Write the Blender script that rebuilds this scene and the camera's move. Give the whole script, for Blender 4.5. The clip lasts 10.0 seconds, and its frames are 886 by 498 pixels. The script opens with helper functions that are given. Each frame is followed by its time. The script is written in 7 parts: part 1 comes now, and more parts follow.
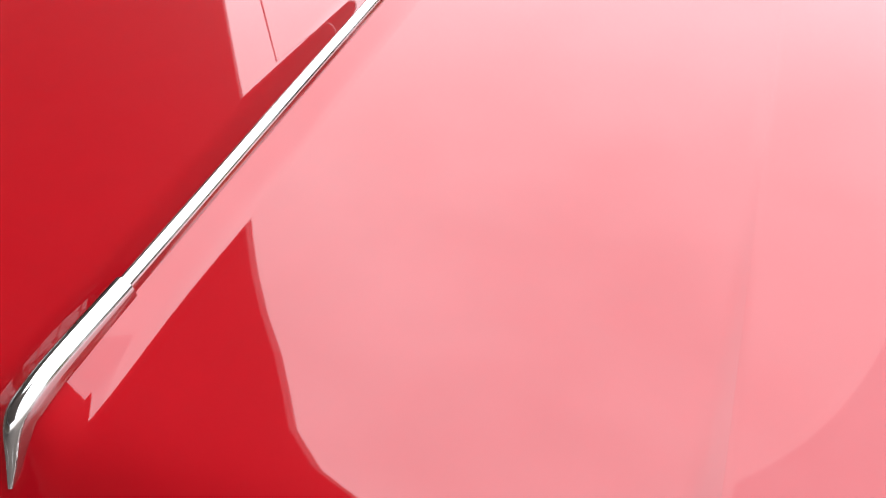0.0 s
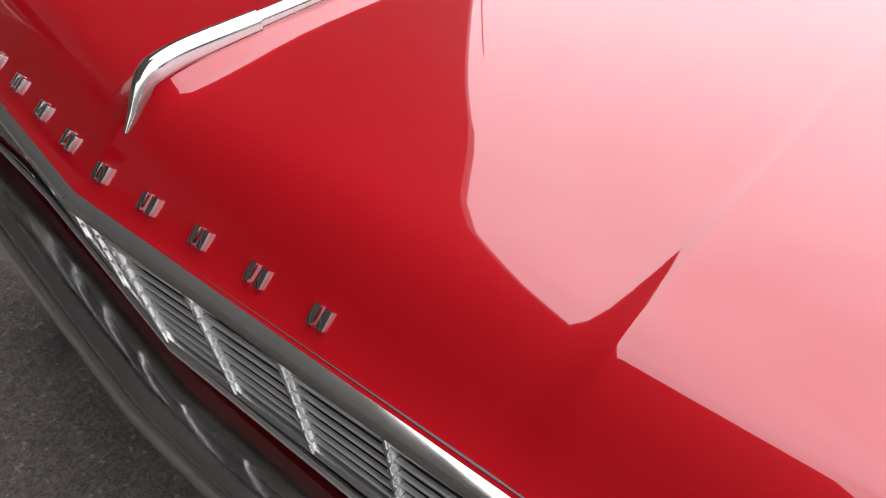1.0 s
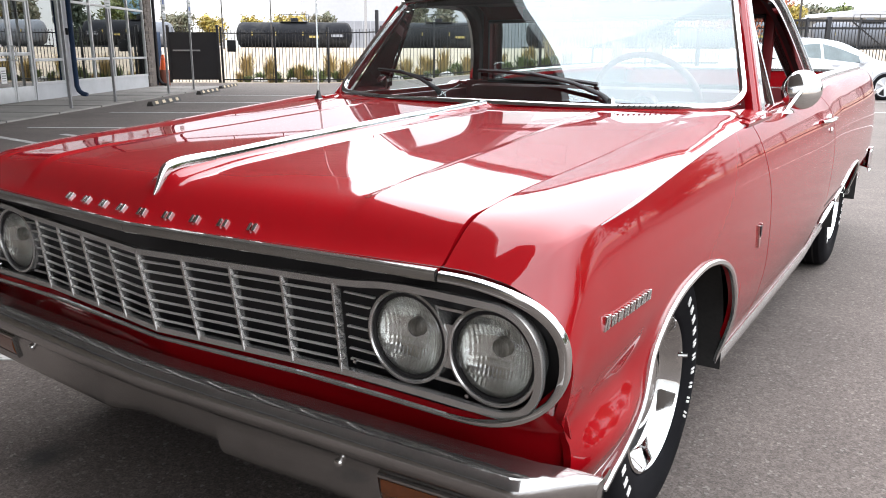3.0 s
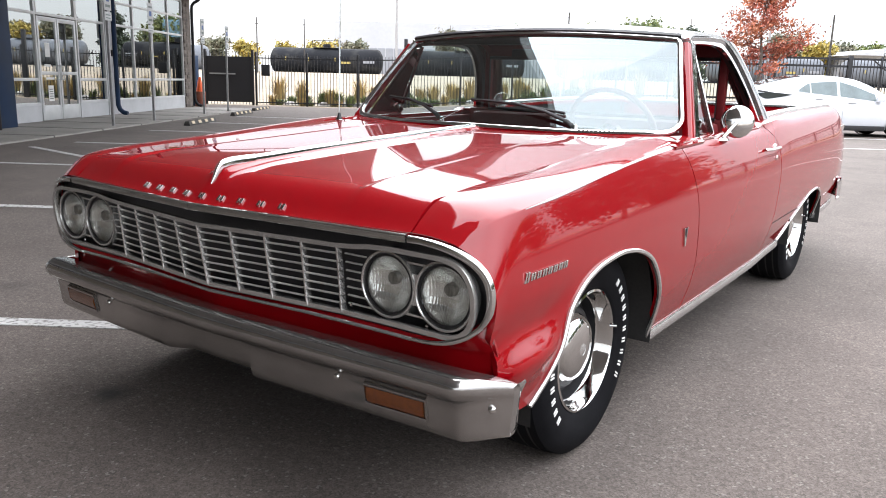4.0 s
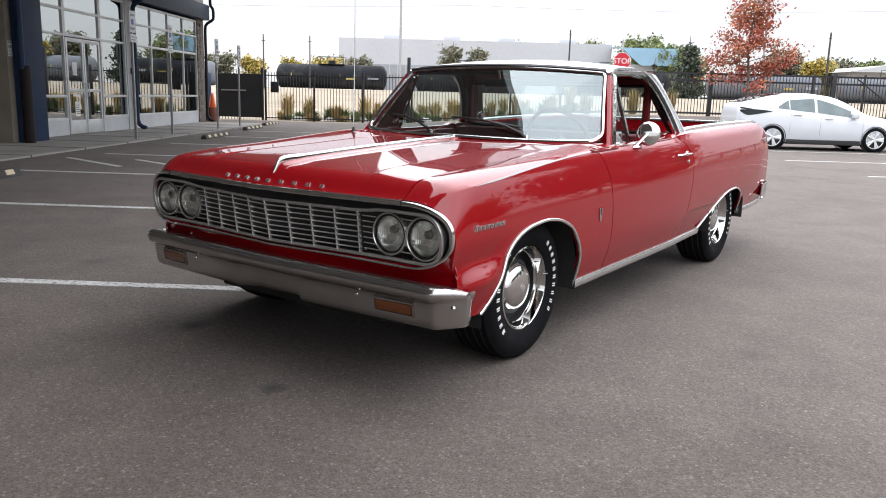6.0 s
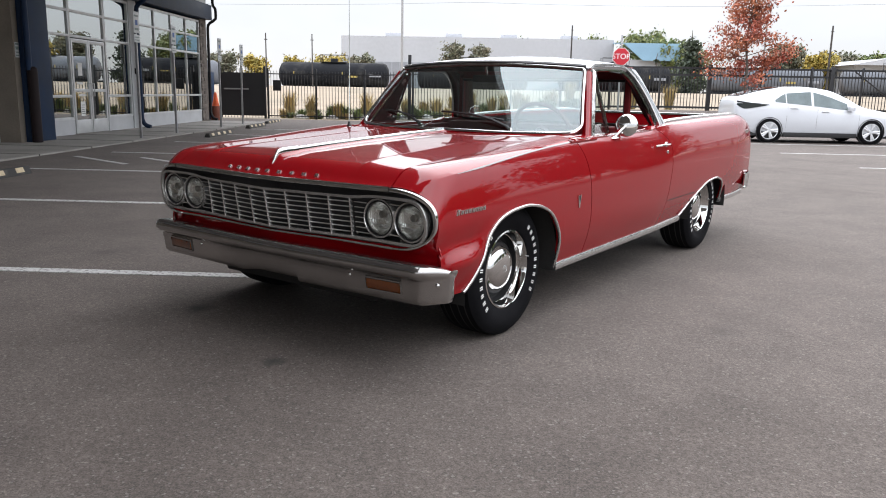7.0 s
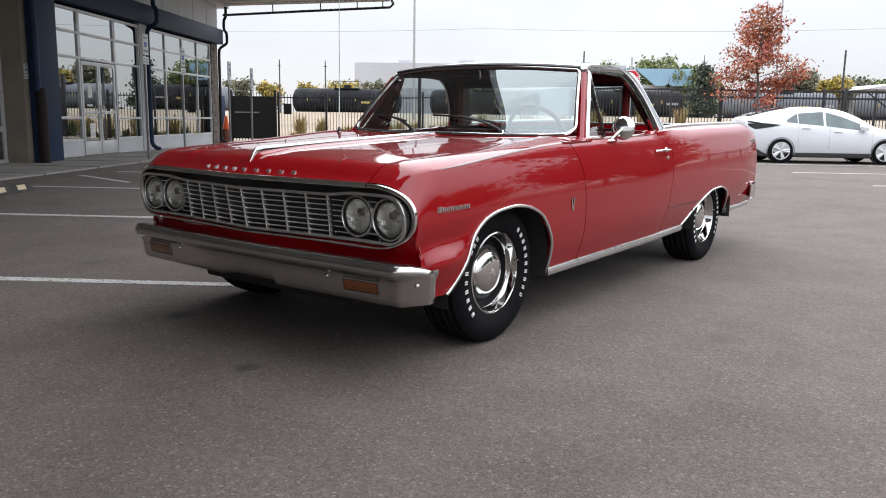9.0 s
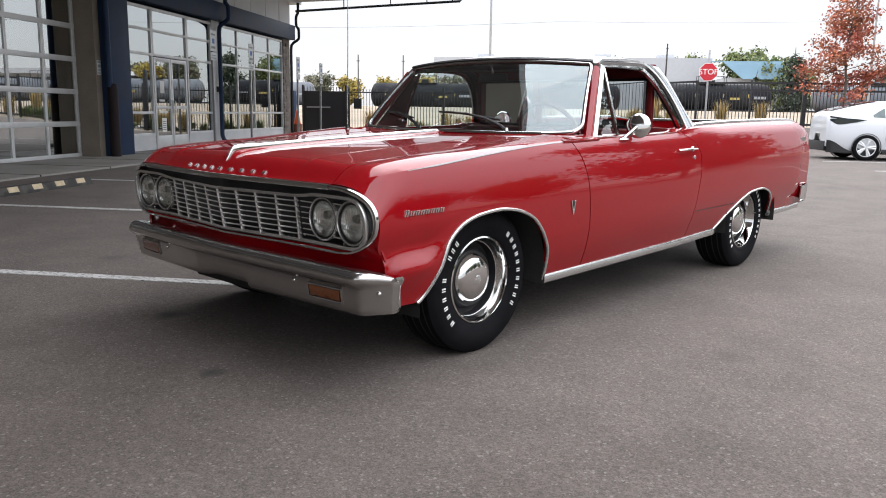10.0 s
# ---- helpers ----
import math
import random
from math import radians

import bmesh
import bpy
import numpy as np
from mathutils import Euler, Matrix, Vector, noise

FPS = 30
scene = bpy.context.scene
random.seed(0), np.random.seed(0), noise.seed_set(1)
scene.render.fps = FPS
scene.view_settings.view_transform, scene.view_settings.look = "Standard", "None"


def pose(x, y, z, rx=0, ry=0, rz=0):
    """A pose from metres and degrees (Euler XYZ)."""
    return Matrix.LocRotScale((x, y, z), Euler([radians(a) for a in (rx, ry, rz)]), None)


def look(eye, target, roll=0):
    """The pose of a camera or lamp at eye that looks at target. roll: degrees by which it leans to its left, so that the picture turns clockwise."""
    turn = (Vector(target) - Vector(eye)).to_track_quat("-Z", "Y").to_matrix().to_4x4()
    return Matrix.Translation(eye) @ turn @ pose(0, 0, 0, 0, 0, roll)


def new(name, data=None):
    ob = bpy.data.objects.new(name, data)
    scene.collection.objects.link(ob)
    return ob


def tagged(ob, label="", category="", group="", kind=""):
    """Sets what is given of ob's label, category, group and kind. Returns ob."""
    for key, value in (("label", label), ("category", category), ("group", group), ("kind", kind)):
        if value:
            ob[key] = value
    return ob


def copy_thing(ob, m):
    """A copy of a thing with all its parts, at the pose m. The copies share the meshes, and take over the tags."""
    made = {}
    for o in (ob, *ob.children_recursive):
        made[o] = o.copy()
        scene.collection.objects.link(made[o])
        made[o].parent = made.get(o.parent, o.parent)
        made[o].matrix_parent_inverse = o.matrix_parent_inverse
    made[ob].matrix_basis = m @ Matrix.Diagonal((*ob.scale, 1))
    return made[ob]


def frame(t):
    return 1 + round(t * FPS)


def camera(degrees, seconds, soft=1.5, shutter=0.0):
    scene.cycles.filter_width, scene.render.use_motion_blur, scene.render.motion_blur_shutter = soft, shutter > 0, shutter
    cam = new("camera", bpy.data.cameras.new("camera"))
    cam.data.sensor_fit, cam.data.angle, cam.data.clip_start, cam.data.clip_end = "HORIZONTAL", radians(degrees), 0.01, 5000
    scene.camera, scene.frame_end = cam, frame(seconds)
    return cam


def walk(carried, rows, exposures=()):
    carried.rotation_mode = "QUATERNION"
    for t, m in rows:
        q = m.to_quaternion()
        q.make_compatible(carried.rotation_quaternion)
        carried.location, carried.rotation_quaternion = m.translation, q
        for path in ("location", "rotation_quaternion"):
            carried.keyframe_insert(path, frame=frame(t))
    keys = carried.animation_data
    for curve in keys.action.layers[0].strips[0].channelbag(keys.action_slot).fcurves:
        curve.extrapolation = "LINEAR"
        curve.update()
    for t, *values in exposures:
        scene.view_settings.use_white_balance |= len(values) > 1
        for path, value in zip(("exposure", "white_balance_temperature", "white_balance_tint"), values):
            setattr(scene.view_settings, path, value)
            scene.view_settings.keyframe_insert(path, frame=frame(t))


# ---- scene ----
cam = camera(59.2, 10.0, soft=1.0)
PATH = [
    (0.0, (0.424, -0.871, 1.409), (-0.094, 0.41, -0.037), 1.4),
    (0.5, (0.566, -0.887, 1.342), (-0.328, 0.222, -0.062), 1.4),
    (1, (0.677, -0.997, 1.261), (-0.347, 0.118, -0.046), 2.3),
    (1.5, (0.812, -1.203, 1.248), (-0.184, 0.078, 0.078), 1.3),
    (2, (0.976, -1.392, 1.226), (-0.039, 0.011, 0.226), -2.0),
    (2.5, (1.207, -1.553, 1.175), (0.179, 0.018, 0.487), 0.2),
    (3, (1.419, -1.748, 1.137), (0.345, -0.134, 0.646), 0.2),
    (4.5, (2.069, -2.377, 1.169), (0.922, -0.795, 0.744), 2.0),
    (5, (2.258, -2.609, 1.185), (1.12, -1.016, 0.774), 1.9),
    (5.5, (2.438, -2.866, 1.2), (1.295, -1.27, 0.813), 1.9),
    (7, (2.847, -3.239, 1.192), (1.692, -1.655, 0.796), 1.1),
    (7.5, (2.86, -3.252, 1.188), (1.699, -1.672, 0.796), 1.0),
    (8, (2.839, -3.221, 1.147), (1.676, -1.64, 0.76), 0.8),
    (8.5, (2.849, -3.172, 1.06), (1.685, -1.585, 0.706), 0.9),
    (9, (2.873, -3.044, 1.055), (1.682, -1.471, 0.723), 0.9),
    (9.5, (2.955, -2.852, 1.071), (1.669, -1.357, 0.738), 1.0),
    (10, (3.085, -2.617, 1.076), (1.743, -1.175, 0.727), 0.9),
]
walk(cam, [(t, look(eye, target, roll)) for t, eye, target, roll in PATH], exposures=[(0.0, -0.08), (1.0, -0.19), (2.0, -0.16), (2.5, -0.12), (3.0, -0.13), (4.5, -0.15), (5.5, -0.48), (7.0, -0.75), (9.0, -0.84), (10.0, -0.69)])

# ---- sky and light: bright overcast ----
SUN_UP, SUN_ROUND = radians(48), radians(-32)
world = bpy.data.worlds.new("overcast_sky")
scene.world = world
world.use_nodes = True
wn, wl = world.node_tree.nodes, world.node_tree.links
wn.clear()
w_out, w_bg = wn.new("ShaderNodeOutputWorld"), wn.new("ShaderNodeBackground")
w_sky = wn.new("ShaderNodeTexSky")
w_sky.sky_type, w_sky.sun_disc, w_sky.sun_elevation, w_sky.sun_rotation = "NISHITA", False, SUN_UP, SUN_ROUND
w_co, w_sep, w_ramp = wn.new("ShaderNodeTexCoord"), wn.new("ShaderNodeSeparateXYZ"), wn.new("ShaderNodeValToRGB")
for at, value in ((0.0, 1.42), (0.14, 1.66), (0.21, 2.5), (0.34, 4.4), (0.5, 5.1), (0.7, 5.9), (0.92, 6.6)):
    step = w_ramp.color_ramp.elements[0] if at == 0.0 else w_ramp.color_ramp.elements.new(at)
    step.position, step.color = at, (value / 6.5, value / 6.5, value / 6.5, 1)
w_ramp.color_ramp.elements.remove(w_ramp.color_ramp.elements[-1])
w_noise = wn.new("ShaderNodeTexNoise")
w_noise.inputs["Scale"].default_value, w_noise.inputs["Detail"].default_value, w_noise.inputs["Roughness"].default_value = 2.2, 5, 0.55
w_map = wn.new("ShaderNodeMapping")
w_map.inputs["Scale"].default_value = (1, 1, 2.2)
w_cloud = wn.new("ShaderNodeMapRange")
w_cloud.inputs["From Min"].default_value, w_cloud.inputs["From Max"].default_value = 0.3, 0.7
w_cloud.inputs["To Min"].default_value, w_cloud.inputs["To Max"].default_value = 5.72, 7.15
w_mul = wn.new("ShaderNodeMath")
w_mul.operation = "MULTIPLY"
w_tint = wn.new("ShaderNodeMix")
w_tint.data_type, w_tint.blend_type = "RGBA", "MULTIPLY"
w_tint.inputs[0].default_value = 1.0
w_tint.inputs[7].default_value = (0.955, 0.98, 1.05, 1)
w_mix = wn.new("ShaderNodeMix")
w_mix.data_type = "RGBA"
w_mix.inputs[0].default_value = 0.03
wl.new(w_co.outputs["Generated"], w_sep.inputs[0])
wl.new(w_sep.outputs["Z"], w_ramp.inputs["Fac"])
wl.new(w_co.outputs["Generated"], w_map.inputs["Vector"])
wl.new(w_map.outputs["Vector"], w_noise.inputs["Vector"])
wl.new(w_noise.outputs["Fac"], w_cloud.inputs["Value"])
wl.new(w_ramp.outputs["Color"], w_mul.inputs[0])
wl.new(w_cloud.outputs["Result"], w_mul.inputs[1])
wl.new(w_mul.outputs["Value"], w_tint.inputs[6])
wl.new(w_tint.outputs[2], w_mix.inputs[6])
wl.new(w_sky.outputs["Color"], w_mix.inputs[7])
wl.new(w_mix.outputs[2], w_bg.inputs["Color"])
wl.new(w_bg.outputs["Background"], w_out.inputs["Surface"])
w_bg.inputs["Strength"].default_value = 1.0

sun = new("sun", bpy.data.lights.new("sun", "SUN"))
sun.data.energy, sun.data.angle, sun.data.color = 1.45, radians(80), (1.0, 0.97, 0.93)
sun.matrix_world = look((0, 0, 30), (0 - 10 * math.sin(SUN_ROUND), -10 * math.cos(SUN_ROUND), 30 - 10 * math.tan(SUN_UP)))


# ---- materials ----
def material(name, colour, rough=0.5, metal=0.0, vary=0.0, vary_scale=8.0, bump=0.0, bump_scale=200.0, coat=0.0, coat_ior=1.5, second=None,
             second_scale=1.0, second_at=(0.5, 0.62), stretch=(1, 1, 1), spec=0.5, by_object=0.0, rough_vary=0.0, sheen=0.0):
    """A surface with two scales of change: a broad tone and a fine grain, with an optional second colour in patches."""
    mat = bpy.data.materials.new(name)
    mat.use_nodes = True
    nt = mat.node_tree
    b = nt.nodes["Principled BSDF"]
    b.inputs["Roughness"].default_value, b.inputs["Metallic"].default_value = rough, metal
    b.inputs["Coat Weight"].default_value, b.inputs["Coat IOR"].default_value, b.inputs["Coat Roughness"].default_value = coat, coat_ior, 0.025
    b.inputs["Specular IOR Level"].default_value = spec
    b.inputs["Base Color"].default_value = (*colour, 1)
    co = nt.nodes.new("ShaderNodeTexCoord")
    mp = nt.nodes.new("ShaderNodeMapping")
    mp.inputs["Scale"].default_value = stretch
    nt.links.new(co.outputs["Object"], mp.inputs["Vector"])

    def noise_at(scale, detail=4.0):
        n = nt.nodes.new("ShaderNodeTexNoise")
        n.inputs["Scale"].default_value, n.inputs["Detail"].default_value = scale, detail
        nt.links.new(mp.outputs["Vector"], n.inputs["Vector"])
        return n.outputs["Fac"]

    def ranged(value, lo, hi, a, z):
        r = nt.nodes.new("ShaderNodeMapRange")
        for key, v in zip(("From Min", "From Max", "To Min", "To Max"), (lo, hi, a, z)):
            r.inputs[key].default_value = v
        nt.links.new(value, r.inputs["Value"])
        return r.outputs["Result"]

    colour_out = None
    if second:
        mix = nt.nodes.new("ShaderNodeMix")
        mix.data_type = "RGBA"
        mix.inputs[6].default_value, mix.inputs[7].default_value = (*colour, 1), (*second, 1)
        nt.links.new(ranged(noise_at(second_scale, 6), *second_at, 0, 1), mix.inputs[0])
        colour_out = mix.outputs[2]
    if vary or by_object:
        hsv = nt.nodes.new("ShaderNodeHueSaturation")
        hsv.inputs["Color"].default_value = (*colour, 1)
        if colour_out:
            nt.links.new(colour_out, hsv.inputs["Color"])
        value = None
        if vary:
            add = nt.nodes.new("ShaderNodeMath")
            add.operation = "MULTIPLY"
            nt.links.new(ranged(noise_at(vary_scale), 0.3, 0.7, 1 - vary, 1 + vary), add.inputs[0])
            nt.links.new(ranged(noise_at(vary_scale * 17, 2), 0.3, 0.7, 1 - vary * 0.6, 1 + vary * 0.6), add.inputs[1])
            value = add.outputs[0]
        if by_object:
            info = nt.nodes.new("ShaderNodeObjectInfo")
            obj = ranged(info.outputs["Random"], 0, 1, 1 - by_object, 1 + by_object)
            if value:
                m2 = nt.nodes.new("ShaderNodeMath")
                m2.operation = "MULTIPLY"
                nt.links.new(value, m2.inputs[0])
                nt.links.new(obj, m2.inputs[1])
                value = m2.outputs[0]
            else:
                value = obj
        nt.links.new(value, hsv.inputs["Value"])
        colour_out = hsv.outputs["Color"]
    if colour_out:
        nt.links.new(colour_out, b.inputs["Base Color"])
    if rough_vary:
        nt.links.new(ranged(noise_at(vary_scale * 3), 0.3, 0.7, max(0.02, rough - rough_vary), rough + rough_vary), b.inputs["Roughness"])
    if bump:
        bp = nt.nodes.new("ShaderNodeBump")
        bp.inputs["Strength"].default_value, bp.inputs["Distance"].default_value = bump, 0.5 / bump_scale
        nt.links.new(noise_at(bump_scale, 3), bp.inputs["Height"])
        nt.links.new(bp.outputs["Normal"], b.inputs["Normal"])
    return mat


def glass_material(name, tint=(0.93, 0.97, 0.95), gloss=(1.0, 1.0, 1.0), ior=1.5):
    mat = bpy.data.materials.new(name)
    mat.use_nodes = True
    nt = mat.node_tree
    nt.nodes.remove(nt.nodes["Principled BSDF"])
    out = nt.nodes["Material Output"]
    clear, shine, mix, fr = (nt.nodes.new("ShaderNode" + k) for k in ("BsdfTransparent", "BsdfGlossy", "MixShader", "Fresnel"))
    clear.inputs["Color"].default_value = (*tint, 1)
    shine.inputs["Roughness"].default_value = 0.01
    shine.inputs["Color"].default_value = (*gloss, 1)
    fr.inputs["IOR"].default_value = ior
    nt.links.new(fr.outputs[0], mix.inputs[0])
    nt.links.new(clear.outputs[0], mix.inputs[1])
    nt.links.new(shine.outputs[0], mix.inputs[2])
    nt.links.new(mix.outputs[0], out.inputs["Surface"])
    return mat


M = {
    "red": material("red_paint", (0.236, 0.0016, 0.0046), 0.5, 0.0, vary=0.03, vary_scale=1.5, coat=1.0, coat_ior=1.505, spec=0.03),
    # grey of the wing crease's shading, painted on as a strip
    "crease_shade": material("grey_crease_shade", (0.13, 0.10, 0.10), 0.35, vary=0.08, vary_scale=30, coat=1.0),
    "silver": material("silver_roof_paint", (0.36, 0.38, 0.385), 0.24, 0.7, vary=0.04, vary_scale=3, coat=1.0, coat_ior=1.6),
    "chrome": material("chrome", (0.66, 0.655, 0.64), 0.07, 1.0, vary=0.05, vary_scale=9, rough_vary=0.04),
    "old_chrome": material("worn_bumper_chrome", (0.46, 0.445, 0.43), 0.14, 0.95, vary=0.07, vary_scale=7, rough_vary=0.06, bump=0.05, bump_scale=60),
    "trim": material("bright_anodised_trim", (0.60, 0.59, 0.57), 0.22, 0.84, vary=0.05, vary_scale=12, rough_vary=0.05),
    "lip": material("satin_lip_trim", (0.40, 0.39, 0.365), 0.13, 0.92, vary=0.06, vary_scale=14, rough_vary=0.04),
    "grille": material("grey_grille_bars", (0.63, 0.62, 0.595), 0.33, 0.62, vary=0.06, vary_scale=20),
    "black": material("satin_black_paint", (0.012, 0.012, 0.013), 0.45, vary=0.2, vary_scale=14),
    "dark": material("dark_underbody", (0.012, 0.011, 0.010), 0.85, vary=0.3, vary_scale=6),
    "rubber": material("black_tyre_rubber", (0.007, 0.007, 0.008), 0.7, vary=0.2, vary_scale=12, bump=0.2, bump_scale=300, spec=0.06),
    "tyre_white": material("white_tyre_lettering", (0.72, 0.71, 0.68), 0.6, vary=0.08, vary_scale=30),
    "amber": material("amber_lens", (0.14, 0.034, 0.004), 0.16, vary=0.12, vary_scale=60, coat=1.0),
    "tail_red": material("red_lens", (0.30, 0.01, 0.01), 0.15, coat=1.0),
    "interior": material("red_vinyl", (0.13, 0.008, 0.010), 0.5, vary=0.1, vary_scale=9, bump=0.15, bump_scale=400),
    "headliner": material("dark_headliner", (0.055, 0.05, 0.05), 0.8, vary=0.1, vary_scale=9),
    "wheel_red": material("red_steering_wheel_plastic", (0.10, 0.012, 0.012), 0.3, vary=0.05, vary_scale=15),
    "bedliner": material("black_bed_lining", (0.02, 0.02, 0.02), 0.7, vary=0.2, vary_scale=8),
    "glass": glass_material("clear_windscreen_glass", (0.80, 0.87, 0.86), ior=1.7),
    "screen": glass_material("windscreen_glass", (0.74, 0.84, 0.84), (0.88, 0.985, 1.0), 2.2),
    "lens": glass_material("lamp_glass", (0.96, 0.97, 0.96), ior=1.45),
    "reflector": material("lamp_reflector", (0.92, 0.92, 0.89), 0.16, 0.76, vary=0.15, vary_scale=22, bump=0.6, bump_scale=55, stretch=(1.6, 1, 0.6)),
    "shield": material("grey_bulb_shield", (0.30, 0.29, 0.27), 0.30, 0.8, vary=0.35, vary_scale=60, stretch=(3, 1, 0.5)),
    "mirror": material("mirror_silver", (0.8, 0.8, 0.8), 0.03, 1.0),
    "white_car": material("white_car_paint", (0.56, 0.575, 0.60), 0.3, vary=0.02, vary_scale=2, coat=1.0),
    "dark_glass": material("tinted_car_glass", (0.02, 0.028, 0.03), 0.04, spec=0.4, vary=0.1, vary_scale=2),
    "car_glass": material("green_grey_car_glass", (0.085, 0.115, 0.118), 0.05, spec=0.6, vary=0.25, vary_scale=3),
    "alloy": material("silver_alloy", (0.66, 0.67, 0.68), 0.36, 0.6, vary=0.05, vary_scale=20),
    "concrete": material("pale_concrete", (0.25, 0.235, 0.215), 0.85, vary=0.13, vary_scale=1.2, bump=0.25, bump_scale=120, second=(0.18, 0.168, 0.155), second_scale=0.7, second_at=(0.5, 0.75)),
    "grey_wall": material("grey_brown_stucco", (0.19, 0.162, 0.130), 0.9, vary=0.1, vary_scale=2, bump=0.3, bump_scale=90),
    "navy": material("navy_blue_steel_paint", (0.014, 0.030, 0.066), 0.5, vary=0.1, vary_scale=3, second=(0.018, 0.032, 0.062), second_scale=2.0, spec=0.15),
    "rear_blue": material("faded_blue_steel_paint", (0.020, 0.045, 0.10), 0.5, vary=0.12, vary_scale=4),
    "brown_pipe": material("dark_brown_bollard_paint", (0.020, 0.014, 0.014), 0.6, spec=0.15, vary=0.15, vary_scale=5),
    "frame": material("clear_anodised_aluminium", (0.56, 0.57, 0.57), 0.42, 0.35, vary=0.06, vary_scale=6),
    "panel": material("pale_grey_kick_panel", (0.47, 0.48, 0.49), 0.55, vary=0.07, vary_scale=3),
    "shop_glass": glass_material("shopfront_glass", (0.70, 0.78, 0.72), (0.96, 1.0, 0.99), 6.2),
    "garage_glass": glass_material("garage_door_glass", (0.90, 0.94, 0.88), (0.97, 1.0, 0.99), 6.6),
    # olive wall colour, lightened to stand in for light inside the garage
    "olive": material("olive_green_wall_lightened", (0.50, 0.53, 0.20), 0.7, vary=0.12, vary_scale=1.5),
    "room": material("dim_shop_interior", (0.50, 0.50, 0.45), 0.9, vary=0.25, vary_scale=0.8),
    "siding": material("white_ribbed_siding", (0.46, 0.48, 0.50), 0.5, vary=0.05, vary_scale=2),
    "stone": material("brown_stacked_stone", (0.13, 0.11, 0.095), 0.9, vary=0.3, vary_scale=6, bump=0.6, bump_scale=30, by_object=0.3),
    "soffit": material("pale_grey_canopy_soffit", (0.40, 0.40, 0.40), 0.7, vary=0.08, vary_scale=1.5),
    "fence": material("black_fence_paint", (0.012, 0.012, 0.014), 0.5, vary=0.2, vary_scale=5),
    "gate": material("black_gate_sheet", (0.008, 0.008, 0.010), 0.6, vary=0.2, vary_scale=2),
    "galv": material("galvanised_steel", (0.34, 0.34, 0.34), 0.5, 0.6, vary=0.12, vary_scale=12),
    "sign_white": material("white_sign_sheet", (0.50, 0.52, 0.52), 0.45, vary=0.04, vary_scale=8),
    "sign_blue": material("blue_sign_sheet", (0.03, 0.10, 0.32), 0.45, vary=0.05, vary_scale=8),
    "sign_red": material("red_sign_sheet", (0.50, 0.012, 0.025), 0.42, vary=0.05, vary_scale=4),
    "sign_grey": material("faded_grey_sign_print", (0.16, 0.20, 0.19), 0.5, vary=0.1, vary_scale=10),
    "sign_dark": material("dark_sign_print", (0.04, 0.04, 0.045), 0.5),
    "orange": material("orange_cone_plastic", (0.75, 0.11, 0.02), 0.5, vary=0.08, vary_scale=8),
    "barrel": material("rusty_brown_drum", (0.20, 0.06, 0.035), 0.7, vary=0.2, vary_scale=6),
    "rubber_stop": material("black_rubber_kerb", (0.022, 0.021, 0.020), 0.8, vary=0.25, vary_scale=8, second=(0.05, 0.046, 0.04), second_scale=4),
    "yellow": material("faded_yellow_reflector", (0.46, 0.37, 0.23), 0.6, vary=0.15, vary_scale=20),
    "line": material("worn_white_road_paint", (0.46, 0.455, 0.44), 0.8, vary=0.12, vary_scale=4, second=(0.15, 0.14, 0.13), second_scale=38.0, second_at=(0.50, 0.66), bump=0.3, bump_scale=150),
    "tank_black": material("black_tank_car_paint", (0.011, 0.012, 0.015), 0.75, spec=0.15, vary=0.25, vary_scale=0.4, second=(0.03, 0.03, 0.03), second_scale=0.5),
    "tank_grey": material("grey_tank_car_paint", (0.13, 0.14, 0.158), 0.7, spec=0.2, vary=0.15, vary_scale=0.4, second=(0.11, 0.095, 0.085), second_scale=0.4, second_at=(0.55, 0.75)),
    "warehouse": material("pale_warehouse_siding", (0.40, 0.41, 0.43), 0.7, vary=0.05, vary_scale=0.1),
    "ware_dark": material("grey_warehouse_band", (0.24, 0.25, 0.27), 0.7, vary=0.1, vary_scale=0.2),
    "blue_roof": material("light_blue_metal_roof", (0.17, 0.29, 0.38), 0.5, vary=0.08, vary_scale=0.3),
    "bark": material("grey_brown_bark", (0.10, 0.08, 0.065), 0.9, vary=0.2, vary_scale=9, bump=0.6, bump_scale=40),
    "wood_pole": material("weathered_utility_pole", (0.05, 0.045, 0.042), 0.9, vary=0.2, vary_scale=3),
    "rock": material("pale_landscape_rock", (0.52, 0.50, 0.47), 0.9, vary=0.15, vary_scale=5, bump=0.4, bump_scale=20),
    "wire": material("dark_wire", (0.03, 0.03, 0.03), 0.6),
    "white_print": material("white_painted_print", (0.75, 0.75, 0.73), 0.6, vary=0.03, vary_scale=10),
    "yellow_print": material("yellow_reflective_print", (0.36, 0.28, 0.08), 0.5),
    "paper": material("white_paper_notice", (0.72, 0.72, 0.70), 0.7, vary=0.04, vary_scale=10),
}


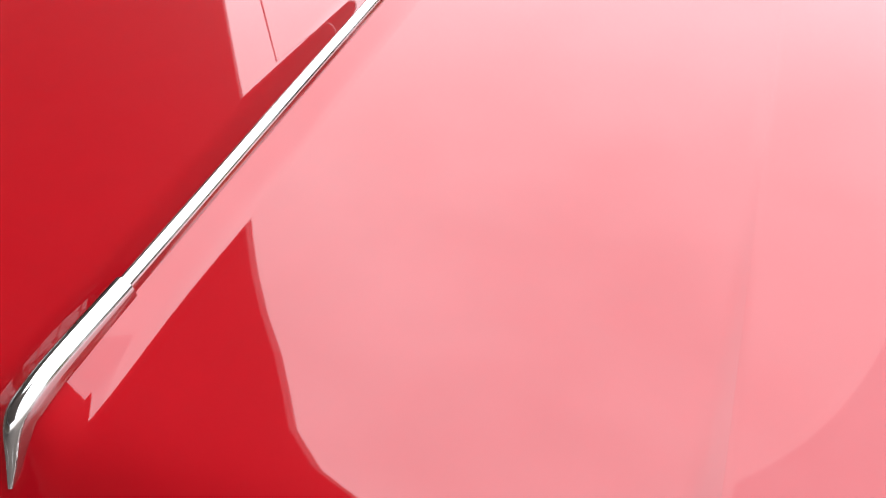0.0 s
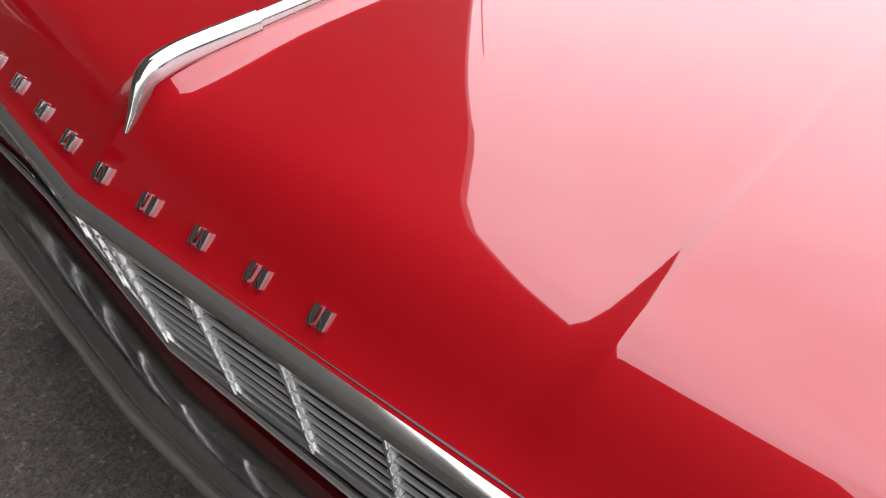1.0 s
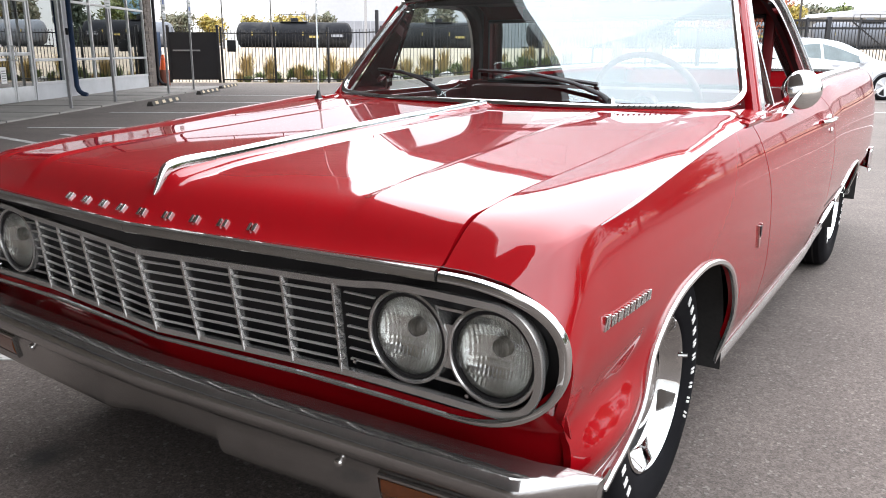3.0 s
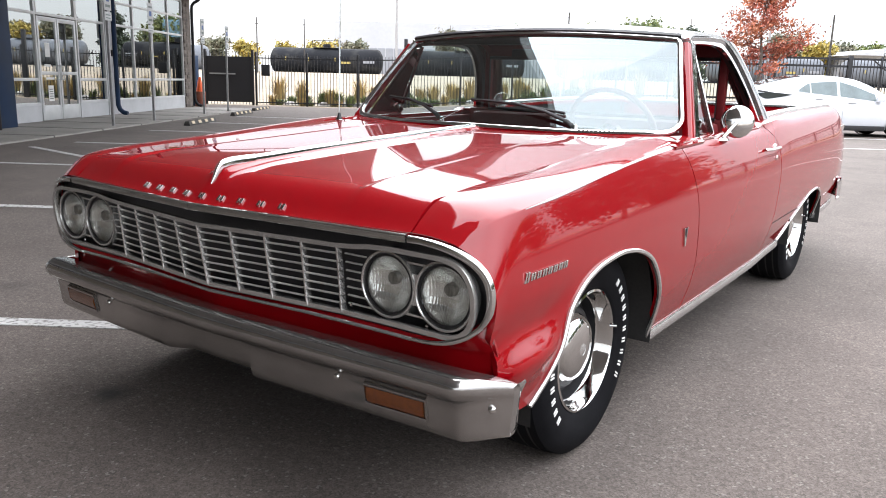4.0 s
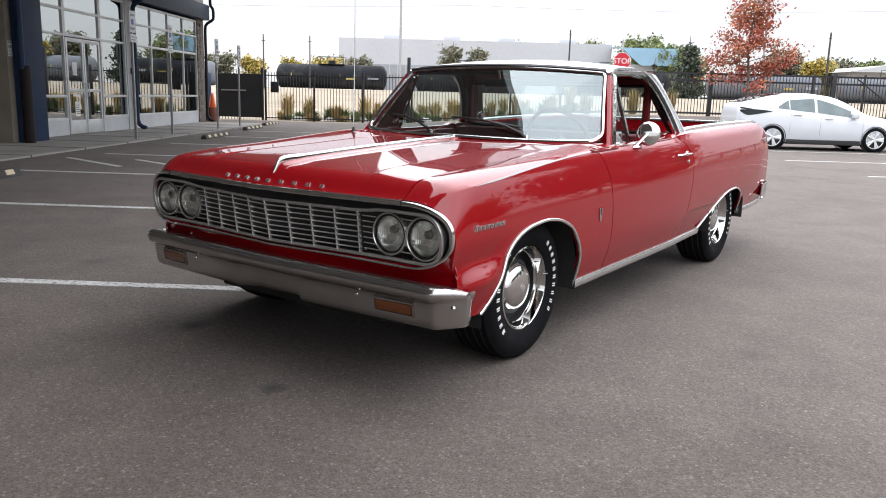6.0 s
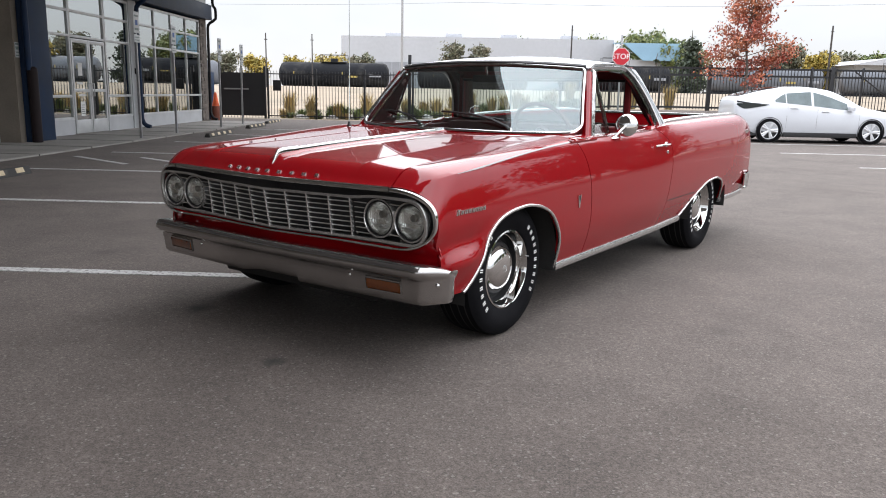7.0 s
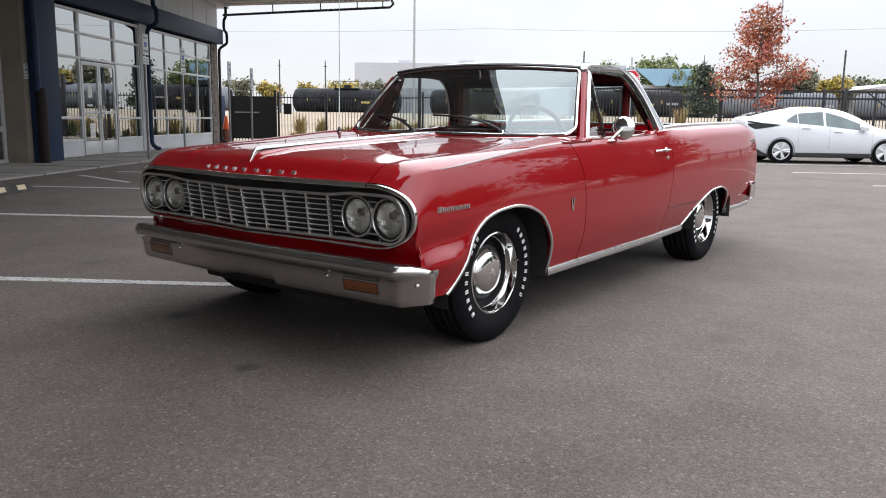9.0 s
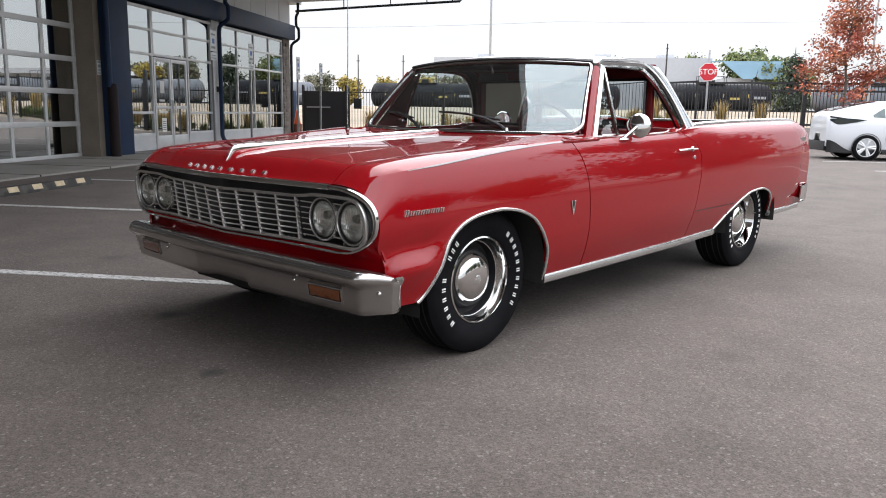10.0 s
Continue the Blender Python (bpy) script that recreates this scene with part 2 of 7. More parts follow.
def leaf_material(name, a, b, c=None):
    mat = material(name, a, 0.6, vary=0.12, vary_scale=0.9, second=b, second_scale=0.9, second_at=(0.42, 0.6))
    nt = mat.node_tree
    bs = nt.nodes["Principled BSDF"]
    src = bs.inputs["Base Color"].links[0].from_socket
    geo, hsv, rng = nt.nodes.new("ShaderNodeNewGeometry"), nt.nodes.new("ShaderNodeHueSaturation"), nt.nodes.new("ShaderNodeMapRange")
    rng.inputs["To Min"].default_value, rng.inputs["To Max"].default_value = 0.55, 1.45
    nt.links.new(geo.outputs["Random Per Island"], rng.inputs["Value"])
    nt.links.new(rng.outputs["Result"], hsv.inputs["Value"])
    nt.links.new(src, hsv.inputs["Color"])
    nt.links.new(hsv.outputs["Color"], bs.inputs["Base Color"])
    bs.inputs["Subsurface Weight"].default_value = 0.0
    return mat


M["leaf_red"] = leaf_material("red_autumn_leaves", (0.31, 0.070, 0.040), (0.37, 0.130, 0.055))
M["leaf_green"] = leaf_material("green_leaves", (0.085, 0.12, 0.035), (0.15, 0.16, 0.045))
M["leaf_yellow"] = leaf_material("yellow_leaves", (0.36, 0.26, 0.05), (0.27, 0.23, 0.06))
M["leaf_dark"] = leaf_material("dark_conifer_needles", (0.030, 0.045, 0.028), (0.05, 0.065, 0.035))
M["leaf_grey"] = leaf_material("thin_grey_green_leaves", (0.13, 0.14, 0.09), (0.18, 0.16, 0.11))
M["grass_tan"] = leaf_material("tan_dry_grass", (0.42, 0.30, 0.13), (0.34, 0.27, 0.10))
M["grass_green"] = leaf_material("green_grass_tuft", (0.10, 0.14, 0.04), (0.17, 0.19, 0.06))


def fluted(mat, scale):
    """Adds the fine vertical flutes of pressed lamp glass to a surface's relief."""
    nt = mat.node_tree
    bump = next(n for n in nt.nodes if n.type == "BUMP")
    co = nt.nodes.new("ShaderNodeTexCoord")
    sums = []
    for way, k in (("X", scale), ("Z", scale * 0.4)):
        wave = nt.nodes.new("ShaderNodeTexWave")
        wave.bands_direction = way
        wave.inputs["Scale"].default_value, wave.inputs["Distortion"].default_value = k, 0.6
        nt.links.new(co.outputs["Object"], wave.inputs["Vector"])
        sums.append(wave.outputs["Fac"])
    add = nt.nodes.new("ShaderNodeMath")
    add.operation = "ADD"
    nt.links.new(sums[0], add.inputs[0])
    nt.links.new(sums[1], add.inputs[1])
    old = bump.inputs["Height"].links[0].from_socket
    both = nt.nodes.new("ShaderNodeMath")
    both.operation = "ADD"
    nt.links.new(add.outputs[0], both.inputs[0])
    nt.links.new(old, both.inputs[1])
    nt.links.new(both.outputs[0], bump.inputs["Height"])
    bump.inputs["Distance"].default_value = 0.0006


fluted(M["reflector"], 42)


def asphalt_material():
    """Grey-brown asphalt with pale grit, broad tone and a few oil stains at fixed spots; a tan field past the fence line."""
    mat = material("worn_asphalt", (0.098, 0.081, 0.071), 0.95, vary=0.13, vary_scale=2.3, bump=0.36, bump_scale=120, second=(0.082, 0.067, 0.058), second_scale=0.35)
    nt = mat.node_tree
    bs = nt.nodes["Principled BSDF"]
    src = bs.inputs["Base Color"].links[0].from_socket
    co = nt.nodes.new("ShaderNodeTexCoord")

    def mixed(base, other, fac):
        mx = nt.nodes.new("ShaderNodeMix")
        mx.data_type = "RGBA"
        nt.links.new(base, mx.inputs[6])
        mx.inputs[7].default_value = (*other, 1)
        nt.links.new(fac, mx.inputs[0])
        return mx.outputs[2]

    def ranged(value, lo, hi, a, z):
        r = nt.nodes.new("ShaderNodeMapRange")
        for key, v in zip(("From Min", "From Max", "To Min", "To Max"), (lo, hi, a, z)):
            r.inputs[key].default_value = v
        nt.links.new(value, r.inputs["Value"])
        return r.outputs["Result"]

    grit = nt.nodes.new("ShaderNodeTexVoronoi")
    grit.inputs["Scale"].default_value = 85
    nt.links.new(co.outputs["Object"], grit.inputs["Vector"])
    tones = []
    for size, lo, hi in ((210, 0.66, 1.34), (85, 0.84, 1.18)):
        if size != 210:
            grit = nt.nodes.new("ShaderNodeTexVoronoi")
            nt.links.new(co.outputs["Object"], grit.inputs["Vector"])
        grit.inputs["Scale"].default_value = size
        pick = nt.nodes.new("ShaderNodeSeparateColor")
        nt.links.new(grit.outputs["Color"], pick.inputs[0])
        tones.append(ranged(pick.outputs[0], 0, 1, lo, hi))
    both = nt.nodes.new("ShaderNodeMath")
    both.operation = "MULTIPLY"
    nt.links.new(tones[0], both.inputs[0])
    nt.links.new(tones[1], both.inputs[1])
    stones = nt.nodes.new("ShaderNodeHueSaturation")
    nt.links.new(src, stones.inputs["Color"])
    nt.links.new(both.outputs[0], stones.inputs["Value"])
    src = stones.outputs["Color"]
    chip = nt.nodes.new("ShaderNodeTexVoronoi")       # sparse pale chips
    chip.inputs["Scale"].default_value = 120
    nt.links.new(co.outputs["Object"], chip.inputs["Vector"])
    chosen = nt.nodes.new("ShaderNodeSeparateColor")
    nt.links.new(chip.outputs["Color"], chosen.inputs[0])
    src = mixed(src, (0.25, 0.23, 0.21), ranged(chosen.outputs[1], 0.955, 0.985, 0, 0.42))
    wob = nt.nodes.new("ShaderNodeTexNoise")
    wob.inputs["Scale"].default_value = 14
    nt.links.new(co.outputs["Object"], wob.inputs["Vector"])
    for x, y, r, k in ((0.30, -1.01, 0.055, 0.85), (-0.66, -0.69, 0.075, 0.9), (0.55, 1.9, 0.3, 0.25), (1.75, 0.75, 0.09, 0.35), (2.2, 3.4, 0.16, 0.3), (-2.4, -0.2, 0.10, 0.4), (2.6, 1.2, 0.08, 0.3)):
        d = nt.nodes.new("ShaderNodeVectorMath")
        d.operation = "DISTANCE"
        d.inputs[1].default_value = (x, y, 0)
        nt.links.new(co.outputs["Object"], d.inputs[0])
        w = nt.nodes.new("ShaderNodeMath")
        w.operation = "MULTIPLY_ADD"
        nt.links.new(wob.outputs["Fac"], w.inputs[0])
        w.inputs[1].default_value = r * 1.2
        nt.links.new(d.outputs["Value"], w.inputs[2])
        src = mixed(src, (0.028, 0.026, 0.024), ranged(w.outputs[0], r * 0.9, r * 1.9, k, 0))
    nt.links.new(src, bs.inputs["Base Color"])
    return mat


M["asphalt"] = asphalt_material()
M["field"] = material("dry_tan_field", (0.27, 0.215, 0.155), 0.95, vary=0.15, vary_scale=0.25, bump=0.5, bump_scale=20, second=(0.21, 0.175, 0.125), second_scale=0.12)


# ---- mesh helpers ----
def curve(xs, ys):
    """A smooth curve through points that does not overshoot (monotone cubic)."""
    x, y = np.array(xs, float), np.array(ys, float)
    h, d = np.diff(x), np.diff(y) / np.diff(x)
    m = np.zeros(len(x))
    m[0], m[-1] = d[0], d[-1]
    for i in range(1, len(x) - 1):
        if d[i - 1] * d[i] > 0:
            a, b = 2 * h[i] + h[i - 1], h[i] + 2 * h[i - 1]
            m[i] = (a + b) / (a / d[i - 1] + b / d[i])

    def at(q):
        q = min(max(q, x[0]), x[-1])
        i = min(max(int(np.searchsorted(x, q)) - 1, 0), len(h) - 1)
        t = (q - x[i]) / h[i]
        return float((1 + 2 * t) * (1 - t) ** 2 * y[i] + t * (1 - t) ** 2 * h[i] * m[i] + t * t * (3 - 2 * t) * y[i + 1] + t * t * (t - 1) * h[i] * m[i + 1])

    return at


def smooth_line(pts, n):
    """n points evenly along a smooth line through pts."""
    p = np.array(pts, float)
    s = np.r_[0, np.cumsum(np.linalg.norm(np.diff(p, axis=0), axis=1))]
    fs = [curve(s, p[:, k]) for k in range(p.shape[1])]
    return [tuple(f(q) for f in fs) for q in np.linspace(0, s[-1], n)]


def lerp(a, b, t):
    return a + (b - a) * t


def finish(bm, angle=38):
    bmesh.ops.recalc_face_normals(bm, faces=bm.faces)
    lim = radians(angle)
    for f in bm.faces:
        f.smooth = True
    for e in bm.edges:
        if len(e.link_faces) == 2 and e.calc_face_angle(0) > lim:
            e.smooth = False


def part(name, bm, mat, parent=None, label="", angle=38, keep=False):
    """One mesh object out of a bmesh, under a thing or under a part."""
    if not keep:
        finish(bm, angle)
    me = bpy.data.meshes.new(name)
    bm.to_mesh(me)
    bm.free()
    me.materials.append(mat)
    ob = new(name, me)
    if parent:
        ob.parent = parent
    if label:
        ob["label"] = label
    return ob


def thing(name, label, category, m=None, group="", kind=""):
    """An empty at a thing's base that carries its parts."""
    ob = new(name)
    ob.empty_display_size = 0.1
    if m:
        ob.matrix_basis = m
    return tagged(ob, label, category, group, kind)


def grid(bm, rows):
    """A sheet through rows of points."""
    vs = [[bm.verts.new(p) for p in r] for r in rows]
    for a, b in zip(vs, vs[1:]):
        for i in range(len(a) - 1):
            bm.faces.new((a[i], a[i + 1], b[i + 1], b[i]))
    return vs


def rim(bm, depth):
    """Turns the open edge of a sheet inwards, as a pressed panel's flange."""
    bmesh.ops.remove_doubles(bm, verts=bm.verts, dist=1e-5)
    bmesh.ops.recalc_face_normals(bm, faces=bm.faces)
    bm.normal_update()
    edges = [e for e in bm.edges if len(e.link_faces) == 1]
    normals = {v: v.normal.copy() for e in edges for v in e.verts}
    made = bmesh.ops.extrude_edge_only(bm, edges=edges)
    fresh = [v for v in made["geom"] if isinstance(v, bmesh.types.BMVert)]
    old = list(normals)
    for v in fresh:
        near = min(old, key=lambda o: (o.co - v.co).length_squared)
        v.co -= normals[near] * depth


def outward(bm, centre):
    """Faces of an open sheet turned away from a centre."""
    bm.normal_update()
    flip = [f for f in bm.faces if f.normal.dot(f.calc_center_median() - Vector(centre)) < 0]
    bmesh.ops.reverse_faces(bm, faces=flip)


def box(bm, x0, x1, y0, y1, z0, z1, bevel=0.0, m=None):
    made = bmesh.ops.create_cube(bm, size=1, matrix=Matrix.LocRotScale(((x0 + x1) / 2, (y0 + y1) / 2, (z0 + z1) / 2), None, (abs(x1 - x0), abs(y1 - y0), abs(z1 - z0))))
    verts = made["verts"]
    if bevel:
        es = list({e for v in verts for e in v.link_edges})
        b = bmesh.ops.bevel(bm, geom=es, offset=bevel, segments=2, affect="EDGES", profile=0.6)
        verts = list({v for f in b["faces"] for v in f.verts} | {v for v in verts if v.is_valid})
    if m:
        bmesh.ops.transform(bm, matrix=m, verts=verts)
    return verts


def newbox(*a, **k):
    bm = bmesh.new()
    box(bm, *a, **k)
    return bm


def lathe(bm, profile, n=32, m=None, arc=(0, 2 * math.pi)):
    """Turns a profile of (radius, height) round the local z axis."""
    full = arc[1] - arc[0] > 6.28
    steps = n if full else n + 1
    rings = []
    for r, h in profile:
        ring = []
        for i in range(steps):
            a = arc[0] + (arc[1] - arc[0]) * i / n
            p = Vector((r * math.cos(a), r * math.sin(a), h))
            ring.append(bm.verts.new(m @ p if m else p))
        rings.append(ring)
    for a, b in zip(rings, rings[1:]):
        for i in range(n if full else n):
            j = (i + 1) % steps
            try:
                bm.faces.new((a[i], a[j], b[j], b[i]))
            except ValueError:
                pass
    if full:
        bmesh.ops.remove_doubles(bm, verts=[v for r in rings for v in r], dist=1e-6)
    return bm


def sweep(bm, line, shape, up=(0, 0, 1), closed=False, caps=True, scale=None):
    """Carries a closed shape of (side, up) offsets along a line of points."""
    pts = [Vector(p) for p in line]
    rings = []
    n = len(pts)
    for i, p in enumerate(pts):
        a = pts[(i - 1) % n] if closed or i else pts[0]
        b = pts[(i + 1) % n] if closed or i < n - 1 else pts[-1]
        t = (b - a).normalized()
        upv = Vector(up(i) if callable(up) else up)
        side = t.cross(upv).normalized()
        top = side.cross(t).normalized()
        k = scale(i / max(1, n - 1)) if scale else 1
        rings.append([bm.verts.new(p + side * s * k + top * h * k) for s, h in shape])
    m = len(shape)
    pairs = list(zip(rings, rings[1:])) + ([(rings[-1], rings[0])] if closed else [])
    for a, b in pairs:
        for i in range(m):
            bm.faces.new((a[i], a[(i + 1) % m], b[(i + 1) % m], b[i]))
    if caps and not closed:
        bm.faces.new(rings[0][::-1])
        bm.faces.new(rings[-1])
    return bm


def round_shape(r, n=8, flat=1.0):
    return [(r * math.cos(2 * math.pi * i / n), r * flat * math.sin(2 * math.pi * i / n)) for i in range(n)]


def tube(line, r, n=8, up=(0, 0, 1), closed=False, flat=1.0, scale=None):
    return sweep(bmesh.new(), line, round_shape(r, n, flat), up, closed, True, scale)


def prism(outline, depth, m=None, bevel=0.0):
    """An outline in x and y raised along z by depth."""
    bm = bmesh.new()
    low = [bm.verts.new((x, y, 0)) for x, y in outline]
    f = bm.faces.new(low)
    made = bmesh.ops.extrude_face_region(bm, geom=[f])
    top = [v for v in made["geom"] if isinstance(v, bmesh.types.BMVert)]
    for v in top:
        v.co.z += depth
    if bevel:
        es = [e for e in bm.edges if all(v in top for v in e.verts)]
        bmesh.ops.bevel(bm, geom=es, offset=bevel, segments=2, affect="EDGES")
    if m:
        bmesh.ops.transform(bm, matrix=m, verts=bm.verts)
    return bm


def letters(text, size, depth, m):
    """Raised writing in the built-in font, as a mesh."""
    cu = bpy.data.curves.new("writing", "FONT")
    cu.body, cu.size, cu.extrude, cu.align_x, cu.align_y = text, size, depth, "CENTER", "CENTER"
    tmp = bpy.data.objects.new("writing", cu)
    scene.collection.objects.link(tmp)
    me = bpy.data.meshes.new_from_object(tmp.evaluated_get(bpy.context.evaluated_depsgraph_get()))
    bm = bmesh.new()
    bm.from_mesh(me)
    bmesh.ops.transform(bm, matrix=m, verts=bm.verts)
    bpy.data.objects.remove(tmp)
    bpy.data.curves.remove(cu)
    bpy.data.meshes.remove(me)
    return bm


# ---- the red pickup: x across, y from the front axle to the rear, z up ----
RAKE = 0.016
car = thing("pickup_car", "glossy red classic coupe-utility pickup with chrome trim parked on asphalt", "car")


def body(name, bm, mat, parent=None, label="", angle=38, mirror=False, flange=0.0, centre=None):
    """A part of the pickup's body, which stands slightly nose-down on its wheels."""
    if flange:
        rim(bm, flange)
    if mirror:
        for v in bm.verts:
            v.co.x = -v.co.x
    finish(bm, angle)
    if centre:
        outward(bm, centre)
    for v in bm.verts:
        v.co.z += RAKE * v.co.y
    return part(name, bm, mat, parent or car, label, keep=True)


NOSE = 0.735                                     # half the bonnet's width


def nose_y(x):
    return -0.797 + 0.068 * (abs(x) / NOSE) if abs(x) < NOSE else -0.729 + 0.10 * (abs(x) - NOSE)


def bonnet_front(x):
    """Height of the bonnet's front lip."""
    return 0.804 - 0.002 * (abs(x) / NOSE)


bonnet_rise = curve((0, 0.012, 0.03, 0.05, 0.07, 0.085, 0.10, 0.12, 0.18, 0.235, 0.36, 0.75, 1.5), (0, 0.007, 0.022, 0.043, 0.061, 0.071, 0.078, 0.083, 0.091, 0.097, 0.105, 0.121, 0.143))


def crease_x(y):
    """The crease along each side of the bonnet runs in towards the windscreen."""
    return lerp(0.527, 0.440, min(1.0, max(0.0, (y + 0.73) / 1.30)))


def ease(t):
    t = min(1.0, max(0.0, t))
    return t * t * (3 - 2 * t)


def bonnet_z(x, y):
    k, d = abs(x), max(0.0, y - nose_y(x))
    full = min(1.0, d / 0.16)
    c = crease_x(y)
    crown = 0.006 * (k / c) ** 2 if k < c else 0.006 + 0.035 * (k - c)
    steep = 0.27 + 0.22 * ease((-0.50 - y) / 0.18)
    spine = max(0.0, 0.0425 * steep - steep * abs(x - 0.012)) * ease((d - 0.066) / 0.030)
    reach = 0.004 + 0.025 * min(1.0, max(0.0, (-0.38 - y) / 0.32))
    ridge = 0.32 * (max(0.0, k - c + reach) if k < c else reach * max(0.0, 1 - (k - c) / 0.19))
    lift = 0.026 * (k / NOSE) ** 2 * ease((y + 0.15) / 0.80)
    return bonnet_front(x) + bonnet_rise(d) - crown * full + spine + ridge * full + lift


BONNET_END = 0.640


def build_bonnet():
    bm = bmesh.new()
    xs = sorted({round(s * v, 4) for s in (-1, 1) for v in (0, 0.006, 0.012, 0.020, 0.030, 0.038, 0.046, 0.0535, 0.0565, 0.062, 0.070, 0.09, 0.12, 0.16, 0.2, 0.24, 0.28, 0.32, 0.36, 0.38, 0.395, 0.405, 0.412, 0.42, 0.428, 0.436, 0.444, 0.452, 0.4595, 0.4605, 0.47, 0.48, 0.50, 0.53, 0.57, 0.61, 0.64, 0.66, 0.67, 0.69, 0.705, 0.717, 0.727, 0.731)})
    vs = [0, 0.004, 0.009, 0.015, 0.022, 0.03, 0.038, 0.047, 0.057, 0.068, 0.08, 0.094, 0.11, 0.128, 0.148, 0.17, 0.195, 0.22, 0.25, 0.28, 0.32, 0.36, 0.41, 0.46, 0.52, 0.58, 0.64, 0.7, 0.76, 0.82, 0.88, 0.94, 1.0]
    rows = []
    for v in vs:
        row = []
        for x in xs:
            y0 = nose_y(x)
            y = y0 + v * (BONNET_END - 0.05 * (abs(x) / NOSE) ** 2 - y0)
            c, k = crease_x(y), abs(x)
            k = k * c / 0.46 if k < 0.46 else c + (k - 0.46) * (0.731 - c) / 0.271
            k = math.copysign(k, x)
            row.append((k, y, bonnet_z(k, y)))
        rows.append(row)
    grid(bm, rows)
    return body("bonnet", bm, M["red"], label="glossy red bonnet with a raised centre spine", flange=0.018)


bonnet = build_bonnet()

# centre strip, wider where it bends down over the nose
STRIP_X = 0.016
strip = smooth_line([(STRIP_X, y, bonnet_z(STRIP_X, y) + up) for y, up in ((-0.738, 0.0), (-0.728, 0.006), (-0.70, 0.010), (-0.66, 0.008), (-0.575, 0.005), (-0.3, 0.004), (0.1, 0.003), (0.62, 0.003))], 240)
SPEAR = [(-0.0105, -0.012), (0.0105, -0.012), (0.0105, 0.000), (0.0088, 0.0045), (0.0050, 0.0085), (0.0012, 0.0105), (-0.0012, 0.0105), (-0.0050, 0.0085), (-0.0088, 0.0045), (-0.0105, 0.000)]
body("bonnet_spear", sweep(bmesh.new(), [p for p in strip if p[1] < -0.57], SPEAR, scale=lambda t: min(1, 0.22 + 2.9 * t - 2.1 * t * t) if t < 0.5 else 1), M["chrome"], bonnet, "polished chrome spear tip", angle=60)
body("bonnet_strip", sweep(bmesh.new(), [p for p in strip if p[1] > -0.585], [(x * 0.72, z * 0.80 if z > 0 else z) for x, z in SPEAR]), M["chrome"], bonnet, "chrome centre strip", angle=60)


def bar_block(w, h, bar, z0, z1, lean=0.0):
    """A plain badge block: two upright bars with a slot between them."""
    bm = bmesh.new()
    box(bm, -w, -w + bar, -h, h, z0, z1, bar * 0.2)
    box(bm, w - bar * 1.15, w, -h, h, z0, z1, bar * 0.2)
    for v in bm.verts:
        v.co.x += v.co.y * lean
    return bm


# nine small chrome badge blocks along the bonnet's lip
for i in range(9):
    x = -0.284 + 0.0748 * i
    y = nose_y(x) + 0.026
    z = bonnet_z(x, y)
    tilt = math.degrees(math.atan2(bonnet_z(x, y + 0.012) - bonnet_z(x, y - 0.008), 0.020))
    m = pose(x, y, z, tilt, 0, math.degrees(math.atan2(0.068, NOSE)) * (1 if x > 0 else -1))
    bm = bar_block((0.0095, 0.0108)[i % 2], 0.0090, 0.0068, -0.003, 0.0055)
    bmesh.ops.transform(bm, matrix=m, verts=bm.verts)
    body("bonnet_badge_block", bm, M["chrome"], bonnet, "small chrome badge block")


# lip trim along the bonnet and round each headlamp pair
TRIM = [(-0.006, -0.017), (0.003, -0.017), (0.0065, -0.014), (0.0085, -0.004), (0.0080, 0.0025), (0.005, 0.0042), (-0.004, 0.0045)]
SURROUND = [(-0.006, -0.010), (-0.006, 0.002), (-0.0045, 0.0050), (0.002, 0.0075), (0.0095, 0.0068), (0.0125, 0.003), (0.0135, -0.016)]


def capsule(r_x, r_z, cx, cz, y_at, n=26):
    """The round end of the grille opening, from its top at cx round to its bottom."""
    pts = []
    for i in range(n + 1):
        a = math.pi / 2 - math.pi * i / n
        c, s = math.cos(a), math.sin(a)
        x = cx + r_x * abs(c) ** 0.85 * (1 if c > 0 else -1)
        z = cz + r_z * abs(s) ** 0.85 * (1 if s > 0 else -1)
        pts.append((x, y_at(x, z), z))
    return pts


CZ, CR = 0.670, 0.134                            # middle and half height of the grille opening


def front_y(x, z):
    """The sloping plane of the grille opening."""
    t = min(1, max(0, (0.80 - z) / 0.26))
    return lerp(nose_y(x) + 0.004, grille_y(x, z) - 0.003 - 0.011 * min(1, abs(x) / 0.6), t) + 0.034 * max(0.0, (abs(x) - 0.80) / 0.145) ** 2


def grille_y(x, z=0.655):
    """The grille folds to a shallow point in the middle, leans forward at its top and lies flat at the lamps."""
    k, t = abs(x), (z - 0.55) / 0.19
    mid, side = lerp(-0.742, -0.776, t), lerp(-0.694, -0.714, t)
    return lerp(mid, side, min(1, k / 0.49))


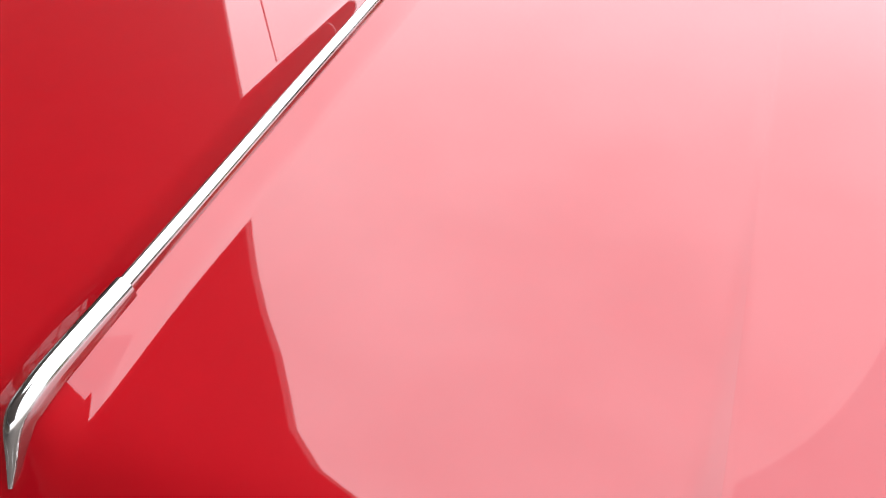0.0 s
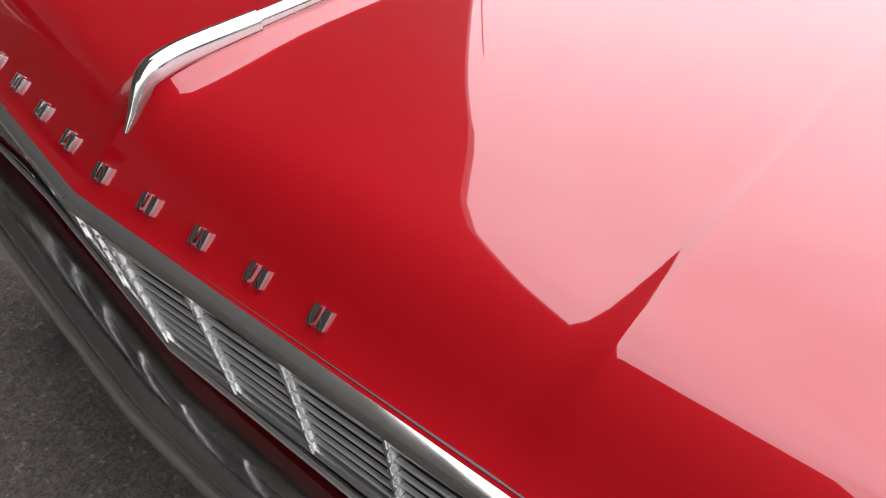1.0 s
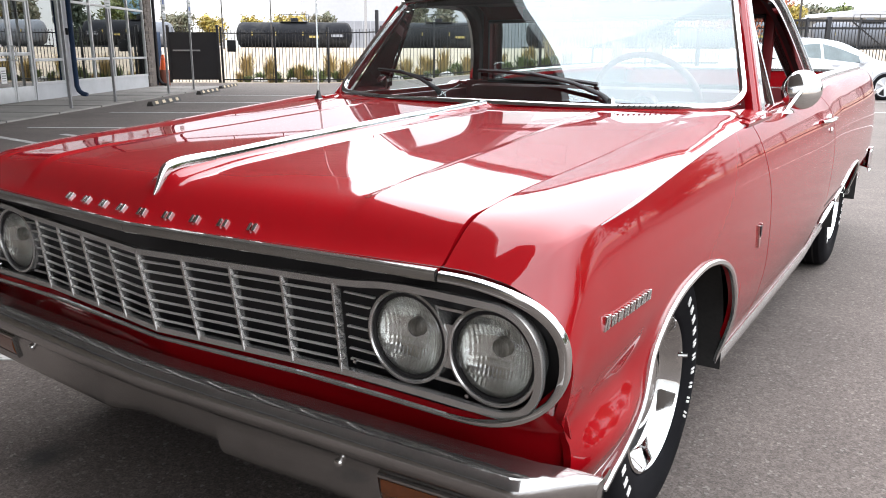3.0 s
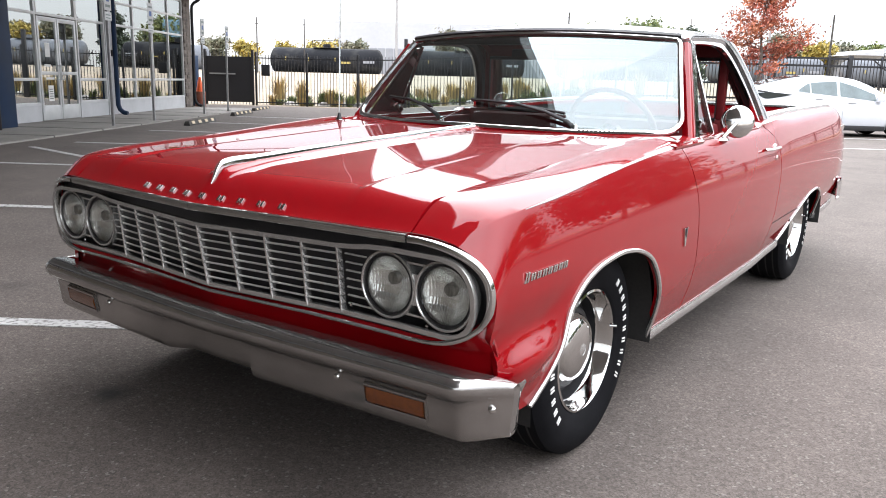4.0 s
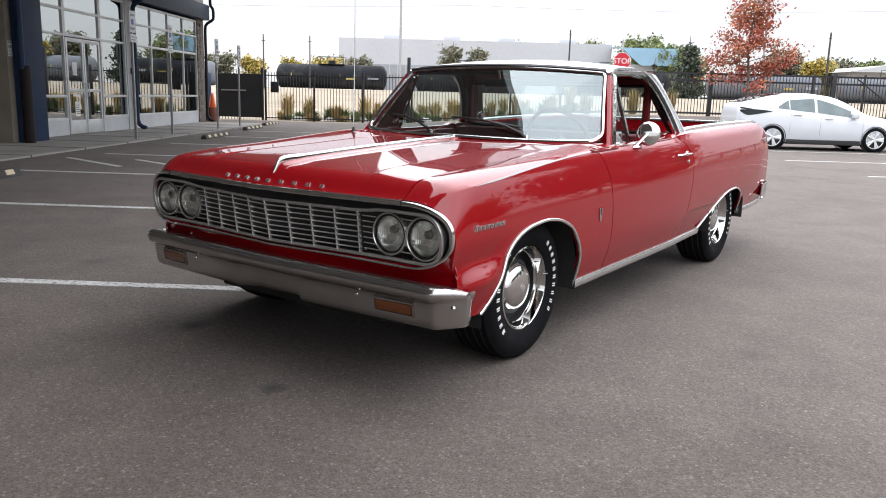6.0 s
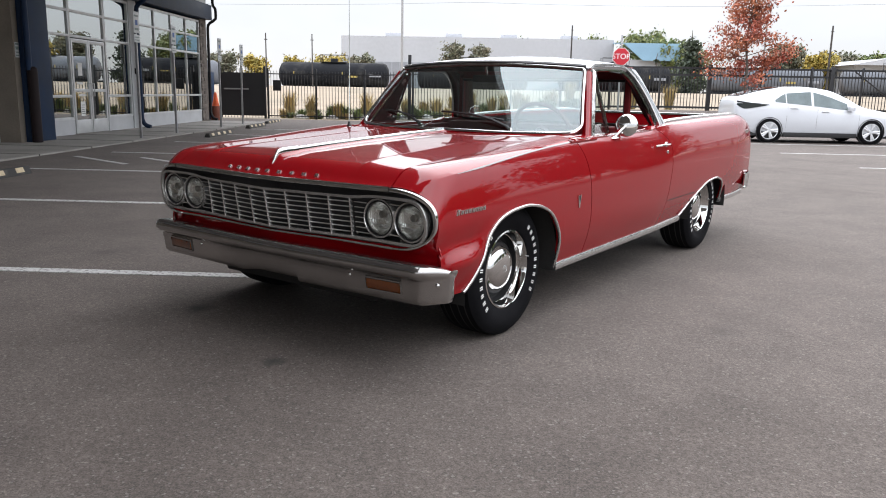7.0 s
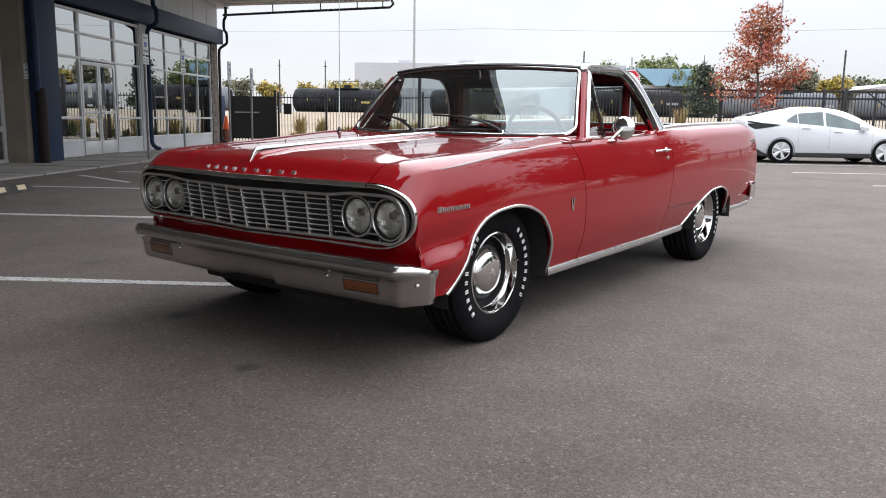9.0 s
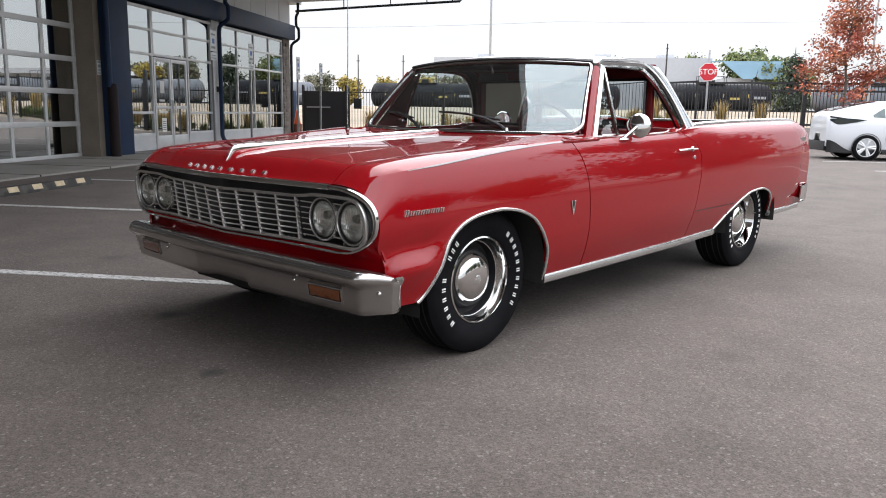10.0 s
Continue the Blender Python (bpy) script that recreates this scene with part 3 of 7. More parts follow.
for s in (-1, 1):
    line = smooth_line([(s * x, nose_y(x) - 0.004, bonnet_front(x) - 0.002) for x in (0.0, 0.15, 0.3, 0.45, 0.6, 0.731)], 24)
    bm = sweep(bmesh.new(), line, [(p[0] * s, p[1]) for p in TRIM][:: s])
    body("bonnet_lip_trim", bm, M["lip"], bonnet, "satin bright lip trim")
    cap = [(x, front_y(x, z) - 0.010, z) for x, y, z in capsule(0.209, 0.1295, 0.738, 0.6665, front_y, 40)]
    bm = sweep(bmesh.new(), [(s * x, y, z) for x, y, z in cap], [(p * s, q) for p, q in SURROUND][::s], up=(0, -1, 0), scale=lambda t: 1.0 if t < 0.45 else 1.0 - 0.62 * ((t - 0.45) / 0.55))
    body("headlamp_surround_trim", bm, M["chrome"], None, "bright headlamp surround trim")
    low = [(s * x, front_y(x, CZ - CR) - 0.004, 0.5365) for x in (0.0, 0.2, 0.4, 0.6, 0.742)]
    body("grille_lower_trim", tube(low, 0.005, 8), M["trim"], None, "thin bright lower trim")

# ---- wings, doors and bed sides ----
top_z = curve((-0.73, -0.70, -0.60, -0.30, 0.087, 0.60, 1.30, 1.80, 2.0, 2.3, 3.0, 3.7, 3.92, 4.06), (0.845, 0.866, 0.893, 0.908, 0.920, 0.930, 0.931, 0.937, 0.956, 0.972, 0.979, 0.978, 0.966, 0.935))
top_x = curve((-0.73, -0.60, -0.30, 0.6, 1.8, 2.3, 3.7, 4.06), (0.880, 0.900, 0.908, 0.910, 0.910, 0.905, 0.890, 0.862))
drop_mid = curve((-0.70, -0.66, -0.60, -0.52, -0.42, -0.32, -0.26, -0.22, -0.18, -0.14, -0.10, -0.05, -0.025, -0.011, -0.004, 0.0), (0.884, 0.902, 0.921, 0.944, 0.9568, 0.9578, 0.9557, 0.9527, 0.9478, 0.9404, 0.9308, 0.9165, 0.9065, 0.8995, 0.8945, 0.890))
low_front = curve((0.22, 0.33, 0.40, 0.44, 0.465, 0.480, 0.495, 0.515, 0.535, 0.555, 0.59, 0.66, 0.90), (0.880, 0.912, 0.946, 0.964, 0.972, 0.972, 0.965, 0.951, 0.940, 0.936, 0.938, 0.945, 0.948))


ARCH_F = [(-0.445, 0.318), (-0.422, 0.335), (-0.349, 0.440), (-0.284, 0.560), (-0.199, 0.621), (-0.092, 0.647), (0.03, 0.655), (0.12, 0.646), (0.268, 0.598), (0.361, 0.507), (0.412, 0.411), (0.432, 0.30), (0.436, 0.250)]
ARCH_EDGE = curve(*zip(*[(z, y) for y, z in ARCH_F[:7]]))     # front edge of the front arch by height


def side_x(y, z):
    """Half width of the body at a height below its shoulder line."""
    t = top_z(y)
    x = drop_mid(z - t) + (top_x(y) - 0.908)
    x -= 0.020 * ease((y - 2.02) / 0.5) * max(0.0, 1 - (t - z) / 0.075) ** 2
    w = 1 - min(1, max(0, (y + 0.33) / 0.17))
    w = w * w * (3 - 2 * w) * lerp(0.22, 1.0, ease((ARCH_EDGE(z) - y) / 0.13))
    if w > 0 and z < 0.65:
        k = min(1, (0.65 - z) / 0.09) * w
        x = lerp(x, low_front(z), k)
    return x


ARCH_R = [(2.385, 0.288), (2.42, 0.315), (2.534, 0.388), (2.70, 0.466), (2.86, 0.508), (3.02, 0.516), (3.16, 0.492), (3.25, 0.440), (3.300, 0.36), (3.316, 0.310)]
arch_f = curve(*zip(*ARCH_F))
arch_r = curve(*zip(*ARCH_R))


def bottom_z(y):
    if y < ARCH_F[0][0]:
        return 0.318
    if y <= ARCH_F[-1][0]:
        return arch_f(y)
    if y < ARCH_R[0][0]:
        return 0.288
    if y <= ARCH_R[-1][0]:
        return arch_r(y)
    return 0.315


door_front = curve((0.25, 0.5, 0.70, 0.83, 0.95), (0.757, 0.757, 0.745, 0.712, 0.632))
door_rear = curve((0.25, 0.42, 0.60, 0.72, 0.80, 0.87, 0.91, 0.95), (1.93, 1.946, 1.985, 2.010, 2.012, 1.965, 1.895, 1.80))
GAP = 0.0035


def side_rows(y_first, y_last, ys, n=26, shelf=0.0):
    """Columns of a side panel from the shoulder down; the ends may lean with height."""
    rows = []
    for yc in ys:
        zb, zt = bottom_z(yc), top_z(yc)
        col = []
        for i in range(n + 1):
            q = i / n
            z = lerp(zt, zb, q ** 1.25)
            y = yc
            a = y_first(z) if callable(y_first) else y_first
            b = y_last(z) if callable(y_last) else y_last
            t = (yc - ys[0]) / (ys[-1] - ys[0])
            near0, near1 = max(0, 1 - (yc - ys[0]) / 0.35), max(0, 1 - (ys[-1] - yc) / 0.35)
            y = yc + near0 * (a - ys[0]) + near1 * (b - ys[-1])
            col.append((side_x(y, z), y, z))
        rows.append(col)
    return rows


crease_fall = curve((-0.75, -0.60, -0.35, 0.0, 0.15, 0.40, 0.66, 0.80), (0.050, 0.049, 0.041, 0.022, 0.014, 0.005, 0.0, 0.0))


def crease_drop(y):
    """How far the wing's top rolls down to its crease; none at the door."""
    return crease_fall(y)


def wing_section(y, n_top=9):
    pts = []
    gx = NOSE - GAP * 0.2 - 0.010 * max(0, (y + 0.2)) * 0.5
    gz = bonnet_z(0.731, max(y, -0.70))
    tz = top_z(y) - crease_drop(y)
    tx = side_x(y, tz)
    for i in range(n_top):
        q = i / n_top
        pts.append((lerp(gx, tx, q), lerp(gz, tz, q ** 3) + 0.004 * math.sin(math.pi * q)))
    return pts


def build_wing(mirror):
    bm = bmesh.new()
    ys = [-0.50, -0.47, -0.446, -0.444, -0.43, -0.41, -0.39, -0.37, -0.35, -0.33, -0.31, -0.29, -0.27, -0.24, -0.2, -0.15, -0.1, -0.04, 0.02, 0.08, 0.14, 0.2, 0.25, 0.29, 0.32, 0.35, 0.37, 0.39,
          0.405, 0.418, 0.428, 0.4355, 0.437, 0.47, 0.52, 0.58, 0.64, 0.70, 0.755]
    cols = []
    for yc in ys:
        zt, zb = top_z(yc) - crease_drop(yc), bottom_z(yc)
        near1 = max(0, 1 - (ys[-1] - yc) / 0.30)
        col = []
        for i, (x, z) in enumerate(wing_section(yc)):
            y = yc + near1 * (door_front(0.95) - GAP - ys[-1])
            col.append((x, y, z))
        for i in range(45):
            z = lerp(zt, zb, (i / 44) ** 1.35)
            y = yc + near1 * (door_front(z) - GAP - ys[-1])
            col.append((side_x(y, z), y, z))
        cols.append(col)
    # the nose of the wing rolls in to the lamp surround
    n = len(cols[0])
    first = cols[0]
    cap = smooth_line([(0.737, 0.804), (0.78, 0.803), (0.840, 0.795), (0.892, 0.768), (0.931, 0.727), (0.946, 0.69), (0.953, 0.655), (0.950, 0.615), (0.942, 0.577), (0.930, 0.548), (0.928, 0.522), (0.938, 0.496), (0.940, 0.47), (0.932, 0.43), (0.905, 0.33)], n)
    front = []
    blend = curve((0, 0.05, 0.12, 0.25, 0.35, 0.5, 0.75, 1.0), (0.0, 0.10, 0.25, 0.50, 0.67, 0.83, 0.94, 1.0))
    for v in (0, 0.03, 0.06, 0.10, 0.14, 0.18, 0.22, 0.27, 0.32, 0.38, 0.45, 0.52, 0.6, 0.7, 0.85):
        w = blend(v)
        col = []
        for (cx, cz), (x, y, z) in zip(cap, first):
            y0 = lerp(front_y(cx, cz) + 0.002, nose_y(cx) + 0.074, ease((0.585 - cz) / 0.07))
            col.append((lerp(cx, x, w), lerp(y0, y, v), lerp(cz, z, w)))
        front.append(col)
    grid(bm, front + cols)
    return body("front_wing", bm, M["red"], label="glossy red front wing", mirror=mirror, flange=0.016)


def build_door(mirror):
    bm = bmesh.new()
    ys = [0.76 + (1.95 - 0.76) * i / 26 for i in range(27)]
    rows = side_rows(lambda z: door_front(z) + GAP, lambda z: door_rear(z) - GAP, ys, 24)
    full = []
    for col in rows:
        x, y, z = col[0]
        full.append([(0.835, y, z + 0.012), (0.850, y, z + 0.014), (0.875, y, z + 0.012), (0.895, y, z + 0.007)] + col)
    grid(bm, full)
    return body("door", bm, M["red"], label="glossy red door with a lowered window", mirror=mirror, flange=0.02)


def build_bed_side(mirror):
    bm = bmesh.new()
    ys = [1.965, 2.02, 2.1, 2.2, 2.3, 2.37, 2.384, 2.40, 2.42, 2.45, 2.49, 2.54, 2.6, 2.66, 2.72, 2.8, 2.88, 2.96, 3.04, 3.1, 3.16, 3.2, 3.23, 3.255, 3.275, 3.29, 3.30, 3.308, 3.3155, 3.317, 3.36, 3.45, 3.55, 3.65, 3.75, 3.85, 3.94, 4.0, 4.04, 4.06]
    rows = side_rows(lambda z: door_rear(z) + GAP, lambda z: 4.06 + 0.05 * (z - 0.6), ys, 26)
    full = []
    for col in rows:
        x, y, z = col[0]
        full.append([(x - 0.11, y, z + 0.003), (x - 0.07, y, z + 0.006), (x - 0.03, y, z + 0.005)] + col)
    tail = [[(x - 0.004 - 0.02 * k, y + 0.02 + 0.016 * k, z) for x, y, z in full[-1]] for k in (0, 1)]
    tail.append([(x - 0.16, y + 0.040, z) for x, y, z in full[-1]])
    grid(bm, full + tail)
    return body("bed_side", bm, M["red"], label="glossy red bed side panel", mirror=mirror, flange=0.016)


wings, doors, beds = [], [], []
for mirror in (False, True):
    s = -1 if mirror else 1
    wings.append(build_wing(mirror))
    doors.append(build_door(mirror))
    beds.append(build_bed_side(mirror))
    ARCH_SHAPE = [(-0.006, -0.006), (0.006, -0.006), (0.0075, 0.002), (0.004, 0.007), (-0.004, 0.007), (-0.0075, 0.002)]
    line = smooth_line(ARCH_F, 60)
    xs = [side_x(y, z) for y, z in line]
    xs = [sum(xs[max(0, i - 2):i + 3]) / len(xs[max(0, i - 2):i + 3]) for i in range(60)]
    line = [(s * (x + 0.003), y, z) for x, (y, z) in zip(xs, line)]
    body("wheel_arch_trim", sweep(bmesh.new(), line, ARCH_SHAPE[::s], up=(s, 0, 0)), M["trim"], wings[-1], "bright wheel arch trim")
    line = [(s * (side_x(y, z) + 0.001), y, z) for y, z in smooth_line(ARCH_R, 40)]
    body("wheel_arch_trim", sweep(bmesh.new(), line, ARCH_SHAPE[::s], up=(s, 0, 0)), M["trim"], beds[-1], "bright wheel arch trim")
    # sill moulding in two lengths
    for y0, y1, z0 in ((0.438, 2.385, 0.288), (3.318, 4.00, 0.318)):
        line = [(s * (side_x(y, z0) + 0.0), y, z0 - 0.017) for y in np.linspace(y0, y1, 14)]
        shape = [(-0.012, -0.022), (0.004, -0.021), (0.010, -0.006), (0.009, 0.012), (0.004, 0.020), (-0.012, 0.020)]
        body("sill_moulding", sweep(bmesh.new(), line, [(a * s, b) for a, b in shape][::s]), M["trim"], None, "bright sill moulding")
    # seam from the door's rear foot to the arch
    seam = [(s * (side_x(y, z) + 0.0004), y, z) for y, z in ((1.975, 0.455), (2.20, 0.452), (2.42, 0.450), (2.60, 0.448))]
    body("panel_seam", tube(seam, 0.0022, 5), M["dark"], beds[-1], "dark panel seam")
    # door furniture
    hz, hy = 0.840, 1.86
    hx = side_x(hy, hz)
    bm = tube([(s * (hx + 0.004), hy - 0.13, hz), (s * (hx + 0.026), hy - 0.115, hz + 0.002), (s * (hx + 0.030), hy - 0.04, hz + 0.003), (s * (hx + 0.030), hy + 0.03, hz + 0.003), (s * (hx + 0.022), hy + 0.062, hz + 0.002)], 0.010, 10, flat=0.7)
    body("door_handle", bm, M["chrome"], doors[-1], "chrome pull handle")
    body("handle_plate", lathe(bmesh.new(), [(0, 0.006), (0.014, 0.006), (0.018, 0.0), (0.018, -0.004)], 18, pose(s * (hx + 0.002), hy + 0.05, hz, 0, 90 * s)), M["chrome"], doors[-1], "chrome handle escutcheon")
    body("door_lock", lathe(bmesh.new(), [(0, 0.007), (0.010, 0.006), (0.012, 0.0)], 16, pose(s * (side_x(hy + 0.055, 0.79) + 0.001), hy + 0.055, 0.790, 0, 90 * s)), M["chrome"], doors[-1], "chrome lock cylinder")

# thin grey strip along each wing's crease: the crease's shading put in as colour
for s, wing in zip((1, -1), wings):
    line = []
    for y in np.linspace(-0.49, 0.64, 44):
        z = top_z(y) - crease_drop(y) - 0.002
        line.append((s * (side_x(y, z) + 0.0002), y, z))
    body("wing_coachline", sweep(bmesh.new(), line, [(-0.0046, -0.0014), (0.0046, -0.0014), (0.0040, 0.0008), (-0.0040, 0.0008)], up=(s * 0.7, 0, 0.7), scale=lambda t: 0.3 + 0.7 * min(1, 8 * t)), M["crease_shade"], wing, "thin grey strip painted as the crease's shading")

# V-shaped badge and slanted badge of eight blocks on each wing
for s, wing in zip((1, -1), wings):
    y, z = 0.598, 0.612
    bm = prism([(-0.020, 0.034), (-0.011, 0.034), (0.0, -0.012), (0.011, 0.034), (0.020, 0.034), (0.005, -0.036), (-0.005, -0.036)], 0.006, pose(s * (side_x(y, z) - 0.001), y, z, 90, 0, 90 * s), 0.001)
    body("wing_crest", bm, M["chrome"], wing, "small chrome crest")
    bm = prism([(-0.008, 0.030), (0.008, 0.030), (0.006, 0.010), (0, -0.002), (-0.006, 0.010)], 0.008, pose(s * (side_x(y, z) - 0.001), y, z, 90, 0, 90 * s), 0.001)
    body("crest_shield", bm, M["black"], wing, "dark crest shield")
    for i in range(8):
        yb = -0.530 + 0.0275 * i
        h = 0.026 if i == 0 else 0.019
        zb = 0.690 + (0.002 if i == 0 else 0)
        bm = bar_block(0.0100, h * 0.50, 0.0068, -0.003, 0.005, 0.3)
        bmesh.ops.transform(bm, matrix=pose(s * (side_x(yb, zb) + 0.001), yb, zb, 90, 0, 90 * s), verts=bm.verts)
        body("wing_badge_block", bm, M["chrome"], wing, "small chrome badge block")

# ---- lower front panel, grille and lamps ----
bm = bmesh.new()
rows = []
def opening_low(x):
    """Lower edge of the grille opening, which rises round the outer lamps."""
    k = max(0.0, abs(x) - 0.738) / 0.209
    return 0.6665 - 0.1325 * math.sqrt(max(0.05, 1 - k * k))


for z, off in ((None, None), (0.522, 0.066), (0.505, 0.074), (0.488, 0.078), (0.47, 0.08), (0.42, 0.08), (0.36, 0.07), (0.33, 0.075)):
    rows.append([(x, nose_y(x) + off + 0.01 * max(0, abs(x) - 0.78) / 0.15 if off else front_y(x, opening_low(x)) + 0.006, z or opening_low(x)) for x in np.linspace(-0.935, 0.935, 61)])
grid(bm, rows)
body("front_valance", bm, M["red"], None, "red lower front panel", flange=0.012)

grille = thing("grille", "", "")
for k in ("label", "category"):
    if k in grille:
        del grille[k]
grille.parent = car


bm = bmesh.new()                                  # black backing, dished
rows = []
outline = []
for z in np.linspace(CZ - CR, CZ + CR + 0.004, 9):
    half = 0.742 + 0.200 * math.sqrt(max(0.0, 1 - ((z - CZ) / (CR + 0.004)) ** 2))
    rows.append([(half * t, grille_y(half * t, z) + 0.045, z) for t in np.linspace(-1, 1, 41)])
grid(bm, rows)
body("grille_backing", bm, M["black"], grille, "black recessed backing", centre=(0, 3, CZ))
# black inner wall of the opening, from trim to backing
for s in (1, -1):
    edge = [(x, z) for x, _, z in capsule(0.202, CR + 0.002, 0.742, CZ, front_y, 30)]
    edge = [(0.0, CZ + CR + 0.002), (0.25, CZ + CR + 0.002), (0.5, CZ + CR + 0.002)] + edge + [(0.5, CZ - CR - 0.002), (0.25, CZ - CR - 0.002), (0.0, CZ - CR - 0.002)]
    bm = bmesh.new()
    grid(bm, [[(s * x, front_y(x, z), z) for x, z in edge], [(s * x * 0.995, grille_y(x, z) + 0.02, CZ + (z - CZ) * 0.985) for x, z in edge], [(s * x * 0.99, grille_y(x, z) + 0.05, CZ + (z - CZ) * 0.97) for x, z in edge]])
    body("grille_opening_wall", bm, M["black"], grille, "black inner wall")

GZ0, GZ1 = 0.557, 0.740                           # inner bright frame
GX, GR = 0.818, 0.0935
FRAME = [(-0.0060, -0.010), (0.0060, -0.010), (0.0078, -0.002), (0.0062, 0.005), (-0.0062, 0.005), (-0.0078, -0.002)]
for s in (1, -1):
    end = [(x, grille_y(x, z) - 0.004, z) for x, _, z in capsule(GR, 0.0985, GX, 0.657, front_y, 26)]
    swell = lambda x: 0.0155 * ease((x - 0.49) / 0.16)
    line = [(x, grille_y(x, GZ1) - 0.003, GZ1 + swell(x)) for x in (0.0, 0.12, 0.3, 0.49, 0.55, 0.6, 0.66, 0.72)] + end + [(x, grille_y(x, GZ0) - 0.003, GZ0 + 0.0015 * ease((x - 0.49) / 0.16)) for x in (0.72, 0.66, 0.6, 0.49, 0.3, 0.12, 0.0)]
    body("grille_frame", sweep(bmesh.new(), [(s * x, y, z) for x, y, z in line], FRAME, up=(0, -1, 0)), M["trim"], grille, "bright grille frame")
    # horizontal bars: main grille, and short ones beside the inner lamp
    for i in range(1, 8):
        z = lerp(GZ0, GZ1, i / 8)
        bm = bmesh.new()
        line = [(s * x, grille_y(x, z) + 0.006, z) for x in (0, 0.16, 0.33, 0.492)]
        sweep(bm, line, [(a * s, b) for a, b in ((0.0055, -0.0025), (0.0085, -0.0025), (0.0098, -0.0012), (0.0098, 0.0012), (0.0085, 0.0025), (0.0055, 0.0025))][::s])
        body("grille_bar", bm, M["grille"], grille)
        reach = 0.644 - math.sqrt(max(0.0, 0.092 ** 2 - (z - 0.657) ** 2)) if abs(z - 0.657) < 0.092 else 0.60
        bm = bmesh.new()
        sweep(bm, [(s * 0.503, grille_y(0.503, z) + 0.012, z), (s * max(0.52, reach), grille_y(0.56, z) + 0.012, z)], [(-0.003, -0.0016), (0.003, -0.0016), (0.003, 0.0016), (-0.003, 0.0016)])
        body("lamp_panel_bar", bm, M["grille"], grille)
    for i in range(5):
        x = 0.125 * i if i < 4 else 0.492
        if i == 0 and s < 0:
            continue
        bm = bmesh.new()
        lean = lambda zz: grille_y(x, zz)
        sweep(bm, [(s * x, lean(GZ0) + 0.003, GZ0), (s * x, lean(GZ1) + 0.003, GZ1)], [(-0.0030, -0.006), (0.0030, -0.006), (0.0036, 0.010), (0.002, 0.0125), (-0.002, 0.0125), (-0.0036, 0.010)], up=(0, -1, 0))
        for k in range(1, 8):                     # little collars where the bars cross
            z = lerp(GZ0, GZ1, k / 8)
            y = lean(z)
            box(bm, s * x - 0.0042, s * x + 0.0042, y - 0.0098, y + 0.002, z - 0.0034, z + 0.0034, 0.0012)
        body("grille_post", bm, M["trim"], grille, "bright upright")
    # bright plate between the lamps, with a thin rail over the dark slots above and below it
    zs = np.linspace(-0.040, 0.040, 13)
    bulge = lambda z: math.sqrt(0.0845 ** 2 - z * z)
    bm = prism([(0.644 + bulge(z), z) for z in zs] + [(0.818 - bulge(z), z) for z in zs[::-1]], 0.006, pose(0, -0.690, 0.657, 90), 0.0008)
    for v in bm.verts:
        v.co.x *= s
    body("lamp_panel_plate", bm, M["trim"], grille, "bright plate between the lamps")
    for dz in (-0.066, 0.066):
        body("lamp_panel_rail", newbox(s * 0.731 - 0.034, s * 0.731 + 0.034, -0.694, -0.688, 0.657 + dz - 0.003, 0.657 + dz + 0.003, 0.001), M["trim"], grille, "thin bright rail")
    for x, z in ((0.515, GZ0 + 0.020), (0.765, GZ0 + 0.014)):
        body("lamp_panel_screw", lathe(bmesh.new(), [(0, 0.004), (0.004, 0.003), (0.005, 0.0)], 12, pose(s * x, -0.688, z, 90, 0, 0)), M["chrome"], grille, "small chrome screw")

LAMP_Z = 0.657
for s in (1, -1):
    for i, x in enumerate((0.644, 0.818)):
        lamp = thing("headlamp", "", "")
        for k in ("label", "category"):
            if k in lamp:
                del lamp[k]
        lamp.parent = car
        m = pose(s * x, -0.688, LAMP_Z, 90, 0, 0)
        bm = lathe(bmesh.new(), [(0.0, -0.022), (0.02, -0.021), (0.045, -0.014), (0.064, -0.003), (0.072, 0.004)], 40, m)
        body("lamp_reflector", bm, M["reflector"], lamp, "silvered lamp bowl", centre=(s * x, 2, LAMP_Z))
        bm = lathe(bmesh.new(), [(0.0, 0.024), (0.02, 0.0235), (0.04, 0.020), (0.058, 0.014), (0.069, 0.007), (0.072, 0.004)], 40, m)
        for v in bm.verts:                         # fluting of the glass
            v.co.y += 0.0006 * math.sin(v.co.x * 520)
        body("lamp_lens", bm, M["lens"], lamp, "fluted clear headlamp glass")
        body("lamp_bulb_shield", lathe(bmesh.new(), [(0, 0.004), (0.011, 0.0035), (0.016, 0.001), (0.018, -0.012)], 20, pose(s * x + 0.014, -0.692, LAMP_Z + 0.018, 90, 0, 0)), M["shield"], lamp, "dark bulb shield")
        body("lamp_gap_ring", lathe(bmesh.new(), [(0.072, 0.002), (0.0735, 0.007), (0.078, 0.007), (0.080, 0.0), (0.080, -0.02)], 44, m), M["black"], lamp, "dark lamp gap")
        ring = [(0.0795, 0.0), (0.0805, 0.010), (0.083, 0.0125), (0.087, 0.0115), (0.089, 0.005), (0.089, -0.02)]
        body("lamp_ring", lathe(bmesh.new(), ring, 44, m), M["trim"], lamp, "bright lamp retaining ring")

# ---- front bumper ----
def bumper_y(x):
    """Front face of the bumper: a shallow point in the middle, a corner near each end, then a short return."""
    k = abs(x)
    face = -0.797 + 0.054 * (min(k, 0.90) / 0.90) ** 1.1
    if k <= 0.90:
        return face
    q = min(1, (k - 0.90) / 0.10)
    return face + 0.100 * q ** 1.3


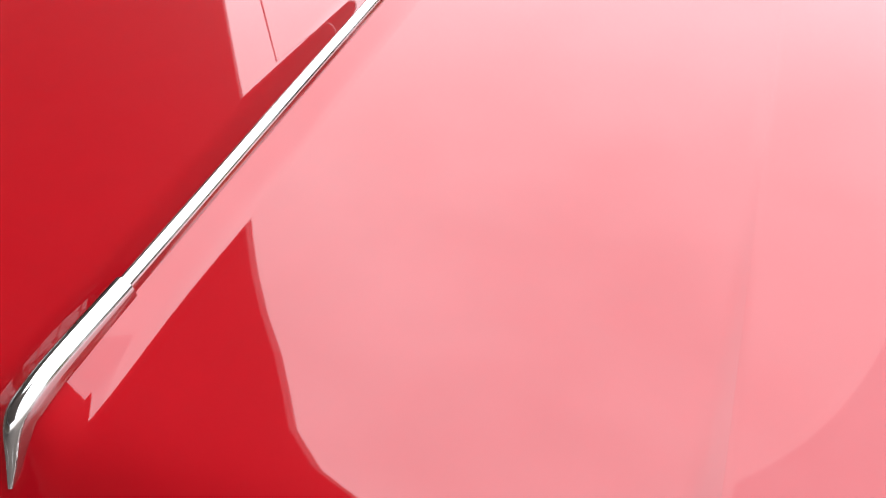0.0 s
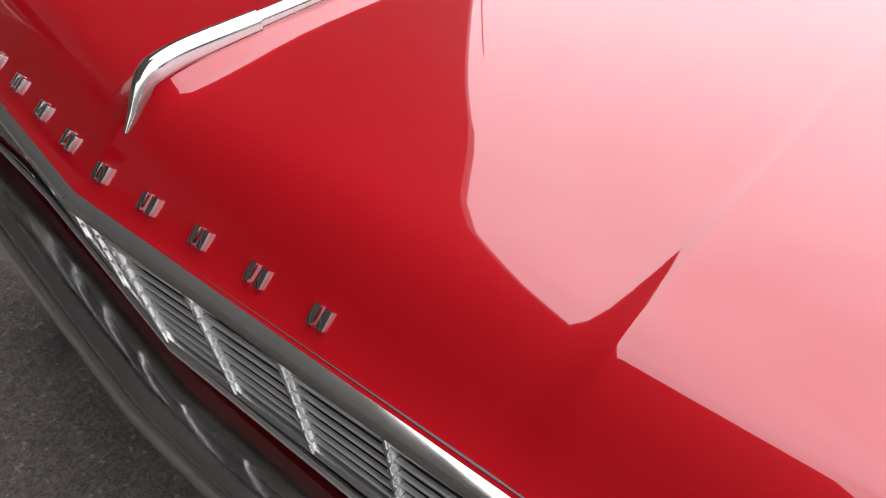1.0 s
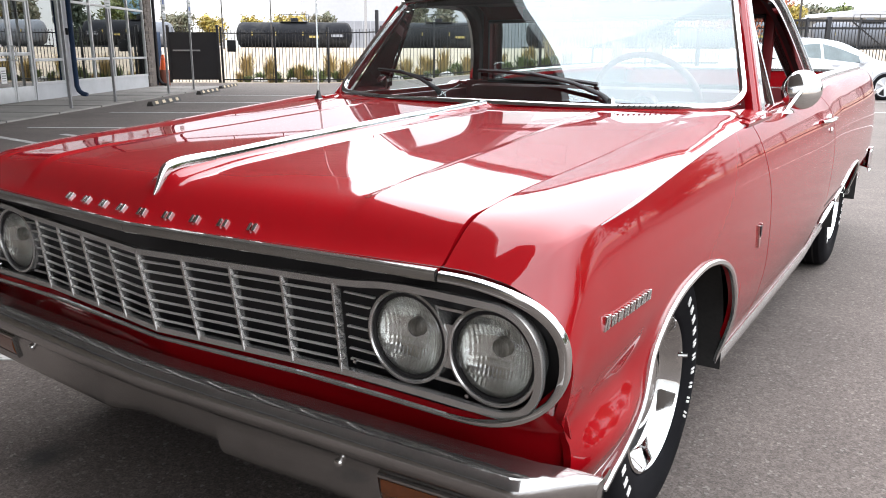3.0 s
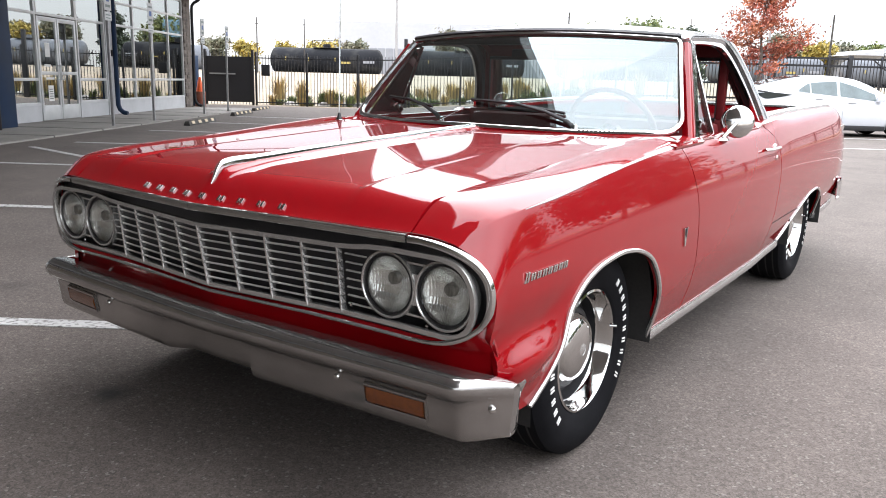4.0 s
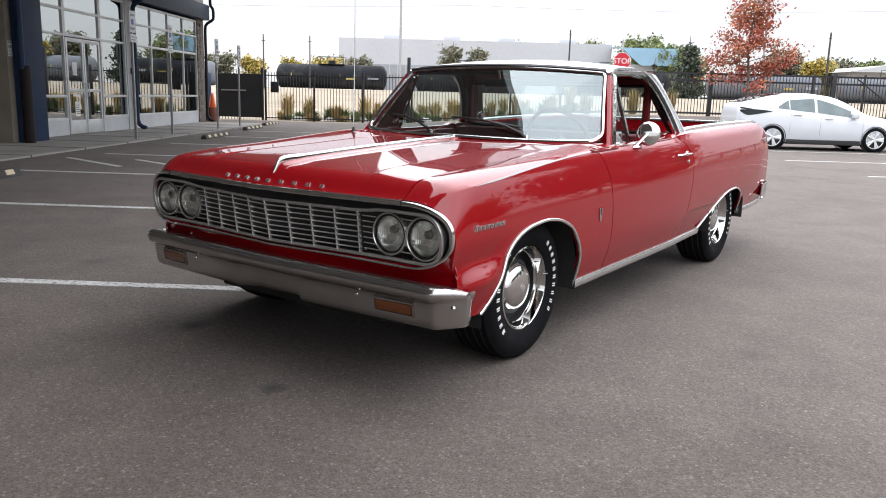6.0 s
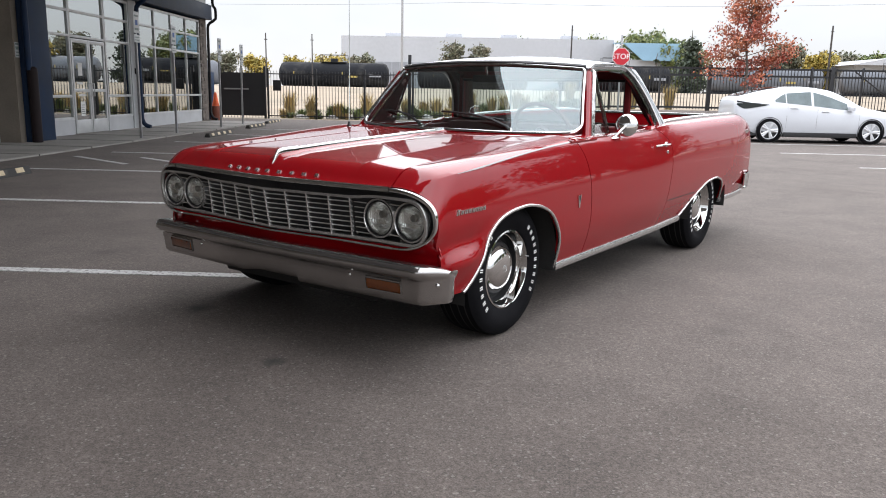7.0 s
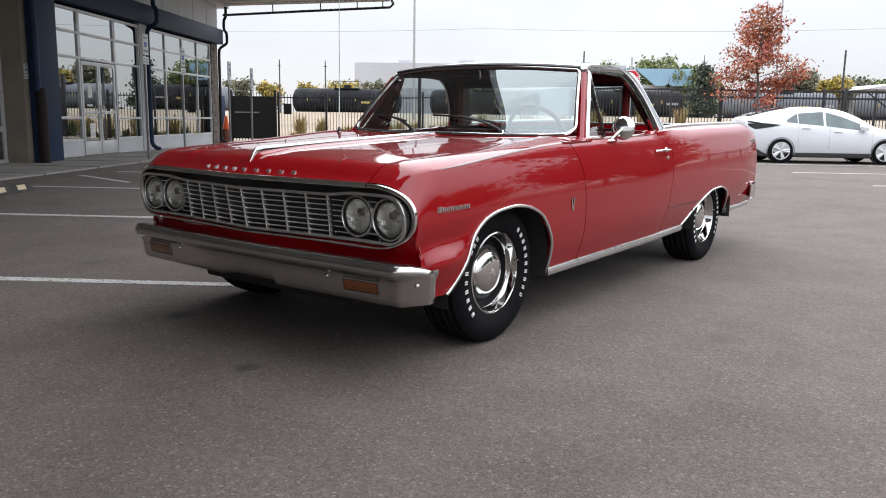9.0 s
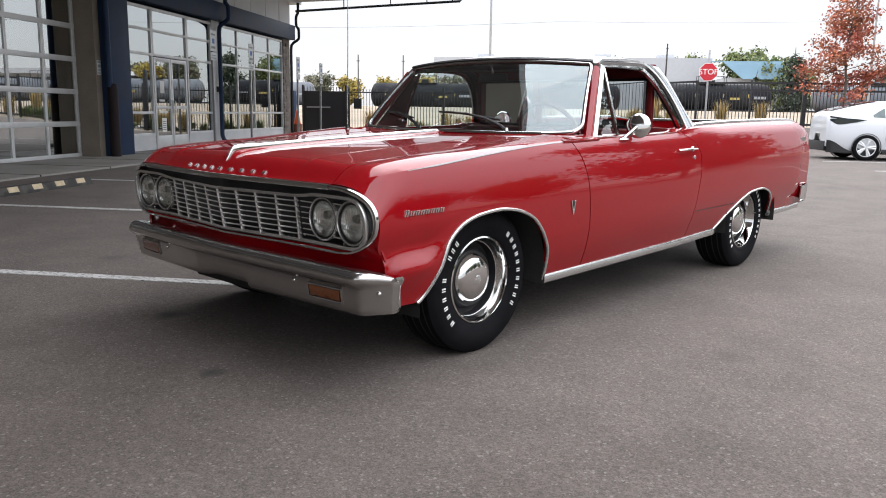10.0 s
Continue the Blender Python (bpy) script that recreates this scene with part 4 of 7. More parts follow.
def bumper_rows(outer):
    xs = [0, 0.05, 0.10, 0.15, 0.172, 0.188, 0.1935, 0.197, 0.2005, 0.212, 0.25] + list(np.linspace(0.3, 0.84, 20)) + [0.87, 0.885, 0.90, 0.915, 0.93, 0.945, 0.96, 0.972, 0.982, 0.990, 0.996, 1.0]
    return [(-x) for x in xs[:0:-1]] + xs


bm = bmesh.new()
prof = [(0.075, 0.468), (0.060, 0.484), (0.020, 0.489), (-0.002, 0.489), (-0.014, 0.484), (-0.023, 0.475), (-0.027, 0.464), (-0.027, 0.453), (-0.023, 0.442), (-0.014, 0.432), (-0.004, 0.425), (0.003, 0.419), (0.008, 0.412), (0.013, 0.385), (0.021, 0.335), (0.027, 0.317), (0.037, 0.307), (0.053, 0.304), (0.072, 0.314)]
rows = []
for x in bumper_rows(True):
    k = abs(x)
    edge = min(1, max(0, (0.200 - x) / 0.006 if x > 0 else (0.205 + x) / 0.11))
    end = max(0, (k - 0.90) / 0.10)
    row = []
    for dy, z in prof:
        rec = 0.024 * edge if z < 0.420 and dy < 0.06 else 0
        y = bumper_y(x) + (dy + rec) * (1 - (0.80 if dy > 0 else 0.45) * end ** 1.5)
        px = x
        if k > 0.93:
            px = x - math.copysign(min(0.0, dy) * 0.15 * min(1, (k - 0.93) / 0.05), x)
        px *= 1 - 0.018 * max(0.0, (0.47 - z) / 0.15) * max(0.0, (k - 0.80) / 0.20)
        zz = z + 0.008 * (1 - (k / 1.0)) + (0.011 * edge if z < 0.36 else 0)
        zz -= 0.006 * end * (1 if z > 0.45 else -2.5) + 0.020 * end ** 2 * max(0.0, z - 0.44) / 0.05
        row.append((px, y, zz))
    rows.append(row)
tips = {}
for key, row in (("first", rows[0]), ("last", rows[-1])):
    tips[key] = [[(math.copysign(abs(x) - dx, x), y + dy, lerp(z, 0.40, pinch)) for x, y, z in row] for dx, dy, pinch in ((0.001, 0.020, 0.0), (0.004, 0.038, 0.03), (0.011, 0.050, 0.10))]
def closed_end(row):
    """The tip's edge drawn in to close the end."""
    c = sum((Vector(p) for p in row), Vector()) / len(row)
    return [tuple(Vector(p).lerp(c, 0.85)) for p in row]


grid(bm, [closed_end(tips["first"][-1])] + tips["first"][::-1] + rows + tips["last"] + [closed_end(tips["last"][-1])])
front_bumper = body("front_bumper", bm, M["old_chrome"], None, "dull worn chrome front bumper", angle=28)
for s in (1, -1):
    x0, x1, z0, z1 = 0.624, 0.798, 0.356, 0.398
    def on(x, z, d):
        return (s * x, bumper_y(x) + 0.012 + (0.385 - z) * 0.16 + d, z)
    bm = bmesh.new()
    cz = (z0 + z1) / 2
    grid(bm, [[on(lerp(x0, x1, t), lerp(z0, z1, q), -0.004 - 0.003 * math.sin(math.pi * q)) for t in np.linspace(0, 1, 9)] for q in np.linspace(0, 1, 6)])
    body("turn_signal_lens", bm, M["amber"], front_bumper, "amber indicator lens", flange=0.012)
    ring = [on(x0 - 0.006, z0 - 0.006, -0.001), on(x1 + 0.006, z0 - 0.006, -0.001), on(x1 + 0.006, z1 + 0.006, -0.001), on(x0 - 0.006, z1 + 0.006, -0.001)]
    body("turn_signal_bezel", sweep(bmesh.new(), ring, round_shape(0.005, 6), up=(0, -1, 0), closed=True), M["old_chrome"], front_bumper, "chrome indicator bezel")
    for x, z in ((0.525, 0.400), (0.962, 0.402)):
        m = pose(s * x, bumper_y(x) + 0.009, z, 90, 0, 0) if x < 0.9 else pose(s * (x - 0.001), bumper_y(x) + 0.006, z, 90, 0, 52 * s)
        body("bumper_bolt", lathe(bmesh.new(), [(0, 0.005), (0.006, 0.004), (0.009, 0.001), (0.010, -0.004)], 16, m), M["chrome"], front_bumper, "round-headed chrome bolt")

# rear bumper
bm = bmesh.new()
rows = []
for x in bumper_rows(True):
    k = abs(x)
    y = 4.155 - (0.15 * max(0, (k - 0.84) / 0.16) ** 2 if k > 0.84 else 0)
    rows.append([(x * 0.935, y + dy, z) for dy, z in ((-0.06, 0.475), (-0.01, 0.485), (0.012, 0.475), (0.006, 0.44), (0.0, 0.40), (-0.01, 0.36), (-0.03, 0.345), (-0.07, 0.352))])
first, last = [(x, y - 0.13, z) for x, y, z in rows[0]], [(x, y - 0.13, z) for x, y, z in rows[-1]]
grid(bm, [first] + rows + [last])
body("rear_bumper", bm, M["chrome"], None, "chrome wrap-round rear bumper", flange=0.008, angle=50)
for s in (1, -1):
    bm = lathe(bmesh.new(), [(0, 0.012), (0.03, 0.010), (0.045, 0.004), (0.05, -0.01)], 24, pose(s * 0.74, 4.112, 0.76, 90, 0, 180))
    body("tail_lamp", bm, M["tail_red"], None, "red tail lamp")
    # small chrome side ornament on the tail
    bm = prism([(-0.07, -0.012), (0.05, -0.018), (0.07, 0.0), (0.05, 0.018), (-0.07, 0.012)], 0.006, pose(s * (side_x(3.88, 0.84) - 0.001), 3.88, 0.84, 90, 0, 90 * s), 0.002)
    body("tail_badge", bm, M["chrome"], beds[0 if s > 0 else 1], "chrome tail badge")

# tailgate and bed
body("tailgate", newbox(-0.74, 0.74, 4.02, 4.08, 0.45, 0.955, 0.01), M["red"], None, "red tailgate")
body("tailgate_cap", newbox(-0.74, 0.74, 4.01, 4.09, 0.957, 0.972, 0.006), M["trim"], None, "bright tailgate cap")
body("bed_floor", newbox(-0.78, 0.78, 2.05, 4.02, 0.55, 0.57), M["bedliner"], None, "black bed floor")
for s in (1, -1):
    body("bed_inner_wall", newbox(s * 0.775, s * 0.79, 2.05, 4.02, 0.565, 0.962), M["bedliner"], None, "black inner bed wall")
    line = [(s * (top_x(y) - 0.10), y, top_z(y) + 0.010) for y in np.linspace(2.06, 3.99, 22)]
    body("bed_rail_trim", sweep(bmesh.new(), line, [(-0.034, -0.010), (0.034, -0.010), (0.031, 0.008), (0.0, 0.015), (-0.031, 0.008)]), M["trim"], None, "bright bed rail trim")
body("bed_front_wall", newbox(-0.78, 0.78, 2.03, 2.05, 0.5, 0.955), M["bedliner"], None, "black bed front wall")

# ---- cowl, windscreen, roof and cabin ----
def cabin_x(z):
    """Half width of the glasshouse: it leans in with height."""
    return 0.842 - 0.365 * (z - 0.95)


def screen_low(t):
    """Lower edge of the windscreen, t from -1 to 1 across."""
    return Vector((0.835 * t, 0.655 + 0.185 * abs(t) ** 2.4, 0.962 - 0.004 * abs(t)))


def screen_top(t):
    return Vector((0.695 * t, 1.040 + 0.085 * abs(t) ** 2.4, 1.349 - 0.028 * t * t))


def screen_at(t, q):
    """The glass between its edges, bulging slightly."""
    p = screen_low(t).lerp(screen_top(t), q)
    bulge = 0.008 * math.sin(math.pi * q)
    return p + Vector((0, -bulge, bulge * 0.7))


bm = bmesh.new()
grid(bm, [[tuple(screen_at(t, q)) for t in np.linspace(-0.985, 0.985, 29)] for q in np.linspace(0.015, 0.985, 11)])
windscreen = body("windscreen", bm, M["screen"], None, "clear curved windscreen glass")
windscreen.visible_shadow = False

edge = [screen_low(t) + Vector((0, -0.006, -0.009)) * max(0.0, 1 - abs(t / 0.91) ** 5) for t in np.linspace(-0.91, 0.91, 25)]
corner = lambda s: [screen_at(s * (0.915 + 0.085 * math.sin(a)), 0.15 * (1 - math.cos(a))) for a in np.linspace(0.35, 1.45, 8)]
edge = edge + corner(1) + [screen_at(1.0, q) for q in np.linspace(0.18, 0.94, 10)] + [screen_top(t) for t in np.linspace(0.985, -0.985, 25)] + [screen_at(-1.0, q) for q in np.linspace(0.94, 0.18, 10)] + corner(-1)[::-1]
pts = [tuple(p + Vector((0, -0.006, 0.004))) for p in edge]
shape = [(-0.011, -0.006), (0.011, -0.006), (0.010, 0.002), (0.004, 0.006), (-0.004, 0.006), (-0.010, 0.002)]
body("windscreen_trim", sweep(bmesh.new(), pts, shape, up=(0, -0.72, 0.69), closed=True), M["chrome"], windscreen, "bright windscreen surround")

# black strip: the gutter, with the roof edge's dark reflection painted in
body("header_seal", sweep(bmesh.new(), [tuple(screen_top(t) + Vector((0, 0.004, 0.013))) for t in np.linspace(-1.0, 1.0, 31)], [(-0.010, -0.013), (0.006, -0.013), (0.010, 0.010), (-0.006, 0.012)], up=(0, -0.5, 0.86)), M["black"], windscreen, "black strip for the dark gutter and roof edge reflection")

# cowl between bonnet and glass
bm = bmesh.new()
rows = []
for q in np.linspace(0, 1, 7):
    row = []
    for t in np.linspace(-1, 1, 41):
        xa = 0.726 * t
        a = Vector((xa, BONNET_END + 0.004 - 0.05 * (abs(xa) / NOSE) ** 2, bonnet_z(xa, 0.60) + 0.001))
        b = screen_low(t * 0.99) + Vector((0, -0.004, -0.006))
        p = a.lerp(b, q)
        p.z -= 0.006 * math.sin(math.pi * q)
        row.append(tuple(p))
    rows.append(row)
grid(bm, rows)
cowl = body("cowl_panel", bm, M["red"], None, "red cowl panel with louvres", flange=0.012)
for s in (1, -1):
    for i in range(12):
        x = s * (0.49 + 0.016 * i)
        y = 0.648 + 0.17 * (abs(x) / 0.83) ** 2.2 - 0.02
        m = pose(x, y - 0.034, bonnet_z(0.6, 0.6) + 0.017, 4, 0, 12 * s)
        bm = newbox(-0.002, 0.002, -0.015, 0.015, -0.004, 0.0012, 0.0006)
        bmesh.ops.transform(bm, matrix=m, verts=bm.verts)
        body("cowl_louvre", bm, M["dark"], cowl, "dark vent slot")
    # filler between wing rear edge, cowl end and pillar
    bm = bmesh.new()
    rows = []
    for q in np.linspace(0, 1, 8):
        y = lerp(0.585, 0.90, q)
        x_in = lerp(0.722, 0.838, min(1, q * 1.15))
        z_in = lerp(bonnet_z(0.728, 0.585), 0.952, min(1, q * 1.3))
        rows.append([(s * lerp(x_in, top_x(y) - 0.004, k), y, lerp(z_in, top_z(y) + 0.002, k * k)) for k in np.linspace(0, 1, 7)])
    grid(bm, rows)
    body("scuttle_corner", bm, M["red"], None, "red scuttle corner", flange=0.01)

# A pillars: red, with bright strips
for s in (1, -1):
    d = doors[0 if s > 0 else 1]
    lo, hi = Vector((s * 0.858, 0.862, 0.945)), Vector((s * 0.716, 1.130, 1.316))
    body("windscreen_pillar", sweep(bmesh.new(), [tuple(lo.lerp(hi, q)) for q in np.linspace(-0.07, 0.955, 8)], [(-0.019, -0.020), (0.016, -0.020), (0.019, 0.010), (0.010, 0.017), (-0.011, 0.017), (-0.020, 0.008)], up=(s * 0.9, -0.4, 0.2)), M["red"], None, "red windscreen pillar")
    off = Vector((s * 0.014, 0.036, -0.004))
    body("pillar_strip", sweep(bmesh.new(), [tuple(lo.lerp(hi, q) + off) for q in np.linspace(-0.01, 1.0, 7)], [(-0.017, -0.008), (0.017, -0.008), (0.015, 0.006), (-0.015, 0.006)], up=(s, -0.15, 0.3)), M["chrome"], None, "bright pillar strip")
    # quarter-light: glass in a bright frame
    to = lambda y, z, o=0.0: (s * (cabin_x(z) - 0.004 + o), y, z)
    bm = bmesh.new()
    grid(bm, [[to(lerp(0.93, 1.165, t), 0.948) for t in np.linspace(0, 1, 5)], [to(lerp(1.05, 1.183, t), 1.12) for t in np.linspace(0, 1, 5)], [to(lerp(1.165, 1.198, t), 1.28) for t in np.linspace(0, 1, 5)]])
    glass = body("quarter_light_glass", bm, M["glass"], d, "small hinged quarter-light pane")
    glass.visible_shadow = False
    line = [to(0.925, 0.945), to(1.165, 0.943), to(1.183, 1.12), to(1.200, 1.288), to(1.165, 1.285), to(1.045, 1.12)]
    body("quarter_light_frame", sweep(bmesh.new(), line, [(-0.006, -0.005), (0.006, -0.005), (0.006, 0.006), (-0.006, 0.006)], up=(s, 0, 0.3), closed=True), M["chrome"], d, "bright quarter-light frame")
    body("quarter_light_post", sweep(bmesh.new(), [to(1.172, 0.935, 0.004), to(1.190, 1.12, 0.004), to(1.206, 1.30, 0.004)], [(-0.009, -0.006), (0.009, -0.006), (0.009, 0.008), (-0.009, 0.008)], up=(s, 0, 0.3)), M["chrome"], d, "bright window post")
    body("quarter_light_latch", newbox(s * 0.80 - 0.006, s * 0.80 + 0.006, 1.12, 1.155, 0.965, 1.0, 0.003), M["chrome"], d, "chrome latch")
    # upper window frame and drip rail
    frame_line = smooth_line([(1.15, 1.303), (1.22, 1.318), (1.42, 1.323), (1.60, 1.314), (1.70, 1.270), (1.79, 1.185), (1.87, 1.07), (1.925, 0.95)], 26)
    body("window_frame_trim", sweep(bmesh.new(), [(s * (cabin_x(z) + 0.002), y, z) for y, z in frame_line], [(-0.012, -0.010), (0.012, -0.010), (0.012, 0.006), (-0.012, 0.006)], up=(s, 0, 0.3)), M["chrome"], d, "bright window frame")
    body("window_seal", sweep(bmesh.new(), [(s * (cabin_x(z) - 0.018), y + 0.014, z + 0.016) for y, z in frame_line], [(-0.014, -0.02), (0.014, -0.02), (0.014, 0.006), (-0.014, 0.006)], up=(s, 0, 0.3)), M["black"], d, "black window seal")
    drip = smooth_line([(0.93, 1.00), (1.02, 1.16), (1.13, 1.318), (1.20, 1.345), (1.42, 1.352), (1.62, 1.344), (1.74, 1.297), (1.84, 1.205), (1.92, 1.085), (1.975, 0.955)], 34)
    drip = [(y, z) for y, z in drip if y > 1.11]
    body("drip_rail", sweep(bmesh.new(), [(s * (cabin_x(z) + 0.012), y, z) for y, z in drip], [(-0.007, -0.012), (0.007, -0.012), (0.008, 0.008), (-0.006, 0.010)], up=(s, 0, 0.3)), M["trim"], None, "bright drip rail")
    # belt moulding on the door
    line = [(s * (side_x(y, top_z(y) - 0.002) - 0.006), y, top_z(y) + 0.006) for y in np.linspace(0.70, 1.84, 14)]
    body("belt_moulding", sweep(bmesh.new(), line, [(-0.003, -0.004), (0.003, -0.004), (0.003, 0.004), (-0.003, 0.004)]), M["trim"], d, "thin bright belt moulding")
    # mirror
    base = Vector((s * 0.899, 1.15, 0.921))
    head = Vector((s * 0.925, 1.248, 0.992))
    body("mirror_foot", lathe(bmesh.new(), [(0, 0.014), (0.012, 0.013), (0.03, 0.006), (0.036, 0.0)], 20, Matrix.Translation(base) @ Matrix.Diagonal((0.7, 1.4, 1, 1))), M["chrome"], d, "chrome mirror foot")
    body("mirror_arm", tube([tuple(base + Vector((0, 0, 0.006))), tuple(base.lerp(head, 0.5) + Vector((0, 0.0, 0.004))), tuple(head)], 0.008, 10, up=(1, 0, 0)), M["chrome"], d, "chrome mirror arm")
    mm = Matrix.Translation(head) @ pose(0, 0, 0, 86, 0, 20 * s)
    body("mirror_head", lathe(bmesh.new(), [(0, 0.012), (0.02, 0.0115), (0.045, 0.008), (0.060, 0.003), (0.067, -0.004), (0.068, -0.010), (0.062, -0.013)], 32, mm), M["chrome"], d, "round chrome mirror shell")
    body("mirror_glass", lathe(bmesh.new(), [(0, -0.012), (0.056, -0.012)], 32, mm), M["mirror"], d, "mirror glass")

# roof
ROOF_Y1 = 1.90
bm = bmesh.new()
rows = []
for q in (0, 0.03, 0.08, 0.16, 0.3, 0.45, 0.6, 0.72, 0.82, 0.9, 0.96, 1.0):
    row = []
    for t in np.linspace(-1, 1, 31):
        k = abs(t)
        y = lerp(screen_top(t).y + 0.012, ROOF_Y1 - 0.04 * k, q)
        w = 0.722
        edge_z = curve((0, 0.1, 0.5, 0.75, 1), (1.350, 1.362, 1.366, 1.352, 1.31))(q) - 0.012 * (1 - q) * k * k
        crown = 0.045 * curve((0, 0.15, 0.5, 0.8, 1), (0.16, 0.62, 1.0, 0.95, 0.75))(q)
        z = edge_z + crown * (1 - k ** 2.2)
        if k > 0.93:
            z -= 0.016 * (k - 0.93) / 0.07
        row.append((w * t, y, z))
    rows.append(row)
grid(bm, rows)
roof = body("roof", bm, M["silver"], None, "glossy silver roof panel", flange=0.02)
for s in (1, -1):
    # sail panel from roof to bed rail
    front = smooth_line([(1.60, 1.350), (1.74, 1.302), (1.845, 1.208), (1.925, 1.088), (1.985, 0.958)], 13)
    back = smooth_line([(1.83, 1.325), (1.885, 1.278), (1.95, 1.195), (2.015, 1.088), (2.10, 0.978)], 13)
    bm = bmesh.new()
    rows = []
    for (ya, za), (yb, zb) in zip(front, back):
        rows.append([(s * (cabin_x(lerp(za, zb, t)) + 0.010 + 0.012 * math.sin(math.pi * t)), lerp(ya, yb, t), lerp(za, zb, t)) for t in np.linspace(0, 1, 6)] + [(s * (cabin_x(zb) - 0.05), yb + 0.012, zb - 0.004), (s * (cabin_x(zb) - 0.10), yb - 0.03, zb - 0.006)])
    grid(bm, rows)
    body("sail_panel", bm, M["silver"], roof, "silver sail panel", flange=0.008)
    # inner red face of the pillar
    bm = bmesh.new()
    grid(bm, [[(s * (cabin_x(z) - 0.045), y + 0.005, z) for y, z in front], [(s * (cabin_x(z) - 0.055), y + 0.055, z) for y, z in front]])
    body("pillar_lining", bm, M["interior"], None, "red vinyl pillar lining", flange=0.01)
body("roof_lining", newbox(-0.66, 0.66, 1.16, 1.80, 1.325, 1.335, 0.004), M["headliner"], None, "dark roof lining")
body("header_rail", newbox(-0.60, 0.60, 1.15, 1.20, 1.308, 1.330, 0.006), M["headliner"], None, "dark header rail")

# rear cab wall with its window
yb = 1.80
for x0, x1, z0, z1 in ((-0.80, 0.80, 0.55, 0.965), (-0.70, -0.662, 0.965, 1.32), (0.662, 0.70, 0.965, 1.32), (-0.70, 0.70, 1.255, 1.345)):
    body("cab_rear_wall", newbox(x0, x1, yb, yb + 0.03, z0, z1, 0.006), M["interior"], None, "dark red cab rear wall")
bm = bmesh.new()
grid(bm, [[(x, yb + 0.016, z) for x in (-0.662, 0, 0.662)] for z in (0.965, 1.11, 1.255)])
rear_glass = body("rear_window", bm, M["glass"], None, "clear rear window")
rear_glass.visible_shadow = False
body("rear_window_trim", sweep(bmesh.new(), [(-0.662, yb - 0.004, 0.965), (0.662, yb - 0.004, 0.965), (0.662, yb - 0.004, 1.255), (-0.662, yb - 0.004, 1.255)], round_shape(0.009, 6), up=(0, 1, 0), closed=True), M["black"], None, "black rear window seal")

# interior
bm = bmesh.new()
box(bm, -0.70, 0.70, 1.30, 1.72, 0.52, 0.66, 0.04)
body("bench_seat", bm, M["interior"], None, "red vinyl bench seat")
for i in range(9):
    body("seat_roll", newbox(-0.68 + i * 0.152, -0.68 + (i + 1) * 0.152 - 0.006, 1.31, 1.68, 0.655, 0.675, 0.008), M["interior"], None, "red vinyl seat roll")
body("seat_back", newbox(-0.70, 0.70, 1.66, 1.775, 0.62, 0.955, 0.035), M["interior"], None, "red vinyl seat back")
bm = bmesh.new()
grid(bm, [[(x, 0.70 + 0.12 * abs(x / 0.8) ** 2 + d, z) for x in np.linspace(-0.78, 0.78, 17)] for d, z in ((0.02, 0.938), (0.12, 0.932), (0.20, 0.915), (0.25, 0.88), (0.24, 0.78), (0.20, 0.70))])
dash = body("dashboard", bm, M["interior"], None, "red padded dashboard", flange=0.02)
body("instrument_pod", newbox(0.22, 0.62, 0.90, 0.96, 0.82, 0.90, 0.01), M["black"], dash, "dark instrument pod")
for s in (1, -1):
    body("door_lining", newbox(s * 0.80, s * 0.825, 0.90, 1.92, 0.40, 0.925, 0.008), M["interior"], doors[0 if s > 0 else 1], "red vinyl door lining")
body("cab_floor", newbox(-0.80, 0.80, 0.62, 1.80, 0.30, 0.33), M["dark"], None, "dark cab floor")
body("firewall", newbox(-0.80, 0.80, 0.70, 0.72, 0.30, 0.88), M["dark"], None, "dark firewall")
# steering wheel
hub = Vector((0.40, 1.17, 0.935))
sm = Matrix.Translation(hub) @ pose(0, 0, 0, -62, 0, 0)
ring = [sm @ Vector((0.200 * math.cos(a), 0.200 * math.sin(a), 0)) for a in np.linspace(0, 2 * math.pi, 41)[:-1]]
steer = body("steering_wheel", tube([tuple(p) for p in ring], 0.0125, 10, up=tuple(sm.to_3x3() @ Vector((0, 0, 1))), closed=True), M["wheel_red"], None, "red two-spoke steering wheel")
for sx in (-1, 1):
    body("steering_spoke", tube([tuple(sm @ Vector((0, 0, -0.02))), tuple(sm @ Vector((sx * 0.1, -0.01, -0.015))), tuple(sm @ Vector((sx * 0.198, 0, 0)))], 0.011, 8, flat=0.6), M["wheel_red"], steer, "red spoke")
body("horn_cap", lathe(bmesh.new(), [(0, 0.02), (0.03, 0.016), (0.045, 0.0), (0.045, -0.03)], 24, sm), M["wheel_red"], steer, "red horn cap")
body("steering_column", tube([tuple(sm @ Vector((0, 0, -0.02))), tuple(sm @ Vector((0, 0, -0.30)))], 0.028, 14, up=(1, 0, 0)), M["interior"], steer, "red column")
# interior mirror, visor
body("interior_mirror", newbox(-0.11, 0.11, 1.11, 1.125, 1.235, 1.285, 0.01), M["black"], None, "black interior mirror")
body("mirror_stem", tube([(0, 1.118, 1.28), (0, 1.10, 1.335)], 0.008, 8, up=(1, 0, 0)), M["chrome"], None, "chrome mirror stem")

# wipers and aerial
def on_screen(x, q, off):
    """A point over the windscreen at a distance across and a share of its height."""
    p = screen_at(x / (0.835 - 0.14 * q), q)
    return p + Vector((0, -0.72, 0.69)) * off


